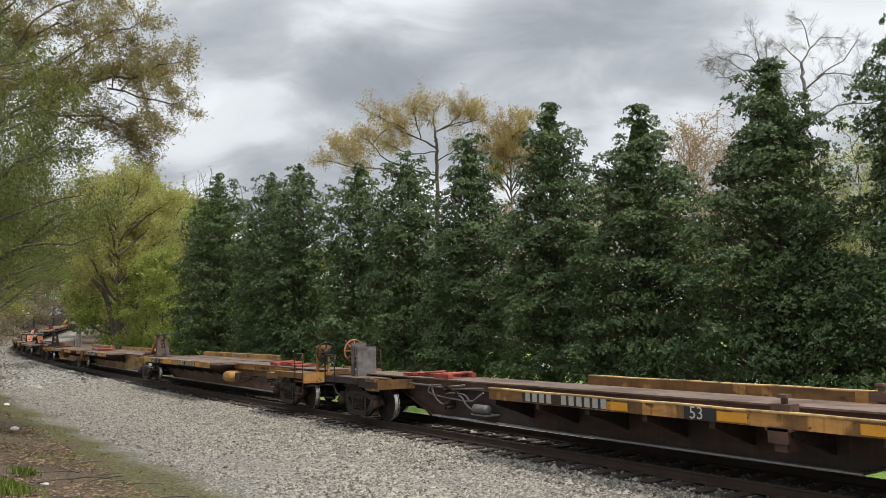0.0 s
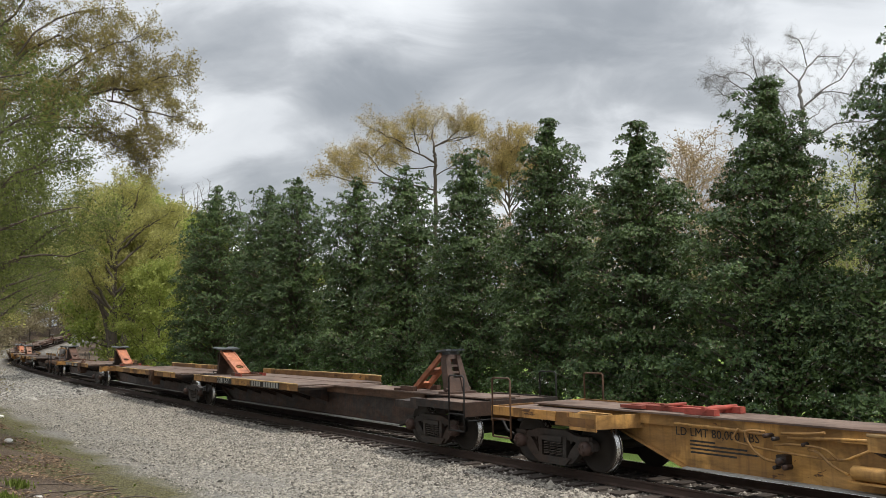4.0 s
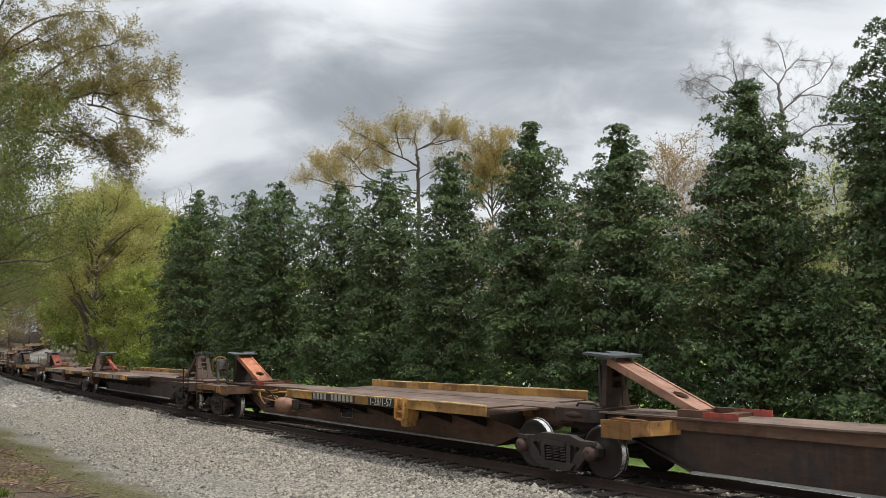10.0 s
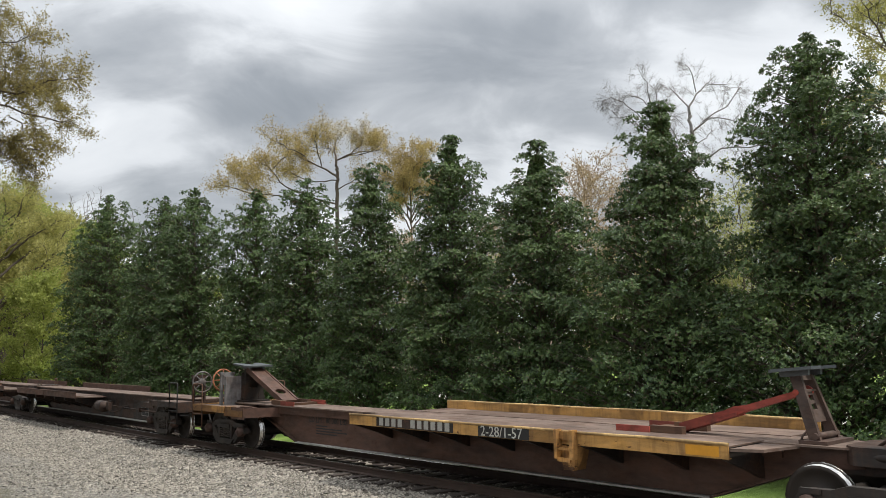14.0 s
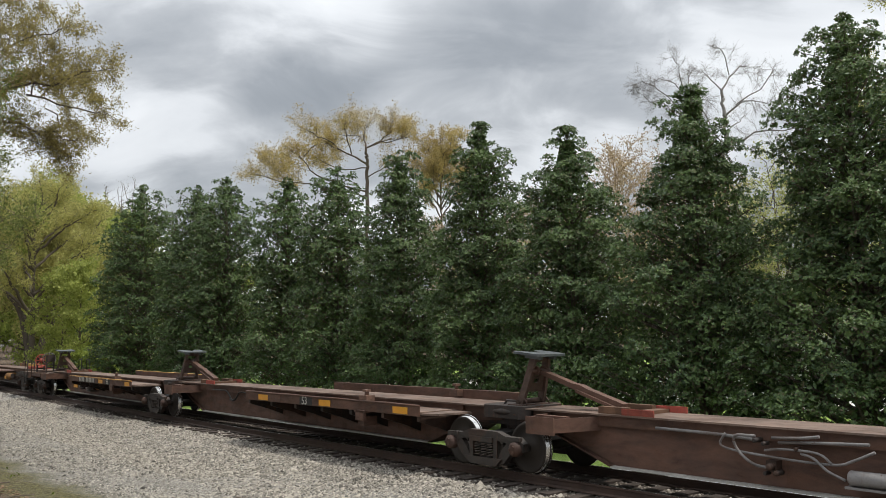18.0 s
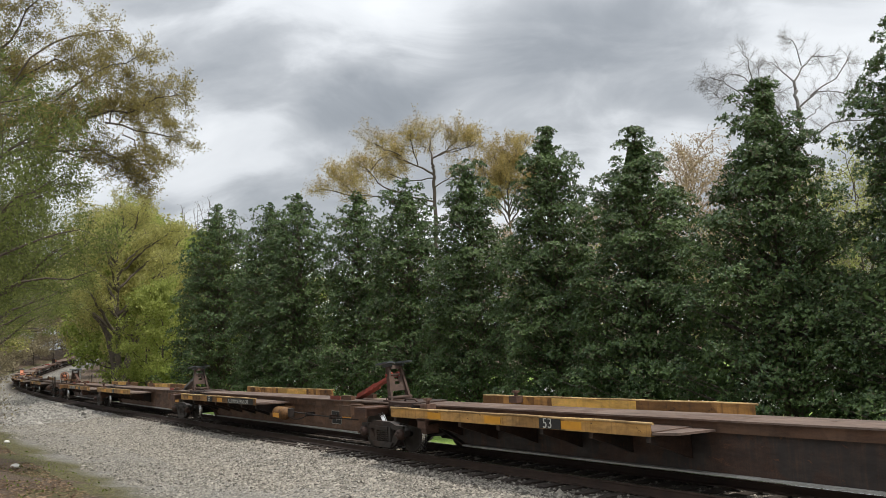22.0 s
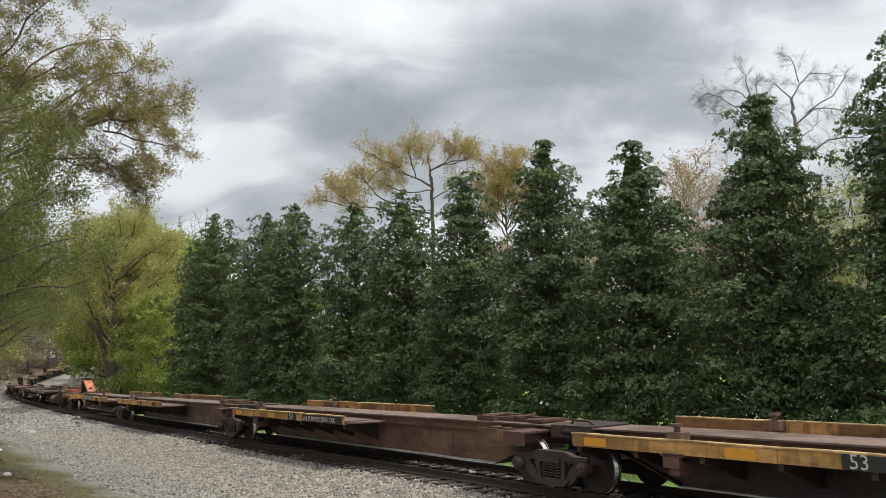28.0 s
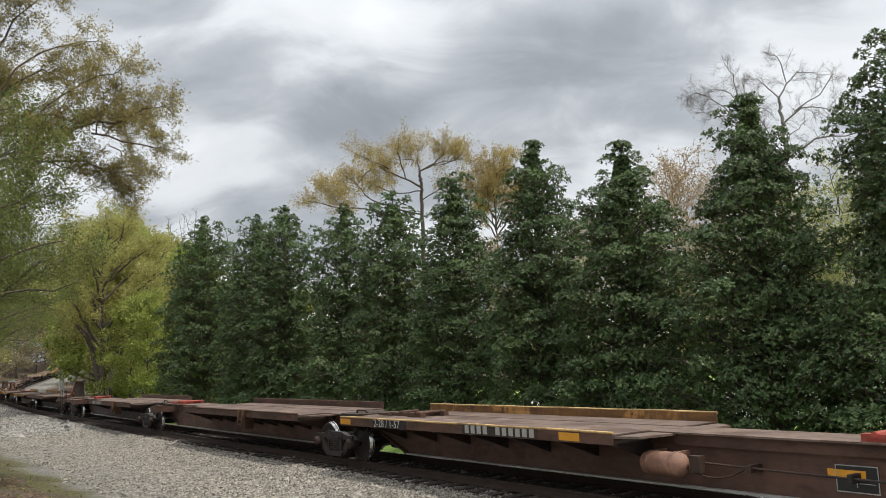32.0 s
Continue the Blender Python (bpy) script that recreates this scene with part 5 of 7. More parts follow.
def leaf_mesh(name, centres, normals, sizes, material, rng, long=2.1, bend=0.25, along=None):
    """Folded leaf blades, four triangles each, as one mesh."""
    n = len(centres)
    a = rng.normal(size=(n, 3)) if along is None else along.copy()
    a -= normals * (a * normals).sum(1, keepdims=True)
    a /= np.linalg.norm(a, axis=1, keepdims=True) + 1e-9
    b = np.cross(normals, a)
    l, w = sizes[:, None] * 0.5, sizes[:, None] * 0.5 / long
    v = np.empty((n, 4, 3))
    v[:, 0] = centres - a * l
    v[:, 1] = centres + b * w + normals * w * bend
    v[:, 2] = centres + a * l - normals * l * 0.15
    v[:, 3] = centres - b * w + normals * w * bend
    f = np.arange(n)[:, None] * 4
    faces = np.concatenate([f + np.array([[0, 2, 1]]), f + np.array([[0, 3, 2]])]).astype(np.int32)
    me = bpy.data.meshes.new(name)
    me.vertices.add(n * 4)
    me.vertices.foreach_set("co", v.astype(np.float32).ravel())
    me.loops.add(len(faces) * 3)
    me.loops.foreach_set("vertex_index", faces.ravel())
    me.polygons.add(len(faces))
    me.polygons.foreach_set("loop_start", np.arange(0, len(faces) * 3, 3, dtype=np.int32))
    me.materials.append(material)
    me.update(calc_edges=True)
    return me


def unit_vectors(rng, n):
    a = rng.normal(size=(n, 3))
    return a / np.linalg.norm(a, axis=1, keepdims=True)


def wood_mesh(name, a, b, ra, rb, material):
    """Thin three-sided twigs from points a to points b, as one mesh."""
    a, b, ra, rb = np.array(a), np.array(b), np.array(ra)[:, None], np.array(rb)[:, None]
    d = b - a
    d /= np.linalg.norm(d, axis=1, keepdims=True) + 1e-9
    u = np.cross(d, np.array([0.31, 0.17, 0.93]))
    u /= np.linalg.norm(u, axis=1, keepdims=True) + 1e-9
    w = np.cross(d, u)
    v = np.empty((len(a), 6, 3))
    for i in range(3):
        o = u * math.cos(2.0944 * i) + w * math.sin(2.0944 * i)
        v[:, i], v[:, 3 + i] = a + o * ra, b + o * rb
    f = np.arange(len(a))[:, None] * 6
    faces = np.concatenate([f + np.array([[i, (i + 1) % 3, 3 + (i + 1) % 3, 3 + i]]) for i in range(3)]).astype(np.int32)
    me = bpy.data.meshes.new(name)
    me.vertices.add(len(a) * 6)
    me.vertices.foreach_set("co", v.astype(np.float32).ravel())
    me.loops.add(len(faces) * 4)
    me.loops.foreach_set("vertex_index", faces.ravel())
    me.polygons.add(len(faces))
    me.polygons.foreach_set("loop_start", np.arange(0, len(faces) * 4, 4, dtype=np.int32))
    me.materials.append(material)
    me.update(calc_edges=True)
    return me


def magnolia_meshes(seed, height, girth, near):
    """An evergreen magnolia: an uneven cone of boughs, each a flattened spray of leaf whorls, round a leafy heart.
    girth: rows of depth under the top and the reach to either side."""
    rng = np.random.default_rng(seed)
    depth, left, right = (np.array(c) for c in zip((0.0, 0.1, 0.1), *girth))
    bm = bmesh.new()
    tube(bm, [(0, 0, -0.3), (0.05, 0.03, height * 0.5), (0, 0, height * 0.97)], [0.2, 0.12, 0.02], 8)

    def shell(z, a):
        w = 0.5 + 0.5 * math.cos(a)
        r = np.interp(height - z, depth, left) * (1 - w) + np.interp(height - z, depth, right) * w
        lump = noise.noise(Vector((r * math.cos(a) * 0.85, r * math.sin(a) * 0.85, z * 1.25 + seed * 7.0))) + 0.5 * noise.noise(Vector((r * math.cos(a) * 1.9, r * math.sin(a) * 1.9, z * 2.4 + seed * 3.0)))
        return r * (1.0 + 0.42 * lump * min(1.0, (height - z) / 2.5)) * (1.0 + 0.25 * max(0.0, 0.5 - z / height))

    boughs = [(0.0, 0.0, height - 0.14, 0.13), (0.1, 0.06, height - 0.34, 0.17), (-0.12, 0.05, height - 0.42, 0.18)]
    z = height - 0.3
    while z > 0.85:
        mid = shell(z, 1.57)
        count = max(4, round(mid * 5.4))
        turn = rng.uniform(0, 6.28)
        for j in range(count):
            a = turn + 2 * math.pi * (j + rng.uniform(-0.35, 0.35)) / count
            h = z + rng.uniform(-0.32, 0.32)
            big = (0.145 + 0.105 * min(2.0, shell(h, a))) * rng.uniform(0.6, 1.5)
            r = max(0.05, shell(h, a) * (rng.uniform(0.7, 1.08) + 0.15 * (rng.random() < 0.12)) - 0.5 * big)
            boughs.append((r * math.cos(a), r * math.sin(a), min(h, height - 0.2), big))
        z -= 0.31
    cs, ns, al, size = [], [], [], []
    for x, y, z, big in boughs:
        r = math.hypot(x, y)
        tube(bm, [(0, 0, max(0.2, z - 0.5 * r)), (x * 0.5, y * 0.5, z - 0.22 * r), (x, y, z)], [0.015 + 0.006 * min(5, height - z), 0.01 + 0.004 * min(5, height - z), 0.01], 3, caps=False)
        n = int((6 + 185 * big * big) * (2.0 if near else 0.95))
        d = unit_vectors(rng, n)
        d[:, 2] = np.where(rng.random(n) < 0.86, np.abs(d[:, 2]), d[:, 2])
        w = np.array([x, y, z]) + d * big * np.array([1.1, 1.1, 0.85]) * rng.uniform(0.55, 1.1, (n, 1)) ** 0.6
        out = np.array([x, y, 0.0]) / (r + 0.3)
        lean = d * 0.6 + out * 0.45 + np.array([0, 0, 0.5]) + rng.normal(size=(n, 3)) * 0.28
        lean /= np.linalg.norm(lean, axis=1, keepdims=True)
        k = 6
        top = np.repeat(lean, k, 0)
        q = unit_vectors(rng, n * k)
        q -= top * (q * top).sum(1, keepdims=True)
        q /= np.linalg.norm(q, axis=1, keepdims=True)
        tilt = rng.uniform(0.05, 0.85, (n * k, 1))
        axis = q * np.cos(tilt) + top * np.sin(tilt)
        long = rng.uniform(0.065, 0.108, n * k) * (1.0 if near else 1.3)
        cs.append(np.repeat(w, k, 0) + axis * long[:, None] * 0.5)
        al.append(axis)
        ns.append(top * np.cos(tilt) - q * np.sin(tilt))
        size.append(long)
    # the leafy inside, which closes the crown
    n = 14000 if near else 8000
    h, a = height - 0.5 - (height - 1.45) * rng.random(n) ** 0.8, rng.uniform(0, 6.283, n)
    r = np.array([shell(u, v) for u, v in zip(h, a)]) * rng.uniform(0.02, 0.75, n) ** 0.6 * np.clip((height - h) / 2.6, 0.45, 1.0)
    cs.append(np.stack([r * np.cos(a), r * np.sin(a), h], 1))
    ns.append(unit_vectors(rng, n))
    al.append(unit_vectors(rng, n))
    size.append(rng.uniform(0.11, 0.18, n) * (1.0 if near else 1.25))
    cs, ns, al, size = np.concatenate(cs), np.concatenate(ns), np.concatenate(al), np.concatenate(size)
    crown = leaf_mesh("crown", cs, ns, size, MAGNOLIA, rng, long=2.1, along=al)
    return finish("trunk", bm, BARK), crown


def strand_tree(seed, stems, leaf, wood, sub=1.6, twig=0.5, gap=0.4, bare=0.25, per=26, size=0.09, puff=0.07, lift=0.35, droop=0.0, thin=0.02, twigs=9):
    """A tree with limbs of a known course; stems: (points, first and last radius, whether it bears leaves).
    Side branches follow each limb, twigs each branch, and leaves sit along the twigs."""
    rng = np.random.default_rng(seed)
    bm = bmesh.new()
    a, b, ra, rb, spots = [], [], [], [], []

    def course(pts, n):
        """Points at even steps on a smooth line through pts."""
        p = [Vector(q) for q in pts]
        p = [p[0] * 2 - p[1]] + p + [p[-1] * 2 - p[-2]]
        out = []
        for i in range(n + 1):
            x = i / n * (len(p) - 3)
            k = min(int(x), len(p) - 4)
            t = x - k
            q = p[k:k + 4]
            out.append(0.5 * (2 * q[1] + (q[2] - q[0]) * t + (2 * q[0] - 5 * q[1] + 4 * q[2] - q[3]) * t * t + (3 * q[1] - q[0] - 3 * q[2] + q[3]) * t ** 3))
        return out

    def arm(p, way, length, steps, curl):
        out = [p]
        for _ in range(steps):
            way = (way + Vector(rng.normal(size=3)) * 0.16 + Vector((0, 0, curl))).normalized()
            out.append(out[-1] + way * length / steps)
        return out

    def chain(pts, r0, r1):
        for i in range(len(pts) - 1):
            a.append(tuple(pts[i])), b.append(tuple(pts[i + 1]))
            ra.append(r0 + (r1 - r0) * i / (len(pts) - 1)), rb.append(r0 + (r1 - r0) * (i + 1) / (len(pts) - 1))

    for pts, r0, r1, leafy_stem in stems:
        length = sum((Vector(pts[i + 1]) - Vector(pts[i])).length for i in range(len(pts) - 1))
        n = max(6, int(length / 0.5))
        way = course(pts, n)
        way = [w + Vector(rng.normal(size=3)) * 0.05 * (0 < i < n) for i, w in enumerate(way)]
        tube(bm, way, [r0 + (r1 - r0) * i / n for i in range(n + 1)], 7, caps=False)
        if not leafy_stem:
            continue
        count = int(length * (1 - bare) / gap)
        for j in range(count + 1):
            h = bare + (1 - bare) * j / max(1, count)
            x = h * n
            k = min(int(x), n - 1)
            p, t = way[k].lerp(way[k + 1], x - k), (way[k + 1] - way[k]).normalized()
            side = Vector(rng.normal(size=3))
            side = (side - t * side.dot(t)).normalized() + Vector((0, 0, lift))
            s = arm(p, (side + t * rng.uniform(0.3, 1.1)).normalized(), sub * rng.uniform(0.5, 1.15) * (1.15 - 0.55 * h), 5, -droop * 0.2)
            chain(s, thin, thin * 0.4)
            for q in range(twigs):
                y = rng.uniform(0.25, 1.0) * 5
                m = min(int(y), 4)
                o, d = s[m].lerp(s[m + 1], y - m), (s[m + 1] - s[m]).normalized()
                u = arm(o, (d * 0.7 + Vector(rng.normal(size=3)) * 0.6 + Vector((0, 0, lift * 0.5))).normalized(), twig * rng.uniform(0.5, 1.3), 3, -droop)
                chain(u, thin * 0.36, thin * 0.2)
                spots.append([tuple(w) for w in u])
                if not per:
                    for g in (1, 2, 3):
                        chain(arm(u[g], (d + Vector(rng.normal(size=3)) * 0.7 + Vector((0, 0, lift * 0.5))).normalized(), twig * rng.uniform(0.4, 0.8), 2, 0), thin * 0.22, thin * 0.12)
    big = finish("trunk", bm, wood)
    small = wood_mesh("branchwood", a, b, ra, rb, wood)
    if not per:
        return big, small, None
    spots = np.array(spots)
    n = len(spots)
    t = rng.uniform(0.3, 3.0, (n, per))
    k = np.minimum(t.astype(int), 2)
    w = (t - k)[..., None]
    rows = np.arange(n)[:, None]
    c = spots[rows, k] * (1 - w) + spots[rows, k + 1] * w + rng.normal(size=(n, per, 3)) * puff
    c = c.reshape(-1, 3)
    nn = unit_vectors(rng, len(c)) + np.array([0, 0, 0.35])
    nn /= np.linalg.norm(nn, axis=1, keepdims=True)
    way = unit_vectors(rng, len(c)) + np.array([0, 0, -0.7])
    return big, small, leaf_mesh("crown", c, nn, rng.uniform(0.6, 1.4, len(c)) * size, leaf, rng, long=2.2, along=way)


def dome_stems(seed, height, radius, low, count, fork, thick, lean=(0, 0), flat=0.5):
    """A trunk that forks at a height, and limbs from there out to a dome."""
    rng = np.random.default_rng(seed)
    top = Vector((lean[0] * 0.6, lean[1] * 0.6, height * 0.9))
    stems = [([(0, 0, -0.4), (0.05, 0.0, fork * 0.5), top * (fork / top.z), top], thick, thick * 0.12, False)]
    for i in range(count):
        f = (i + 0.5) / count
        az = i * 2.399 + rng.uniform(-0.3, 0.3)
        up = low + (height - low) * f ** 0.8
        dome = math.sqrt(max(0.03, 1 - ((up - low) / (height - low)) ** (1.6 + 2 * flat)))
        end = Vector((math.cos(az) * radius * dome + lean[0], math.sin(az) * radius * dome + lean[1], up * rng.uniform(0.95, 1.03)))
        root = top * (max(fork * 0.75, min(end.z * 0.8, end.z - radius * dome * 0.7)) / top.z)
        mid = root.lerp(end, 0.5) + Vector((rng.normal() * 0.25, rng.normal() * 0.25, radius * dome * 0.08))
        stems.append(([root, mid, end], thick * (0.5 - 0.3 * f), thick * 0.08, True))
    return stems


def crown_tree(seed, height, radius, low, leaf, wood, mains=11, subs=6, twigs=4, per=14, size=0.18, puff=0.45, flat=0.0, thick=0.018, bend=(0, 0)):
    """A broadleaf tree: limbs that reach into a domed crown, finer wood on them, leaves in puffs at the ends.
    low: where the crown begins; flat: how far it spreads like an umbrella; per: leaves a puff."""
    rng = np.random.default_rng(seed)
    bm = bmesh.new()
    r0 = height * thick
    top = Vector((bend[0], bend[1], height * 0.8))
    stem = [Vector((0, 0, -0.4)), Vector((0, 0, 0.3)), top * 0.35 + Vector(rng.normal(size=3) * 0.1 * r0), top * 0.7, top]
    tube(bm, stem, [r0 * 1.5, r0 * 1.1, r0 * 0.85, r0 * 0.5, r0 * 0.12], 8, caps=False)
    ends = []

    def limb(a, b, ra, rb, sag, sides):
        c = a.lerp(b, 0.5) + Vector((0, 0, -sag)) + Vector(rng.normal(size=3)) * (b - a).length * 0.07
        pts = []
        for i in range(0, 5, 1 if sides > 3 else 2):
            f = i / 4
            pts.append(a * (1 - f) ** 2 + c * 2 * f * (1 - f) + b * f * f + Vector(rng.normal(size=3)) * (b - a).length * 0.018)
        pts[0] = a
        tube(bm, pts, [ra + (rb - ra) * i / (len(pts) - 1) for i in range(len(pts))], sides, caps=False)
        return pts

    for i in range(mains):
        f = (i + 0.5) / mains
        az = i * 2.399 + rng.uniform(-0.3, 0.3)
        up = low + (height - low) * (1 - (1 - f) ** 1.5) * (1 - 0.25 * flat)
        dome = math.sqrt(max(0.05, 1 - ((up - low) / (height - low)) ** (2 + 2 * flat)))
        reach = radius * dome * rng.uniform(0.7, 1.0)
        b = Vector((math.cos(az) * reach + bend[0] * f, math.sin(az) * reach + bend[1] * f, up * rng.uniform(0.93, 1.03)))
        g = min(0.92, max(0.18, (b.z - reach * 0.65) / (height * 0.8)))
        a = top * g
        main = limb(a, b, r0 * (0.5 - 0.3 * f), r0 * 0.12, reach * 0.1, 6)
        if per:
            ends += [main[4], main[4].lerp(main[3], 0.5)]
        for j in range(subs):
            h = rng.uniform(0.3, 1.0)
            x = h * 4
            k = min(3, int(x))
            p = main[k].lerp(main[k + 1], x - k)
            d = Vector(rng.normal(size=3))
            d.z = abs(d.z) * 0.8 - 0.1
            e = p + d.normalized() * radius * rng.uniform(0.2, 0.42) * (1.25 - 0.5 * h)
            sub = limb(p, e, r0 * 0.16, r0 * 0.05, radius * 0.02, 4)
            if per:
                ends += [sub[4], sub[3], sub[2]]
            for q in range(twigs):
                o = sub[rng.integers(2, 5)]
                d = Vector(rng.normal(size=3))
                d.z = abs(d.z) * 0.6
                t = o + d.normalized() * radius * rng.uniform(0.06, 0.16)
                tw = limb(o, t, r0 * 0.05, r0 * 0.018, 0.0, 3)
                ends.append(t)
                if not per:
                    for _ in range(3):
                        u = tw[rng.integers(1, 3)]
                        d = Vector(rng.normal(size=3))
                        d.z = abs(d.z) * 0.7
                        limb(u, u + d.normalized() * radius * rng.uniform(0.05, 0.11), r0 * 0.022, r0 * 0.01, 0.0, 3)
    trunk = finish("trunk", bm, wood)
    if not per:
        return trunk, None
    c = np.repeat(np.array([tuple(p) for p in ends]), per, 0)
    c = c + rng.normal(size=c.shape) * puff * np.array([1, 1, 0.6])
    nn = unit_vectors(rng, len(c)) + np.array([0, 0, 0.7])
    nn /= np.linalg.norm(nn, axis=1, keepdims=True)
    return trunk, leaf_mesh("crown", c, nn, rng.uniform(0.6, 1.4, len(c)) * size, leaf, rng, long=1.7)


def plant(name, label, meshes, x, y, scale=(1, 1, 1), turn=0.0, group="", z=None, category="tree"):
    root = thing(name, label, category, group)
    root.matrix_basis = Matrix.Translation((x, y, ground_height(x, y) if z is None else z)) @ pose(0, 0, 0, 0, 0, turn)
    root.scale = scale
    for n, me in zip(("trunk", "crown") if len(meshes) == 2 else ("trunk", "branchwood", "crown"), meshes):
        if me is not None:
            part(n, me, root)
    return root


def on_ray(az, dist):
    return dist * math.sin(radians(az)), dist * math.cos(radians(az))


# bearing from the eye, distance, height over the rail; rows of depth under the top and reach to either side
HEDGE = [
    (-16.1, 54.5, 12.2, ((0.6, 0.45, 1.2), (1.9, 1.35, 1.7), (3.6, 2.15, 2.25), (6.0, 2.5, 2.6), (11, 2.7, 2.9))),
    (-12.65, 48.5, 11.25, ((0.6, 1.1, 0.4), (1.7, 1.4, 0.9), (3.3, 1.65, 1.6), (6.1, 2.0, 2.0), (11, 2.1, 2.3))),
    (-10.8, 45.0, 11.1, ((0.5, 0.9, 0.45), (1.7, 1.5, 1.2), (2.9, 1.75, 1.7), (5.5, 2.0, 2.1), (11, 2.2, 2.4))),
    (-6.8, 40.0, 10.2, ((0.7, 0.4, 0.4), (1.2, 1.3, 1.05), (2.6, 1.5, 1.55), (4.9, 1.8, 1.8), (10, 2.0, 2.1))),
    (-3.4, 35.5, 9.75, ((0.25, 0.8, 0.65), (1.5, 1.3, 1.1), (2.7, 1.55, 1.5), (4.8, 1.8, 1.85), (10, 2.0, 2.1))),
    (0.9, 31.6, 9.65, ((0.3, 0.5, 0.65), (1.3, 0.95, 0.95), (2.4, 1.25, 1.25), (4.6, 1.7, 1.75), (10, 1.95, 1.95))),
    (6.5, 28.0, 9.8, ((0.3, 0.4, 0.2), (0.9, 0.85, 0.7), (1.6, 1.1, 1.05), (2.9, 1.25, 1.4), (4.7, 1.65, 1.65), (10, 2.0, 1.9))),
    (12.45, 25.2, 8.85, ((0.25, 0.3, 0.45), (0.9, 0.7, 0.7), (1.8, 1.2, 1.3), (2.8, 1.35, 1.55), (4.4, 1.9, 1.85), (9, 2.3, 2.1))),
    (20.8, 22.6, 9.05, ((0.5, 0.75, 0.5), (1.2, 1.05, 0.8), (2.5, 1.3, 1.45), (3.7, 1.75, 1.6), (5.0, 2.2, 1.75), (5.7, 2.4, 2.2), (6.5, 2.5, 2.3), (9, 2.8, 2.5))),
    (30.2, 20.9, 9.8, ((0.3, 0.35, 0.55), (0.9, 0.95, 1.2), (1.9, 1.25, 1.5), (3.2, 1.7, 1.7), (4.2, 1.4, 1.85), (5.6, 1.7, 2.0), (7.0, 2.2, 2.2), (10, 2.7, 2.3))),
    (42.0, 20.0, 9.4, ((0.4, 0.5, 0.5), (1.5, 1.2, 1.3), (4.0, 1.9, 1.9), (9, 2.4, 2.4))),
]
for i, (az, dist, h, girth) in enumerate(HEDGE):
    x, y = on_ray(az, dist)
    z = ground_height(x, y)
    plant("magnolia_tree", "dense dark evergreen magnolia in a hedge row", magnolia_meshes(i + 3, h - z, girth, dist < 33), x, y, turn=-az, group="magnolia hedge row", z=z)


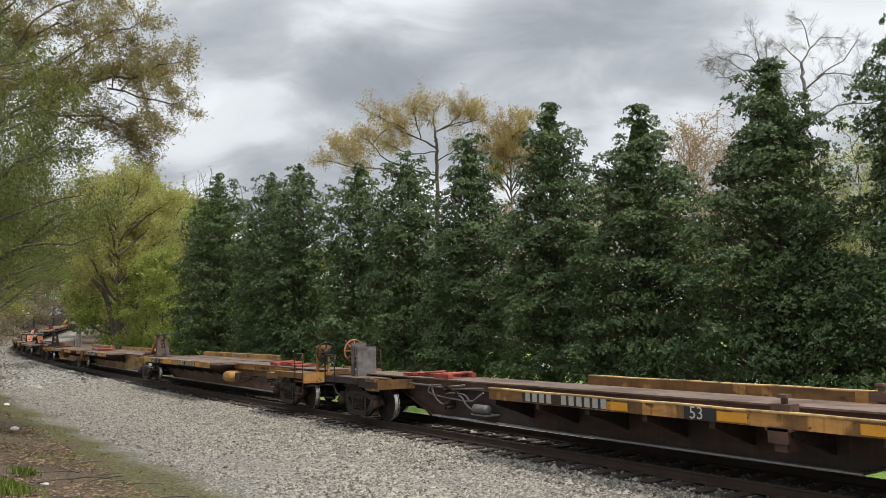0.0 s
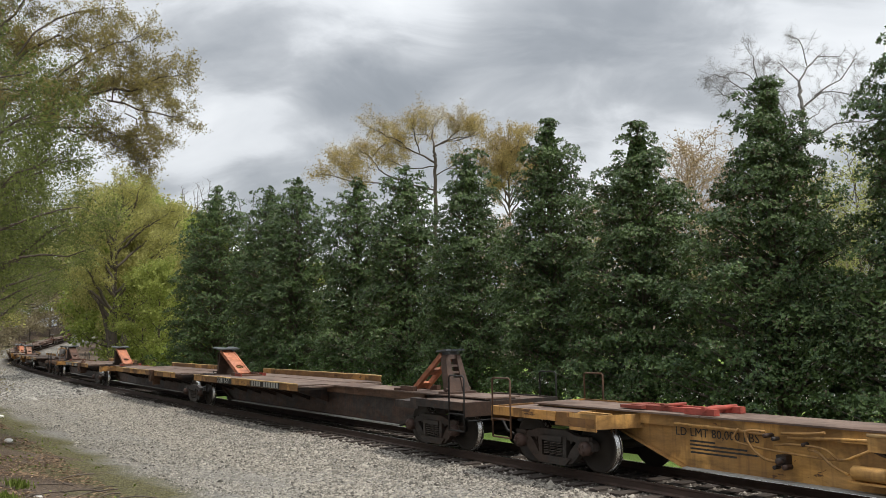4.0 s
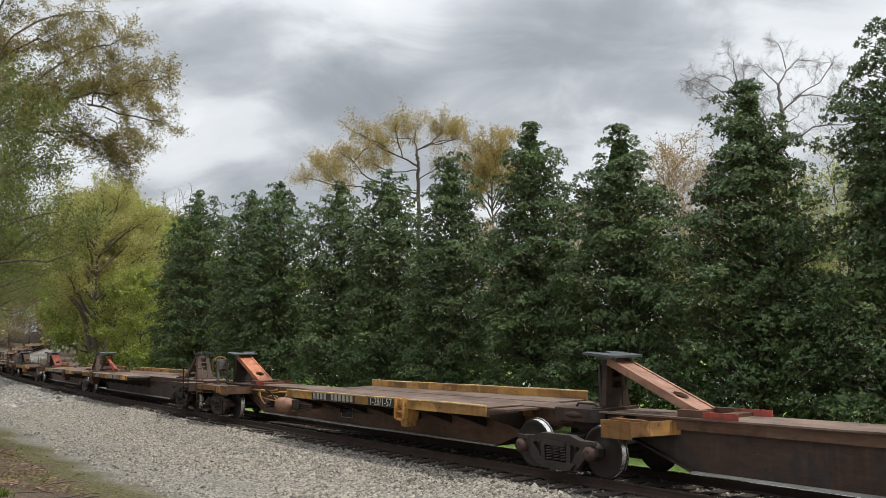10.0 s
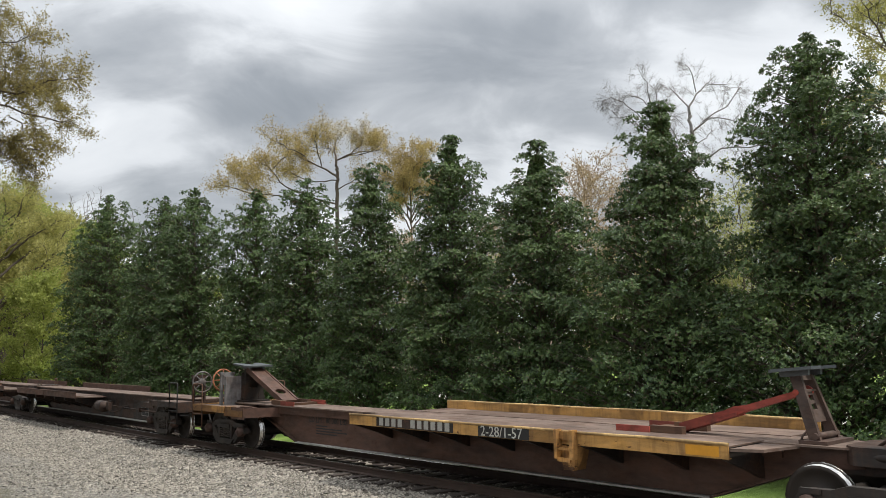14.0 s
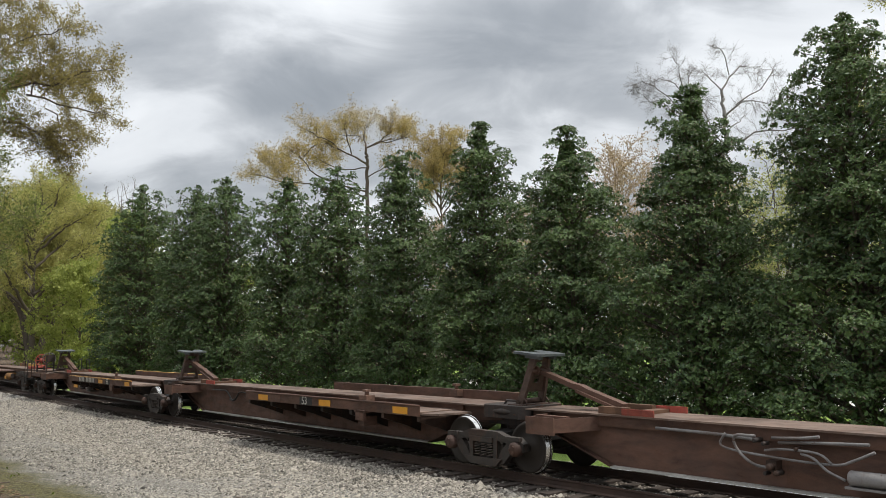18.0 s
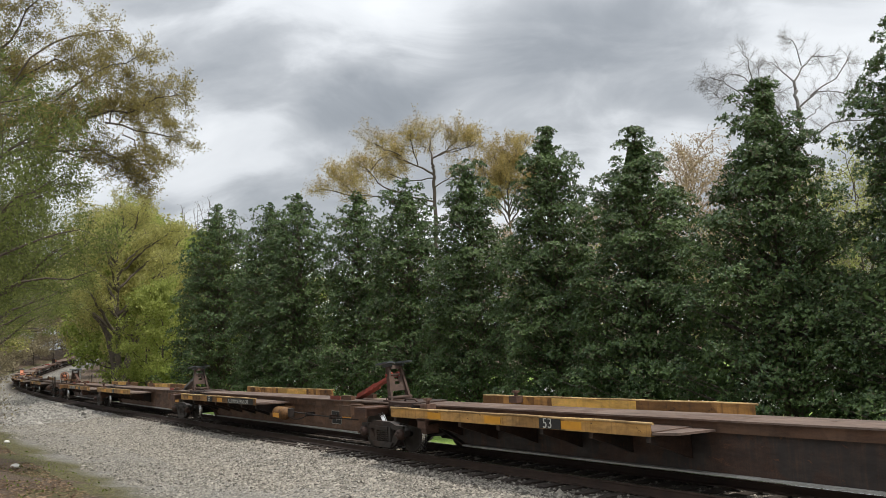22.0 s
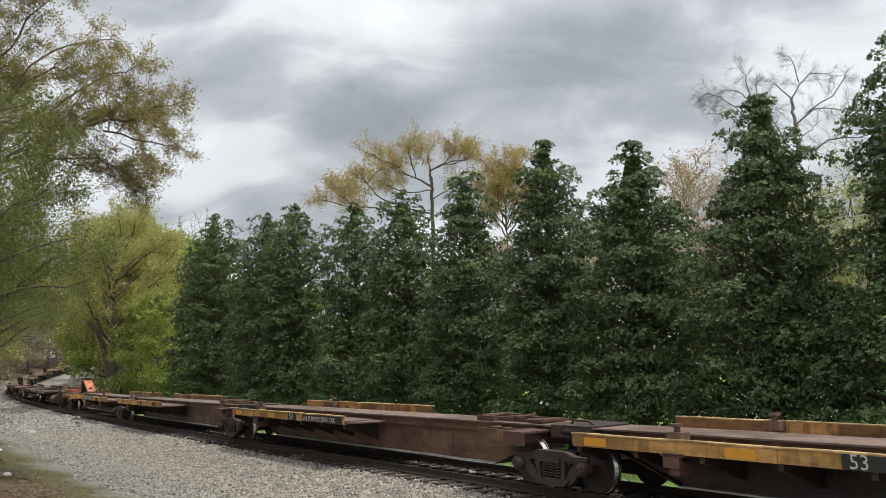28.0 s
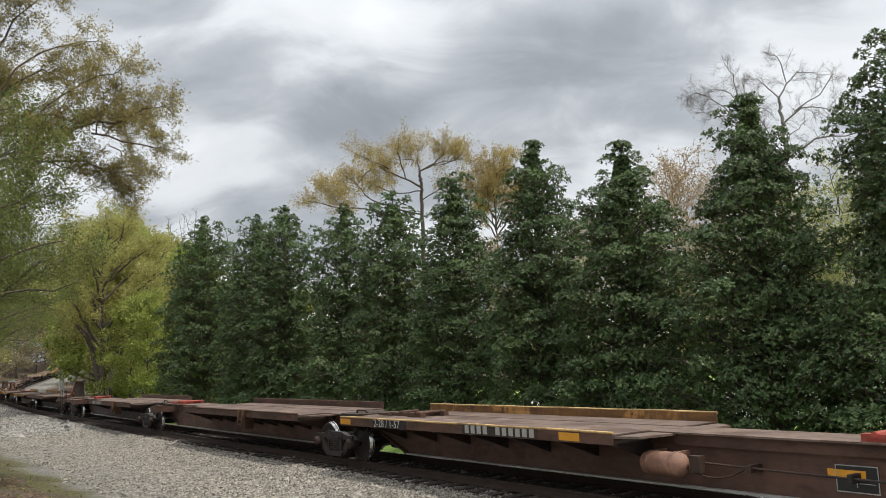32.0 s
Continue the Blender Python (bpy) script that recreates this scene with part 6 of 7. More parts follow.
def woods():
    def course(base, *pts):
        """World points, given as bearing, distance and height, seen from a tree's base."""
        bx, by = on_ray(*base)
        bz = ground_height(bx, by)
        return [(on_ray(az, d)[0] - bx, on_ray(az, d)[1] - by, z - bz) for az, d, z in pts]

    def limbs_at(base, dist, spread, *lines):
        """Limbs as bearings and heights, at depths that fan out round the trunk."""
        out = []
        for i, (r0, r1, leafy_stem, pts) in enumerate(lines):
            off = spread * math.sin(i * 2.4) * (i > 0)
            out.append((course(base, *[(az, dist + off * k / (len(pts) - 1), z) for k, (az, z) in enumerate(pts)]), r0, r1, leafy_stem))
        return out

    base = (-1.4, 62)
    stems = limbs_at(
        base, 62, 2.6, (0.2, 0.09, False, ((-1.5, -0.8), (-1.45, 8), (-1.4, 14.7), (-1.46, 16.7))),
        (0.09, 0.02, True, ((-1.4, 15.5), (-2.45, 16.25), (-3.6, 17.0), (-4.6, 17.8))), (0.05, 0.02, True, ((-3.6, 17.0), (-4.6, 17.2), (-5.9, 17.5))),
        (0.08, 0.02, True, ((-1.46, 16.7), (-1.52, 17.9), (-1.4, 18.9))), (0.07, 0.02, True, ((-1.46, 16.7), (-0.3, 17.2), (1.6, 17.5))),
        (0.05, 0.02, True, ((-0.9, 17.0), (0.1, 17.6), (0.4, 18.0))), (0.05, 0.02, True, ((-1.4, 15.2), (-2.7, 15.2), (-4.2, 15.9), (-4.6, 16.2))),
        (0.05, 0.02, True, ((-2.45, 16.25), (-2.8, 17.3), (-2.8, 18.1))), (0.07, 0.02, True, ((-1.4, 13.4), (-4.6, 14.5), (-5.7, 16.0), (-6.5, 16.5))),
        (0.05, 0.02, True, ((-5.7, 16.0), (-5.0, 17.0), (-4.2, 17.8))), (0.06, 0.02, True, ((-1.4, 12.9), (-5.0, 13.7), (-6.9, 14.0), (-8.2, 15.2))),
        (0.05, 0.02, True, ((-6.9, 14.0), (-7.5, 15.3), (-7.5, 15.9))), (0.05, 0.02, True, ((-6.9, 14.0), (-8.4, 14.3), (-9.2, 14.4))),
        (0.05, 0.02, True, ((-1.35, 14.5), (-0.5, 15.0), (0.9, 15.8))), (0.05, 0.02, True, ((-2.0, 17.2), (-1.9, 17.9), (-3.4, 18.3))), (0.04, 0.02, True, ((-0.9, 16.9), (0.6, 17.0), (1.5, 17.2))))
    x, y = on_ray(*base)
    plant("oak_tree", "tall oak with an umbrella of sparse golden leaves", strand_tree(11, stems, OAK_LEAF, BARK, 2.0, 0.75, 0.24, 0.4, 24, 0.115, 0.18, lift=0.6, thin=0.018, twigs=9), x, y)
    x, y = on_ray(3.7, 63)
    plant("oak_tree", "smaller oak with rounded clumps of golden spring leaves", strand_tree(12, dome_stems(5, 18.6, 2.3, 14.4, 18, 12.5, 0.14, flat=0.8), OAK_LEAF, BARK, 1.2, 0.6, 0.32, 0.3, 22, 0.13, 0.16, thin=0.018, twigs=8), x, y)
    base = (22.6, 47)
    stems = limbs_at(
        base, 47, 2.2, (0.15, 0.07, False, ((22.3, -0.8), (22.4, 9.0), (22.78, 12.9), (22.78, 14.4), (22.73, 15.6))),
        (0.0527, 0.015, True, ((22.73, 15.6), (23.25, 16.4), (24.0, 17.0), (25.2, 17.1))), (0.031, 0.012, True, ((23.25, 16.4), (22.9, 17.4), (22.3, 17.4))),
        (0.0434, 0.012, True, ((22.73, 15.6), (22.1, 16.3), (21.7, 17.0), (21.55, 17.4))), (0.0558, 0.015, True, ((22.76, 14.1), (23.55, 14.7), (24.7, 14.8), (25.7, 14.4))),
        (0.0372, 0.012, True, ((23.55, 14.7), (25.0, 15.35), (26.0, 16.1), (25.85, 15.9))), (0.062, 0.02, True, ((22.7, 12.3), (23.3, 12.75), (24.9, 13.35), (26.5, 13.4), (28.3, 13.8))),
        (0.031, 0.012, True, ((25.2, 13.4), (26.2, 14.3), (27.2, 15.0))), (0.031, 0.012, True, ((22.9, 13.2), (23.7, 13.9), (24.2, 14.3))), (0.0496, 0.012, True, ((22.5, 11.8), (21.2, 14.3), (20.3, 15.9), (19.1, 16.75), (18.1, 16.6))),
        (0.031, 0.012, True, ((20.3, 15.9), (20.0, 16.9), (19.7, 17.1))), (0.031, 0.012, True, ((21.0, 14.3), (21.4, 15.5), (22.1, 15.4))), (0.0434, 0.012, True, ((22.6, 12.0), (21.3, 13.4), (19.0, 15.6), (17.7, 16.2), (17.0, 15.9))),
        (0.0372, 0.012, True, ((22.5, 11.6), (21.3, 13.1), (19.0, 15.1), (18.1, 15.3), (17.3, 15.8))), (0.0372, 0.012, True, ((22.6, 12.4), (21.8, 13.6), (20.6, 15.6), (20.7, 17.0), (20.6, 17.2))),
        (0.0372, 0.012, True, ((22.75, 12.6), (22.0, 13.3), (21.2, 14.9), (21.0, 15.4))))
    x, y = on_ray(*base)
    plant("bare_tree", "leafless pale tree with fine curving twigs", strand_tree(23, stems, None, PALEBARK, 1.0, 0.42, 0.19, 0.2, 0, lift=0.12, thin=0.0115, twigs=9), x, y)
    far_bare = crown_tree(24, 18.5, 3.6, 9.0, None, BARK, 7, 4, 3, 0, flat=0.0, thick=0.009)
    for az, d, h in ((-16.7, 96, 1.13), (-18.1, 100, 1.12), (-17.3, 108, 1.22), (-15.6, 98, 1.08), (-14.2, 92, 1.0), (-13, 98, 1.02)):
        x, y = on_ray(az, d)
        plant("bare_tree", "slim leafless tree behind the hedge", far_bare, x, y, (1, 1, h), az * 31)
    tan = strand_tree(31, dome_stems(7, 12.8, 3.0, 5.0, 26, 2.4, 0.12, flat=0.2), TAN_LEAF, bark("tan_bark", (0.40, 0.30, 0.20)), 1.8, 0.8, 0.5, 0.25, 10, 0.10, 0.09, lift=0.8, thin=0.026, twigs=8)
    for az, d, k, h in ((15.7, 44, 1.3, 1.0), (18.2, 46, 0.8, 0.8), (21.6, 44, 0.75, 0.9), (9.8, 47, 0.8, 0.84), (3.0, 46, 0.8, 0.75)):
        x, y = on_ray(az, d)
        plant("budding_tree", "tan twiggy tree just coming into bud", tan, x, y, (k, k, h), az * 9)
    lime = strand_tree(33, dome_stems(9, 9.8, 4.0, 3.0, 20, 2.2, 0.13), LIME_LEAF, BARK, 1.7, 0.6, 0.5, 0.15, 16, 0.13, 0.14, thin=0.02, twigs=7)
    for az, d, k in ((25.6, 43, 1.12), (30, 46, 1.1), (17.0, 52, 0.95), (7.5, 58, 1.0), (-4, 60, 1.05)):
        x, y = on_ray(az, d)
        plant("spring_tree", "light green spring tree behind the hedge", lime, x, y, (k, k, k), az * 5)
    tall = strand_tree(35, dome_stems(15, 22.5, 4.8, 9.0, 20, 8.0, 0.25), OLIVE_LEAF, BARK, 2.0, 0.8, 0.55, 0.15, 20, 0.16, 0.16, thin=0.03, twigs=8)
    x, y = on_ray(35.9, 46)
    plant("spring_oak", "tall yellow-green spring oak behind the hedge", tall, x, y)
    # the near side of the line
    base = (-36.0, 22.5)
    stems = limbs_at(
        base, 22.5, 1.6, (0.34, 0.2, False, ((-36.0, -0.9), (-35.8, 3.0), (-34.0, 6.0), (-31.0, 7.2))), (0.34, 0.08, False, ((-36.0, -0.9), (-35.6, 4.0), (-34.6, 8.5), (-33.0, 13.0))),
        (0.055, 0.008, True, ((-33.5, 6.3), (-30.9, 7.2), (-27.3, 7.8), (-25.1, 8.3), (-23.1, 8.6), (-21.4, 8.65), (-19.6, 8.9), (-18.2, 9.0))), (0.0275, 0.008, True, ((-23.1, 8.6), (-21.0, 8.6), (-19.2, 8.5), (-18.0, 8.55))),
        (0.044, 0.008, True, ((-33.5, 6.4), (-30.9, 7.4), (-27.3, 7.8), (-25.4, 7.8), (-22.9, 7.75), (-21.5, 7.35), (-20.4, 7.05))), (0.022, 0.008, True, ((-22.9, 7.75), (-21.2, 7.55), (-19.8, 7.35))),
        (0.044, 0.008, True, ((-34.0, 6.8), (-31.0, 7.7), (-28.0, 8.8), (-25.8, 9.2), (-23.5, 9.1), (-21.9, 9.4), (-20.2, 9.55))), (0.0275, 0.008, True, ((-25.8, 9.2), (-23.6, 9.7), (-21.6, 9.95), (-20.6, 10.0))),
        (0.044, 0.008, True, ((-34.2, 7.4), (-31.0, 8.4), (-28.4, 9.5), (-26.5, 10.15), (-24.5, 10.1), (-23.2, 10.3))), (0.0275, 0.008, True, ((-28.4, 9.5), (-26.2, 10.6), (-24.0, 11.1), (-22.6, 11.3))),
        (0.044, 0.008, True, ((-34.4, 8.0), (-31.1, 9.1), (-28.7, 10.2), (-27.5, 11.1), (-25.2, 11.8))), (0.0193, 0.008, True, ((-22.25, 8.6), (-21.4, 9.15), (-20.2, 9.25), (-18.9, 9.3))), (0.0193, 0.008, True, ((-22.8, 8.6), (-22.3, 9.1), (-22.0, 9.5))),
        (0.022, 0.008, True, ((-25.4, 7.8), (-24.4, 7.6), (-23.1, 7.4), (-21.6, 7.1))), (0.0165, 0.008, True, ((-22.0, 8.3), (-20.5, 8.05), (-19.4, 8.0))), (0.0193, 0.008, True, ((-25.1, 8.3), (-24.8, 8.9), (-24.1, 9.4))),
        (0.0193, 0.008, True, ((-27.3, 7.8), (-27.0, 8.5), (-26.4, 9.0))), (0.033, 0.008, True, ((-34.6, 8.8), (-31.5, 10.4), (-29.5, 12.0), (-27.0, 13.0))), (0.0275, 0.008, True, ((-33.8, 7.2), (-31.0, 8.2), (-29.0, 8.4), (-26.9, 8.3))),
        (0.025, 0.008, True, ((-34.4, 8.2), (-31.0, 9.9), (-29.0, 10.4), (-27.2, 10.3))), (0.025, 0.008, True, ((-34.2, 9.0), (-31.0, 11.0), (-28.5, 11.6), (-26.3, 12.3))), (0.025, 0.008, True, ((-34.0, 7.6), (-31.2, 9.0), (-29.6, 9.6), (-28.2, 10.0))))
    x, y = on_ray(*base)
    plant("spring_oak", "large oak with bronze-green young leaves", strand_tree(57, stems, BRONZE_LEAF, BARK, 0.8, 0.36, 0.135, 0.3, 19, 0.056, 0.055, lift=0.15, droop=0.08, thin=0.007, twigs=11), x, y)
    fresh = strand_tree(61, dome_stems(21, 10.8, 4.2, 4.4, 22, 4.0, 0.15, flat=0.6), WOOD_LEAF, BARK, 1.6, 0.6, 0.45, 0.12, 30, 0.078, 0.12, droop=0.05, thin=0.009, twigs=8)
    for az, d, k, t in ((-35.6, 18.6, 0.86, 250), (-33.6, 22, 0.9, 20), (-31.8, 27, 1.0, 200), (-33.4, 33, 0.95, 310), (-31.0, 37, 1.05, 120), (-31.2, 48, 1.1, 240), (-29.6, 60, 1.2, 60), (-30.2, 78, 1.3, 33)):
        x, y = on_ray(az, d)
        plant("spring_tree", "fresh green tree leaning over the gravel", fresh, x, y, (k, k, k), t, "woods by the track")
    forked = dome_stems(27, 17.0, 6.2, 7.4, 24, 6.0, 0.34, flat=0.4)
    forked += [([(0, 0, 0.5), (-0.9, 0.4, 4.5), (-2.2, 0.6, 9.0), (-3.6, 0.4, 13.0)], 0.28, 0.05, True), ([(0.2, 0, 0.5), (1.4, -0.3, 5.0), (3.4, -0.2, 9.0), (5.2, 0, 13.0)], 0.26, 0.05, True), ([(0.1, 0, 0.8), (2.2, 0.6, 6.5), (4.8, 0.5, 9.6)], 0.18, 0.05, True)]
    wide = strand_tree(63, forked, OLIVE_LEAF, BARK, 2.0, 0.8, 0.55, 0.36, 22, 0.19, 0.2, thin=0.025, twigs=9)
    for az, d, k, t in ((-22.3, 76, 1.0, 0), (-20.4, 92, 1.05, 140)):
        x, y = on_ray(az, d)
        plant("spring_tree", "forked dark-trunked tree with yellow-green young leaves", wide, x, y, (k, k, k), t, "woods by the track")
    scrub = crown_tree(71, 3.4, 2.0, 0.3, SCRUB_LEAF, BARK, 14, 6, 4, 3, 0.07, 0.2, thick=0.01)
    for i, (az, d, s) in enumerate(((-31.6, 33, 1.2), (-31.2, 39, 1.5), (-31.6, 46, 1.8), (-31.0, 58, 2.0), (-32.5, 28, 1.0))):
        x, y = on_ray(az, d)
        plant("scrub_bush", "brown twiggy scrub at the gravel's edge", scrub, x, y, (s, s, s), i * 50, "scrub by the track", category="bush")
    # beyond the line and round the bend
    deep = [crown_tree(81 + k, 15, 5.6, low, leaf, BARK, 18, 8, 1, 18, 0.35, 0.5, thick=0.011) for k, (leaf, low) in enumerate(((GREEN_LEAF, 3.5), (OLIVE_LEAF, 4.5), (BRIGHT_LEAF, 2.0)))]
    labels = ("fresh green spring tree in the woods", "bronze-green spring tree in the woods", "bright yellow-green spring tree by the track")
    for i, (az, d, k, s, h) in enumerate((
            (-19.6, 66, 2, 0.5, 0.6), (-20.6, 70, 2, 0.5, 0.58), (-20.6, 84, 1, 0.85, 0.95), (-22.6, 96, 1, 1.0, 1.2), (-22.6, 88, 0, 0.95, 1.1), (-16.8, 82, 0, 0.8, 0.95),
            (-22.2, 112, 1, 1.0, 1.2), (-21.5, 106, 0, 1.2, 1.4), (-18.6, 112, 2, 1.2, 1.35), (-21.2, 130, 1, 1.3, 1.3), (-31.2, 130, 1, 1.4, 1.4),
            (-20.2, 138, 1, 1.4, 1.6), (-27, 268, 1, 2.0, 1.8), (-30.6, 185, 0, 1.6, 1.5), (-22.0, 175, 0, 1.6, 1.6), (-32, 150, 1, 1.6, 1.5), (-31.5, 105, 1, 1.3, 1.2), (-30, 235, 1, 2.0, 1.8),
            (-25, 275, 1, 2.0, 1.8), (-22.6, 255, 0, 2.0, 1.8), (-33, 210, 0, 2.0, 1.8), (-20.5, 220, 1, 2.0, 1.8), (-17, 150, 0, 1.5, 1.3), (-14, 160, 1, 1.5, 1.2), (-10, 160, 0, 1.5, 1.1))):
        x, y = on_ray(az, d)
        plant("spring_tree", labels[k], deep[k], x, y, (s, s, h), i * 61, "woods by the track")
    brown = crown_tree(86, 13, 5.6, 1.0, SCRUB_LEAF, BARK, 18, 8, 1, 14, 0.33, 0.55, thick=0.009)
    for i, (az, d, k) in enumerate(((-31.4, 160, 1.3), (-30.3, 176, 1.3), (-29.2, 196, 1.35), (-28.2, 214, 1.4), (-27.1, 232, 1.4), (-26.0, 246, 1.5), (-24.6, 256, 1.5), (-23.0, 200, 1.3), (-31.8, 118, 1.1), (-32.5, 90, 1.0))):
        x, y = on_ray(az, d)
        plant("thicket_tree", "grey-brown budding tree in the distant woods", brown, x, y, (k, k, k), i * 47, "woods by the track")
    white = crown_tree(91, 15, 3.0, 8.0, BRIGHT_LEAF, WHITEBARK, 8, 4, 3, 6, 0.25, 0.5, thick=0.022)
    x, y = on_ray(-24.6, 116)
    plant("sycamore_tree", "sycamore with a white mottled trunk", white, x, y, (1, 1, 1), 0)
    under = crown_tree(95, 3.2, 2.4, 0.1, GREEN_LEAF, BARK, 14, 6, 4, 14, 0.2, 0.35, thick=0.01)
    for i, (az, d, s) in enumerate(((-17.2, 64, 1.1), (-18.6, 64, 0.8), (-21.4, 100, 1.4))):
        x, y = on_ray(az, d)
        plant("undergrowth_bush", "low green undergrowth beside the track", under, x, y, (s, s, s), i * 50, "undergrowth", category="bush")


woods()


# ---- sleepers and gravel ----
def tie_mesh(k):
    rng = random.Random(k)
    bm = bmesh.new()
    box(bm, -0.11, 0.11, -1.3, 1.3, -0.34, -0.172)
    for v in bm.verts:
        v.co += Vector((rng.uniform(-0.012, 0.012), rng.uniform(-0.04, 0.04), rng.uniform(-0.008, 0.004)))
    bevel(bm, 0.012)
    return finish("tie", bm, TIE)


def build_house():
    """A pale house behind the hedge, of which little shows."""
    x, y = on_ray(25.0, 47)
    z = ground_height(x, y)
    root = thing("house", "white house with a grey roof behind the hedge", "house", at=pose(x, y, z, 0, 0, -25))
    white = plain("white_siding", (0.72, 0.71, 0.68), 0.7, 0, 0.08, 4)
    roof = plain("grey_shingle", (0.16, 0.155, 0.15), 0.9, 0, 0.3, 14)
    glass = plain("dark_glass", (0.03, 0.035, 0.04), 0.1, 0, 0.2, 2, 0.0)
    bm = bmesh.new()
    prism(bm, [(-6, 0), (-6, 5.0), (0, 7.2), (6, 5.0), (6, 0)], 0.0, 8.0)
    bmesh.ops.recalc_face_normals(bm, faces=bm.faces)
    part("wall", finish("wall", bm, white), root)
    for k in (-1, 1):
        bm = bmesh.new()
        prism(bm, [(6.6 * k, 4.86), (6.6 * k, 5.0), (0, 7.42), (0, 7.25)], -0.4, 8.4)
        bmesh.ops.recalc_face_normals(bm, faces=bm.faces)
        part("roof", finish("roof", bm, roof), root)
    for a in (-4, -1, 2, 4.4):
        for b in (0.9, 3.4):
            w = part("window", made("house_window", lambda: shape("window", white, (-0.56, -0.46, -0.05, 0.02, 0, 1.3), (0.46, 0.56, -0.05, 0.02, 0, 1.3), (-0.46, 0.46, -0.05, 0.02, 1.2, 1.3), (-0.46, 0.46, -0.05, 0.02, 0, 0.1))), root, pose(a, 0, b))
            part("pane", made("house_pane", lambda: shape("pane", glass, (-0.46, 0.46, -0.03, -0.01, 0.1, 1.2))), w)


build_house()


def build_road():
    """A pale concrete drive behind the hedge."""
    verts, faces = [], []
    for i in range(46):
        s = -40 + i * 3.0
        for lat in (17.5, 24.5):
            p = line(s, lat)
            verts.append((p.x, p.y, ground_height(p.x, p.y) + 0.12))
            verts.append((p.x, p.y, ground_height(p.x, p.y) - 0.2))
    for i in range(45):
        k = i * 4
        faces += [(k, k + 4, k + 6, k + 2), (k + 1, k + 5, k + 4, k), (k + 2, k + 6, k + 7, k + 3)]
    me = bpy.data.meshes.new("road")
    me.from_pydata(verts, [], faces)
    me.materials.append(plain("pale_concrete", (0.55, 0.54, 0.5), 0.85, 0, 0.15, 3))
    me.update()
    thing("road", "pale concrete drive behind the hedge", "road", kind="structure", me=me)


build_road()


def build_ties():
    shapes = [tie_mesh(k) for k in range(5)]
    rng = random.Random(4)
    s, far = -14.0, bmesh.new()
    i = 0
    while s < 250:
        h = np.interp(s, AT, BEND)
        m = Matrix.Translation(line(s)) @ Matrix.Rotation(h + radians(rng.uniform(-1.2, 1.2)), 4, "Z") @ pose(0, 0, 0, 0, 0, 90)
        if s < 60:
            part("tie", shapes[i % 5], track, m)
        else:
            box(far, -0.11, 0.11, -1.3, 1.3, -0.34, -0.172, m)
        s += 0.55 + rng.uniform(-0.03, 0.03)
        i += 1
    tagged(part("far_ties", finish("far_ties", far, TIE), track), kind="stuff")


build_ties()


def scatter(name, count, s0, s1, lat0, lat1, size, material, label, seed, power=1.0):
    """Loose crushed stone, each an uneven eight-sided lump."""
    rng = np.random.default_rng(seed)
    s = s0 + (s1 - s0) * rng.random(count) ** power
    lat = rng.uniform(lat0, lat1, count)
    h = np.interp(s, AT, BEND)
    ragged = np.array([noise.noise(Vector((a * 0.33, b * 0.9, 2.0))) + 0.5 * noise.noise(Vector((a * 1.3, b * 2.1, 5.0))) for a, b in zip(s, lat)])
    lat = np.where(lat < -6.6 + 0.9 * ragged, -6.6 + 0.9 * ragged + 1.8 * rng.random(count), lat)
    base = np.stack([np.interp(s, AT, LX) + lat * np.cos(h), np.interp(s, AT, LY) + lat * np.sin(h), profile(lat) + rng.uniform(-0.012, 0.012, count)], 1)
    size = size * rng.lognormal(0, 0.38, count)
    turn = rng.uniform(0, 6.28, count)[:, None] + np.arange(5)[None] * 1.2566 + rng.uniform(-0.35, 0.35, (count, 5))
    rad = size[:, None] * rng.uniform(0.75, 1.3, (count, 5))
    v = np.empty((count, 6, 3))
    v[:, :5, 0], v[:, :5, 1] = np.cos(turn) * rad, np.sin(turn) * rad
    v[:, :5, 2] = rng.uniform(-0.5, 0.35, (count, 5)) * size[:, None]
    v[:, 5, :2] = rng.normal(size=(count, 2)) * 0.42 * size[:, None]
    v[:, 5, 2] = size * rng.uniform(0.5, 0.95, count)
    v += base[:, None]
    tri = np.array([(i, (i + 1) % 5, 5) for i in range(5)])
    faces = (np.arange(count)[:, None, None] * 6 + tri[None]).reshape(-1, 3).astype(np.int32)
    me = bpy.data.meshes.new(name)
    me.vertices.add(count * 6)
    me.vertices.foreach_set("co", v.astype(np.float32).ravel())
    me.loops.add(len(faces) * 3)
    me.loops.foreach_set("vertex_index", faces.ravel())
    me.polygons.add(len(faces))
    me.polygons.foreach_set("loop_start", np.arange(0, len(faces) * 3, 3, dtype=np.int32))
    me.materials.append(material)
    me.update(calc_edges=True)
    return thing(name, label, "gravel", kind="stuff", me=me)


scatter("ballast", 135000, -5, 42, -4.7, -1.42, 0.0215, STONE, "loose pale crushed stone beside the track", 5, 1.9)
scatter("lane_gravel", 40000, 0, 42, -8.0, -4.4, 0.02, stone_material("lane_stone", (0.036, 0.032, 0.026), (0.42, 0.385, 0.325)), "fine pale gravel of a worn vehicle lane", 7, 1.7)
scatter("far_ballast", 16000, 38, 95, -7.0, -1.35, 0.05, stone_material("far_stone", (0.05, 0.046, 0.04), (0.42, 0.395, 0.35)), "loose pale crushed stone further along the track", 15, 1.3)
BED_STONE = stone_material("bed_stone", (0.06, 0.047, 0.038), (0.40, 0.36, 0.31))
scatter("track_ballast", 30000, -8, 44, -2.1, 2.2, 0.026, BED_STONE, "dark crushed stone between the ties", 6, 1.4)


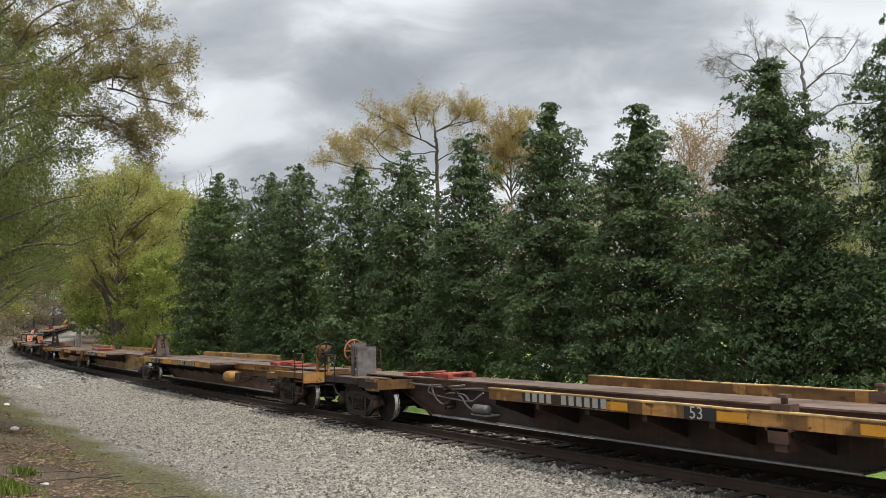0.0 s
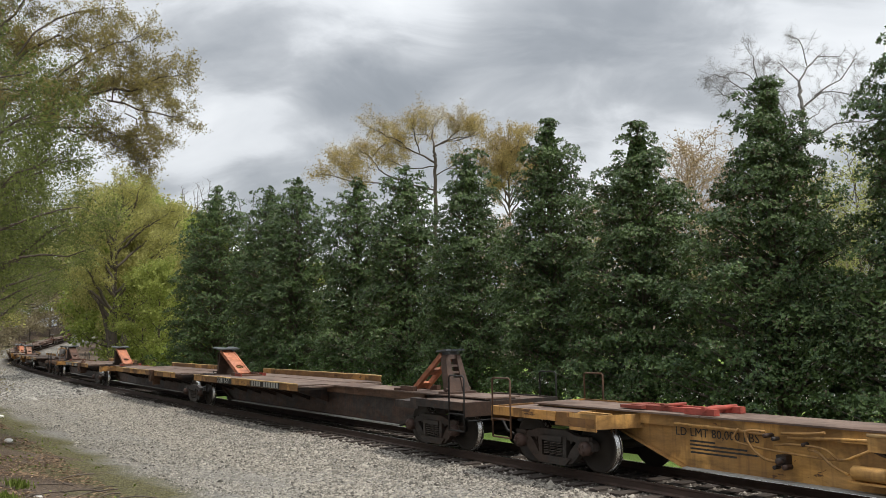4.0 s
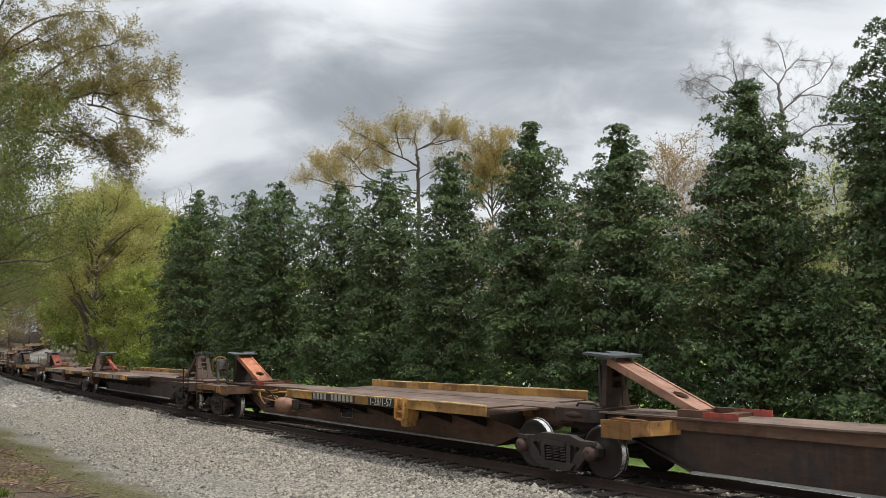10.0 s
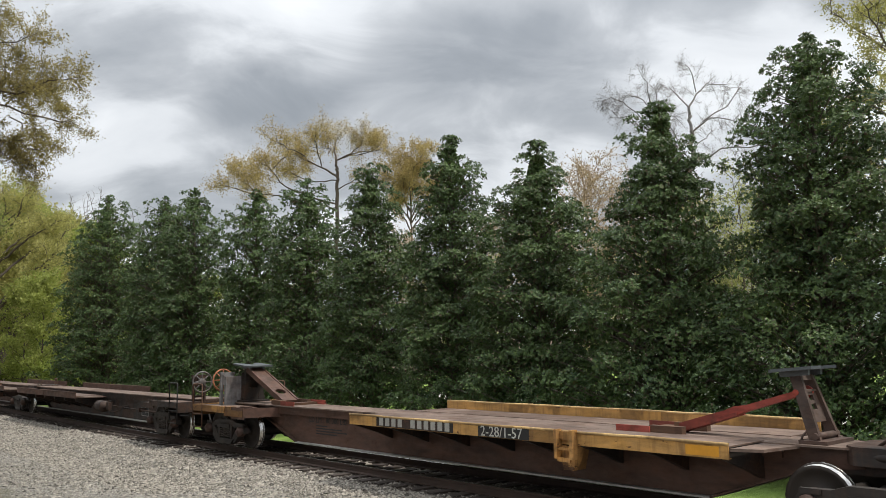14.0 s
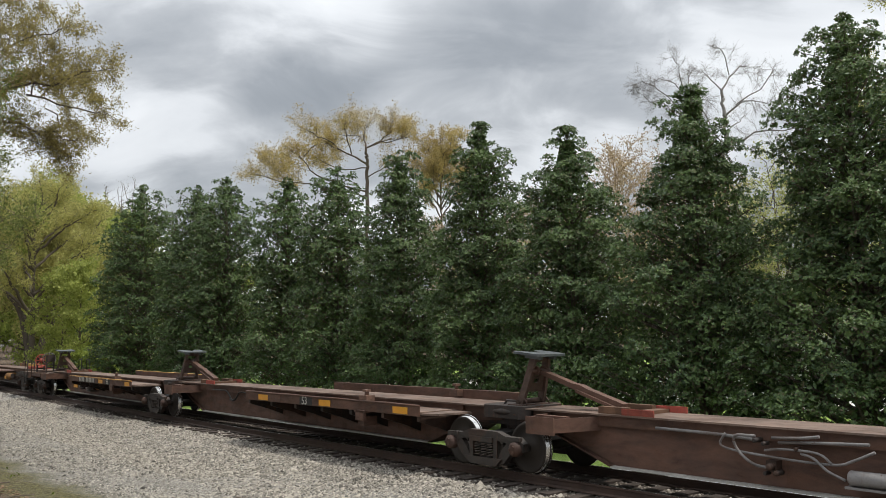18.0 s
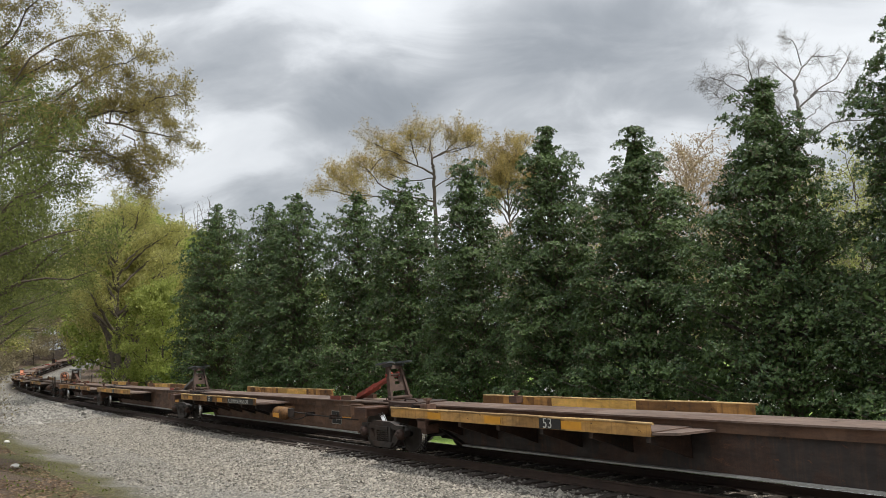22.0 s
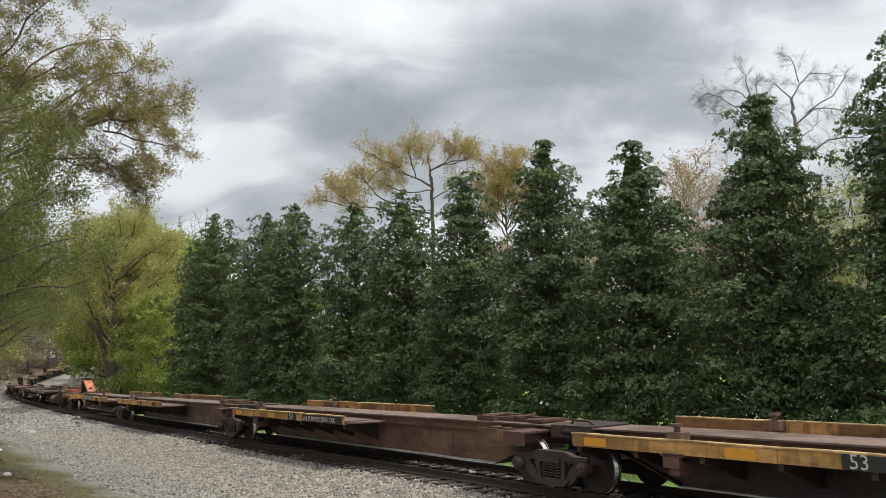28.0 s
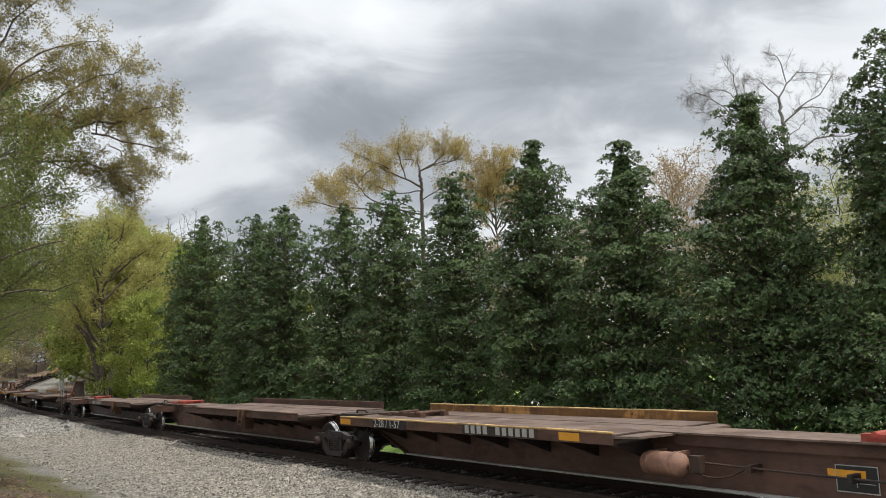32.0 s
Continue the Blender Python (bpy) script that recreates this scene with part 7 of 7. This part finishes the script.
def litter(name, count, places, size, material, label, category, seed, up=0.9, rise=0.01):
    rng = np.random.default_rng(seed)
    s = rng.uniform(places[0], places[1], count)
    lat = rng.uniform(places[2], places[3], count)
    h = np.interp(s, AT, BEND)
    x, y = np.interp(s, AT, LX) + lat * np.cos(h), np.interp(s, AT, LY) + lat * np.sin(h)
    keep = np.array([noise.noise(Vector((a * 0.5, b * 0.5, seed))) for a, b in zip(x, y)]) > -0.12
    x, y, lat = x[keep], y[keep], lat[keep]
    c = np.stack([x, y, profile(lat) + 0.03 + rise * rng.random(len(x))], 1)
    nn = unit_vectors(rng, len(c)) * (1 - up) + np.array([0, 0, up])
    nn /= np.linalg.norm(nn, axis=1, keepdims=True)
    thing(name, label, category, kind="stuff", me=leaf_mesh(name, c, nn, rng.uniform(0.6, 1.5, len(c)) * size, material, rng))


DEAD = leafy("dead_leaf", (0.07, 0.04, 0.022), (0.34, 0.235, 0.15), 0.8, 0.1)
BLADE = leafy("grass_blade", (0.08, 0.11, 0.018), (0.22, 0.27, 0.06), 0.6, 0.3)
litter("fallen_leaves", 24000, (1, 40, -13, -8.0), 0.085, DEAD, "dry brown leaves on the dirt", "leaves", 3)


def near_clutter():
    """A pale rock, dry sticks and a few weeds on the dirt."""
    rng = np.random.default_rng(14)
    for x, y, r in ((-11.68, 21.92, 0.12), (-6.4, 12.9, 0.07), (-17.0, 31.3, 0.11)):
        bm = bmesh.new()
        bmesh.ops.create_icosphere(bm, subdivisions=2, radius=r)
        for v in bm.verts:
            v.co *= 1 + 0.35 * noise.noise(v.co * 6)
            v.co.z *= 0.6
        thing("rock", "pale rock lying among dry leaves", "rock", "rocks on the dirt", me=finish("rock", bm, plain("pale_rock", (0.6, 0.58, 0.54), 0.85, 0, 0.3, 9)), at=pose(x, y, ground_height(x, y) + 0.3 * r))
    for i in range(9):
        x, y = -7.0 + rng.normal() * 0.9, 14.2 + rng.normal() * 1.3
        a, n = rng.uniform(0, 6.28), rng.uniform(0.3, 1.1)
        bm = bmesh.new()
        d = Vector((math.cos(a), math.sin(a), 0))
        e = Vector((-d.y, d.x, 0)) * rng.uniform(-0.2, 0.2)
        bent(bm, [d * -n / 2, e * 0.5 + Vector((0, 0, 0.05)), d * n / 2 + Vector((0, 0, 0.03))], 0.012, 5)
        if n > 0.8:
            bent(bm, [e * 0.4 + Vector((0, 0, 0.04)), e + d * 0.25 + Vector((0, 0, 0.08)), e * 2.5 + d * 0.4 + Vector((0, 0, 0.06))], 0.008, 5)
        thing("stick", "dry grey fallen stick", "stick", "fallen sticks", me=finish("stick", bm, BARK), at=pose(x, y, ground_height(x, y) + 0.035))
    n = 2600
    c = np.concatenate([rng.normal(size=(n, 2)) * 0.27 + np.array([-6.55, 11.35]), rng.normal(size=(160, 2)) * 0.09 + np.array([-7.0, 13.5])])
    c = np.array([(x, y, ground_height(x, y) + 0.07 + 0.05 * rng.random()) for x, y in c])
    up = unit_vectors(rng, len(c))
    up[:, 2] *= 0.3
    way = unit_vectors(rng, len(c)) * 0.4 + np.array([0, 0, 1.0])
    up -= way * (up * way).sum(1, keepdims=True) / (way * way).sum(1, keepdims=True)
    up /= np.linalg.norm(up, axis=1, keepdims=True)
    thing("weeds", "bright green weeds on the dirt", "weeds", kind="stuff", me=leaf_mesh("weeds", c, up, rng.uniform(0.08, 0.18, len(c)), BLADE, rng, long=6, along=way))


near_clutter()
litter("grass_tufts", 900, (1, 34, -10.5, -7.3), 0.06, BLADE, "thin grass along the gravel's edge", "grass", 8, up=0.1, rise=0.05)

# ---- what moves ----
SPEED, SLOWING = 15.753, -0.024


def travelled(t):
    return SPEED * t + SLOWING * ((t - 16) ** 2 - 256) / 2


def motions():
    times = [0.4 * i for i in range(81)]
    for root, wheels, rear, front in TRAIN:
        rows = []
        for t in times:
            d = travelled(t)
            a, b = line(rear - d), line(front - d)
            way = (b - a).normalized()
            rows.append((t, Matrix.Translation(a) @ way.to_track_quat("X", "Z").to_matrix().to_4x4()))
        walk(root, rows)
        for j, w in enumerate(wheels):
            s0 = rear if j < 2 else front
            t0 = max(0.0, min(32.0, (s0 - 15) / SPEED))
            t1 = max(0.0, min(32.0, (s0 + 5) / SPEED))
            if t1 - t0 < 0.05:
                continue
            m0, spin = w.matrix_basis.copy(), []
            f0, f1 = round(t0 * FPS), round(t1 * FPS)
            keys = sorted({0, *range(f0, f1 + 1), 960})
            turned = 0.0
            for f in keys:
                if f0 < f <= f1:
                    turned += math.degrees(SPEED / FPS / RW)
                spin.append((f / FPS, m0 @ pose(0, 0, 0, 0, turned % 360, 0)))
            walk(w, spin)


motions()
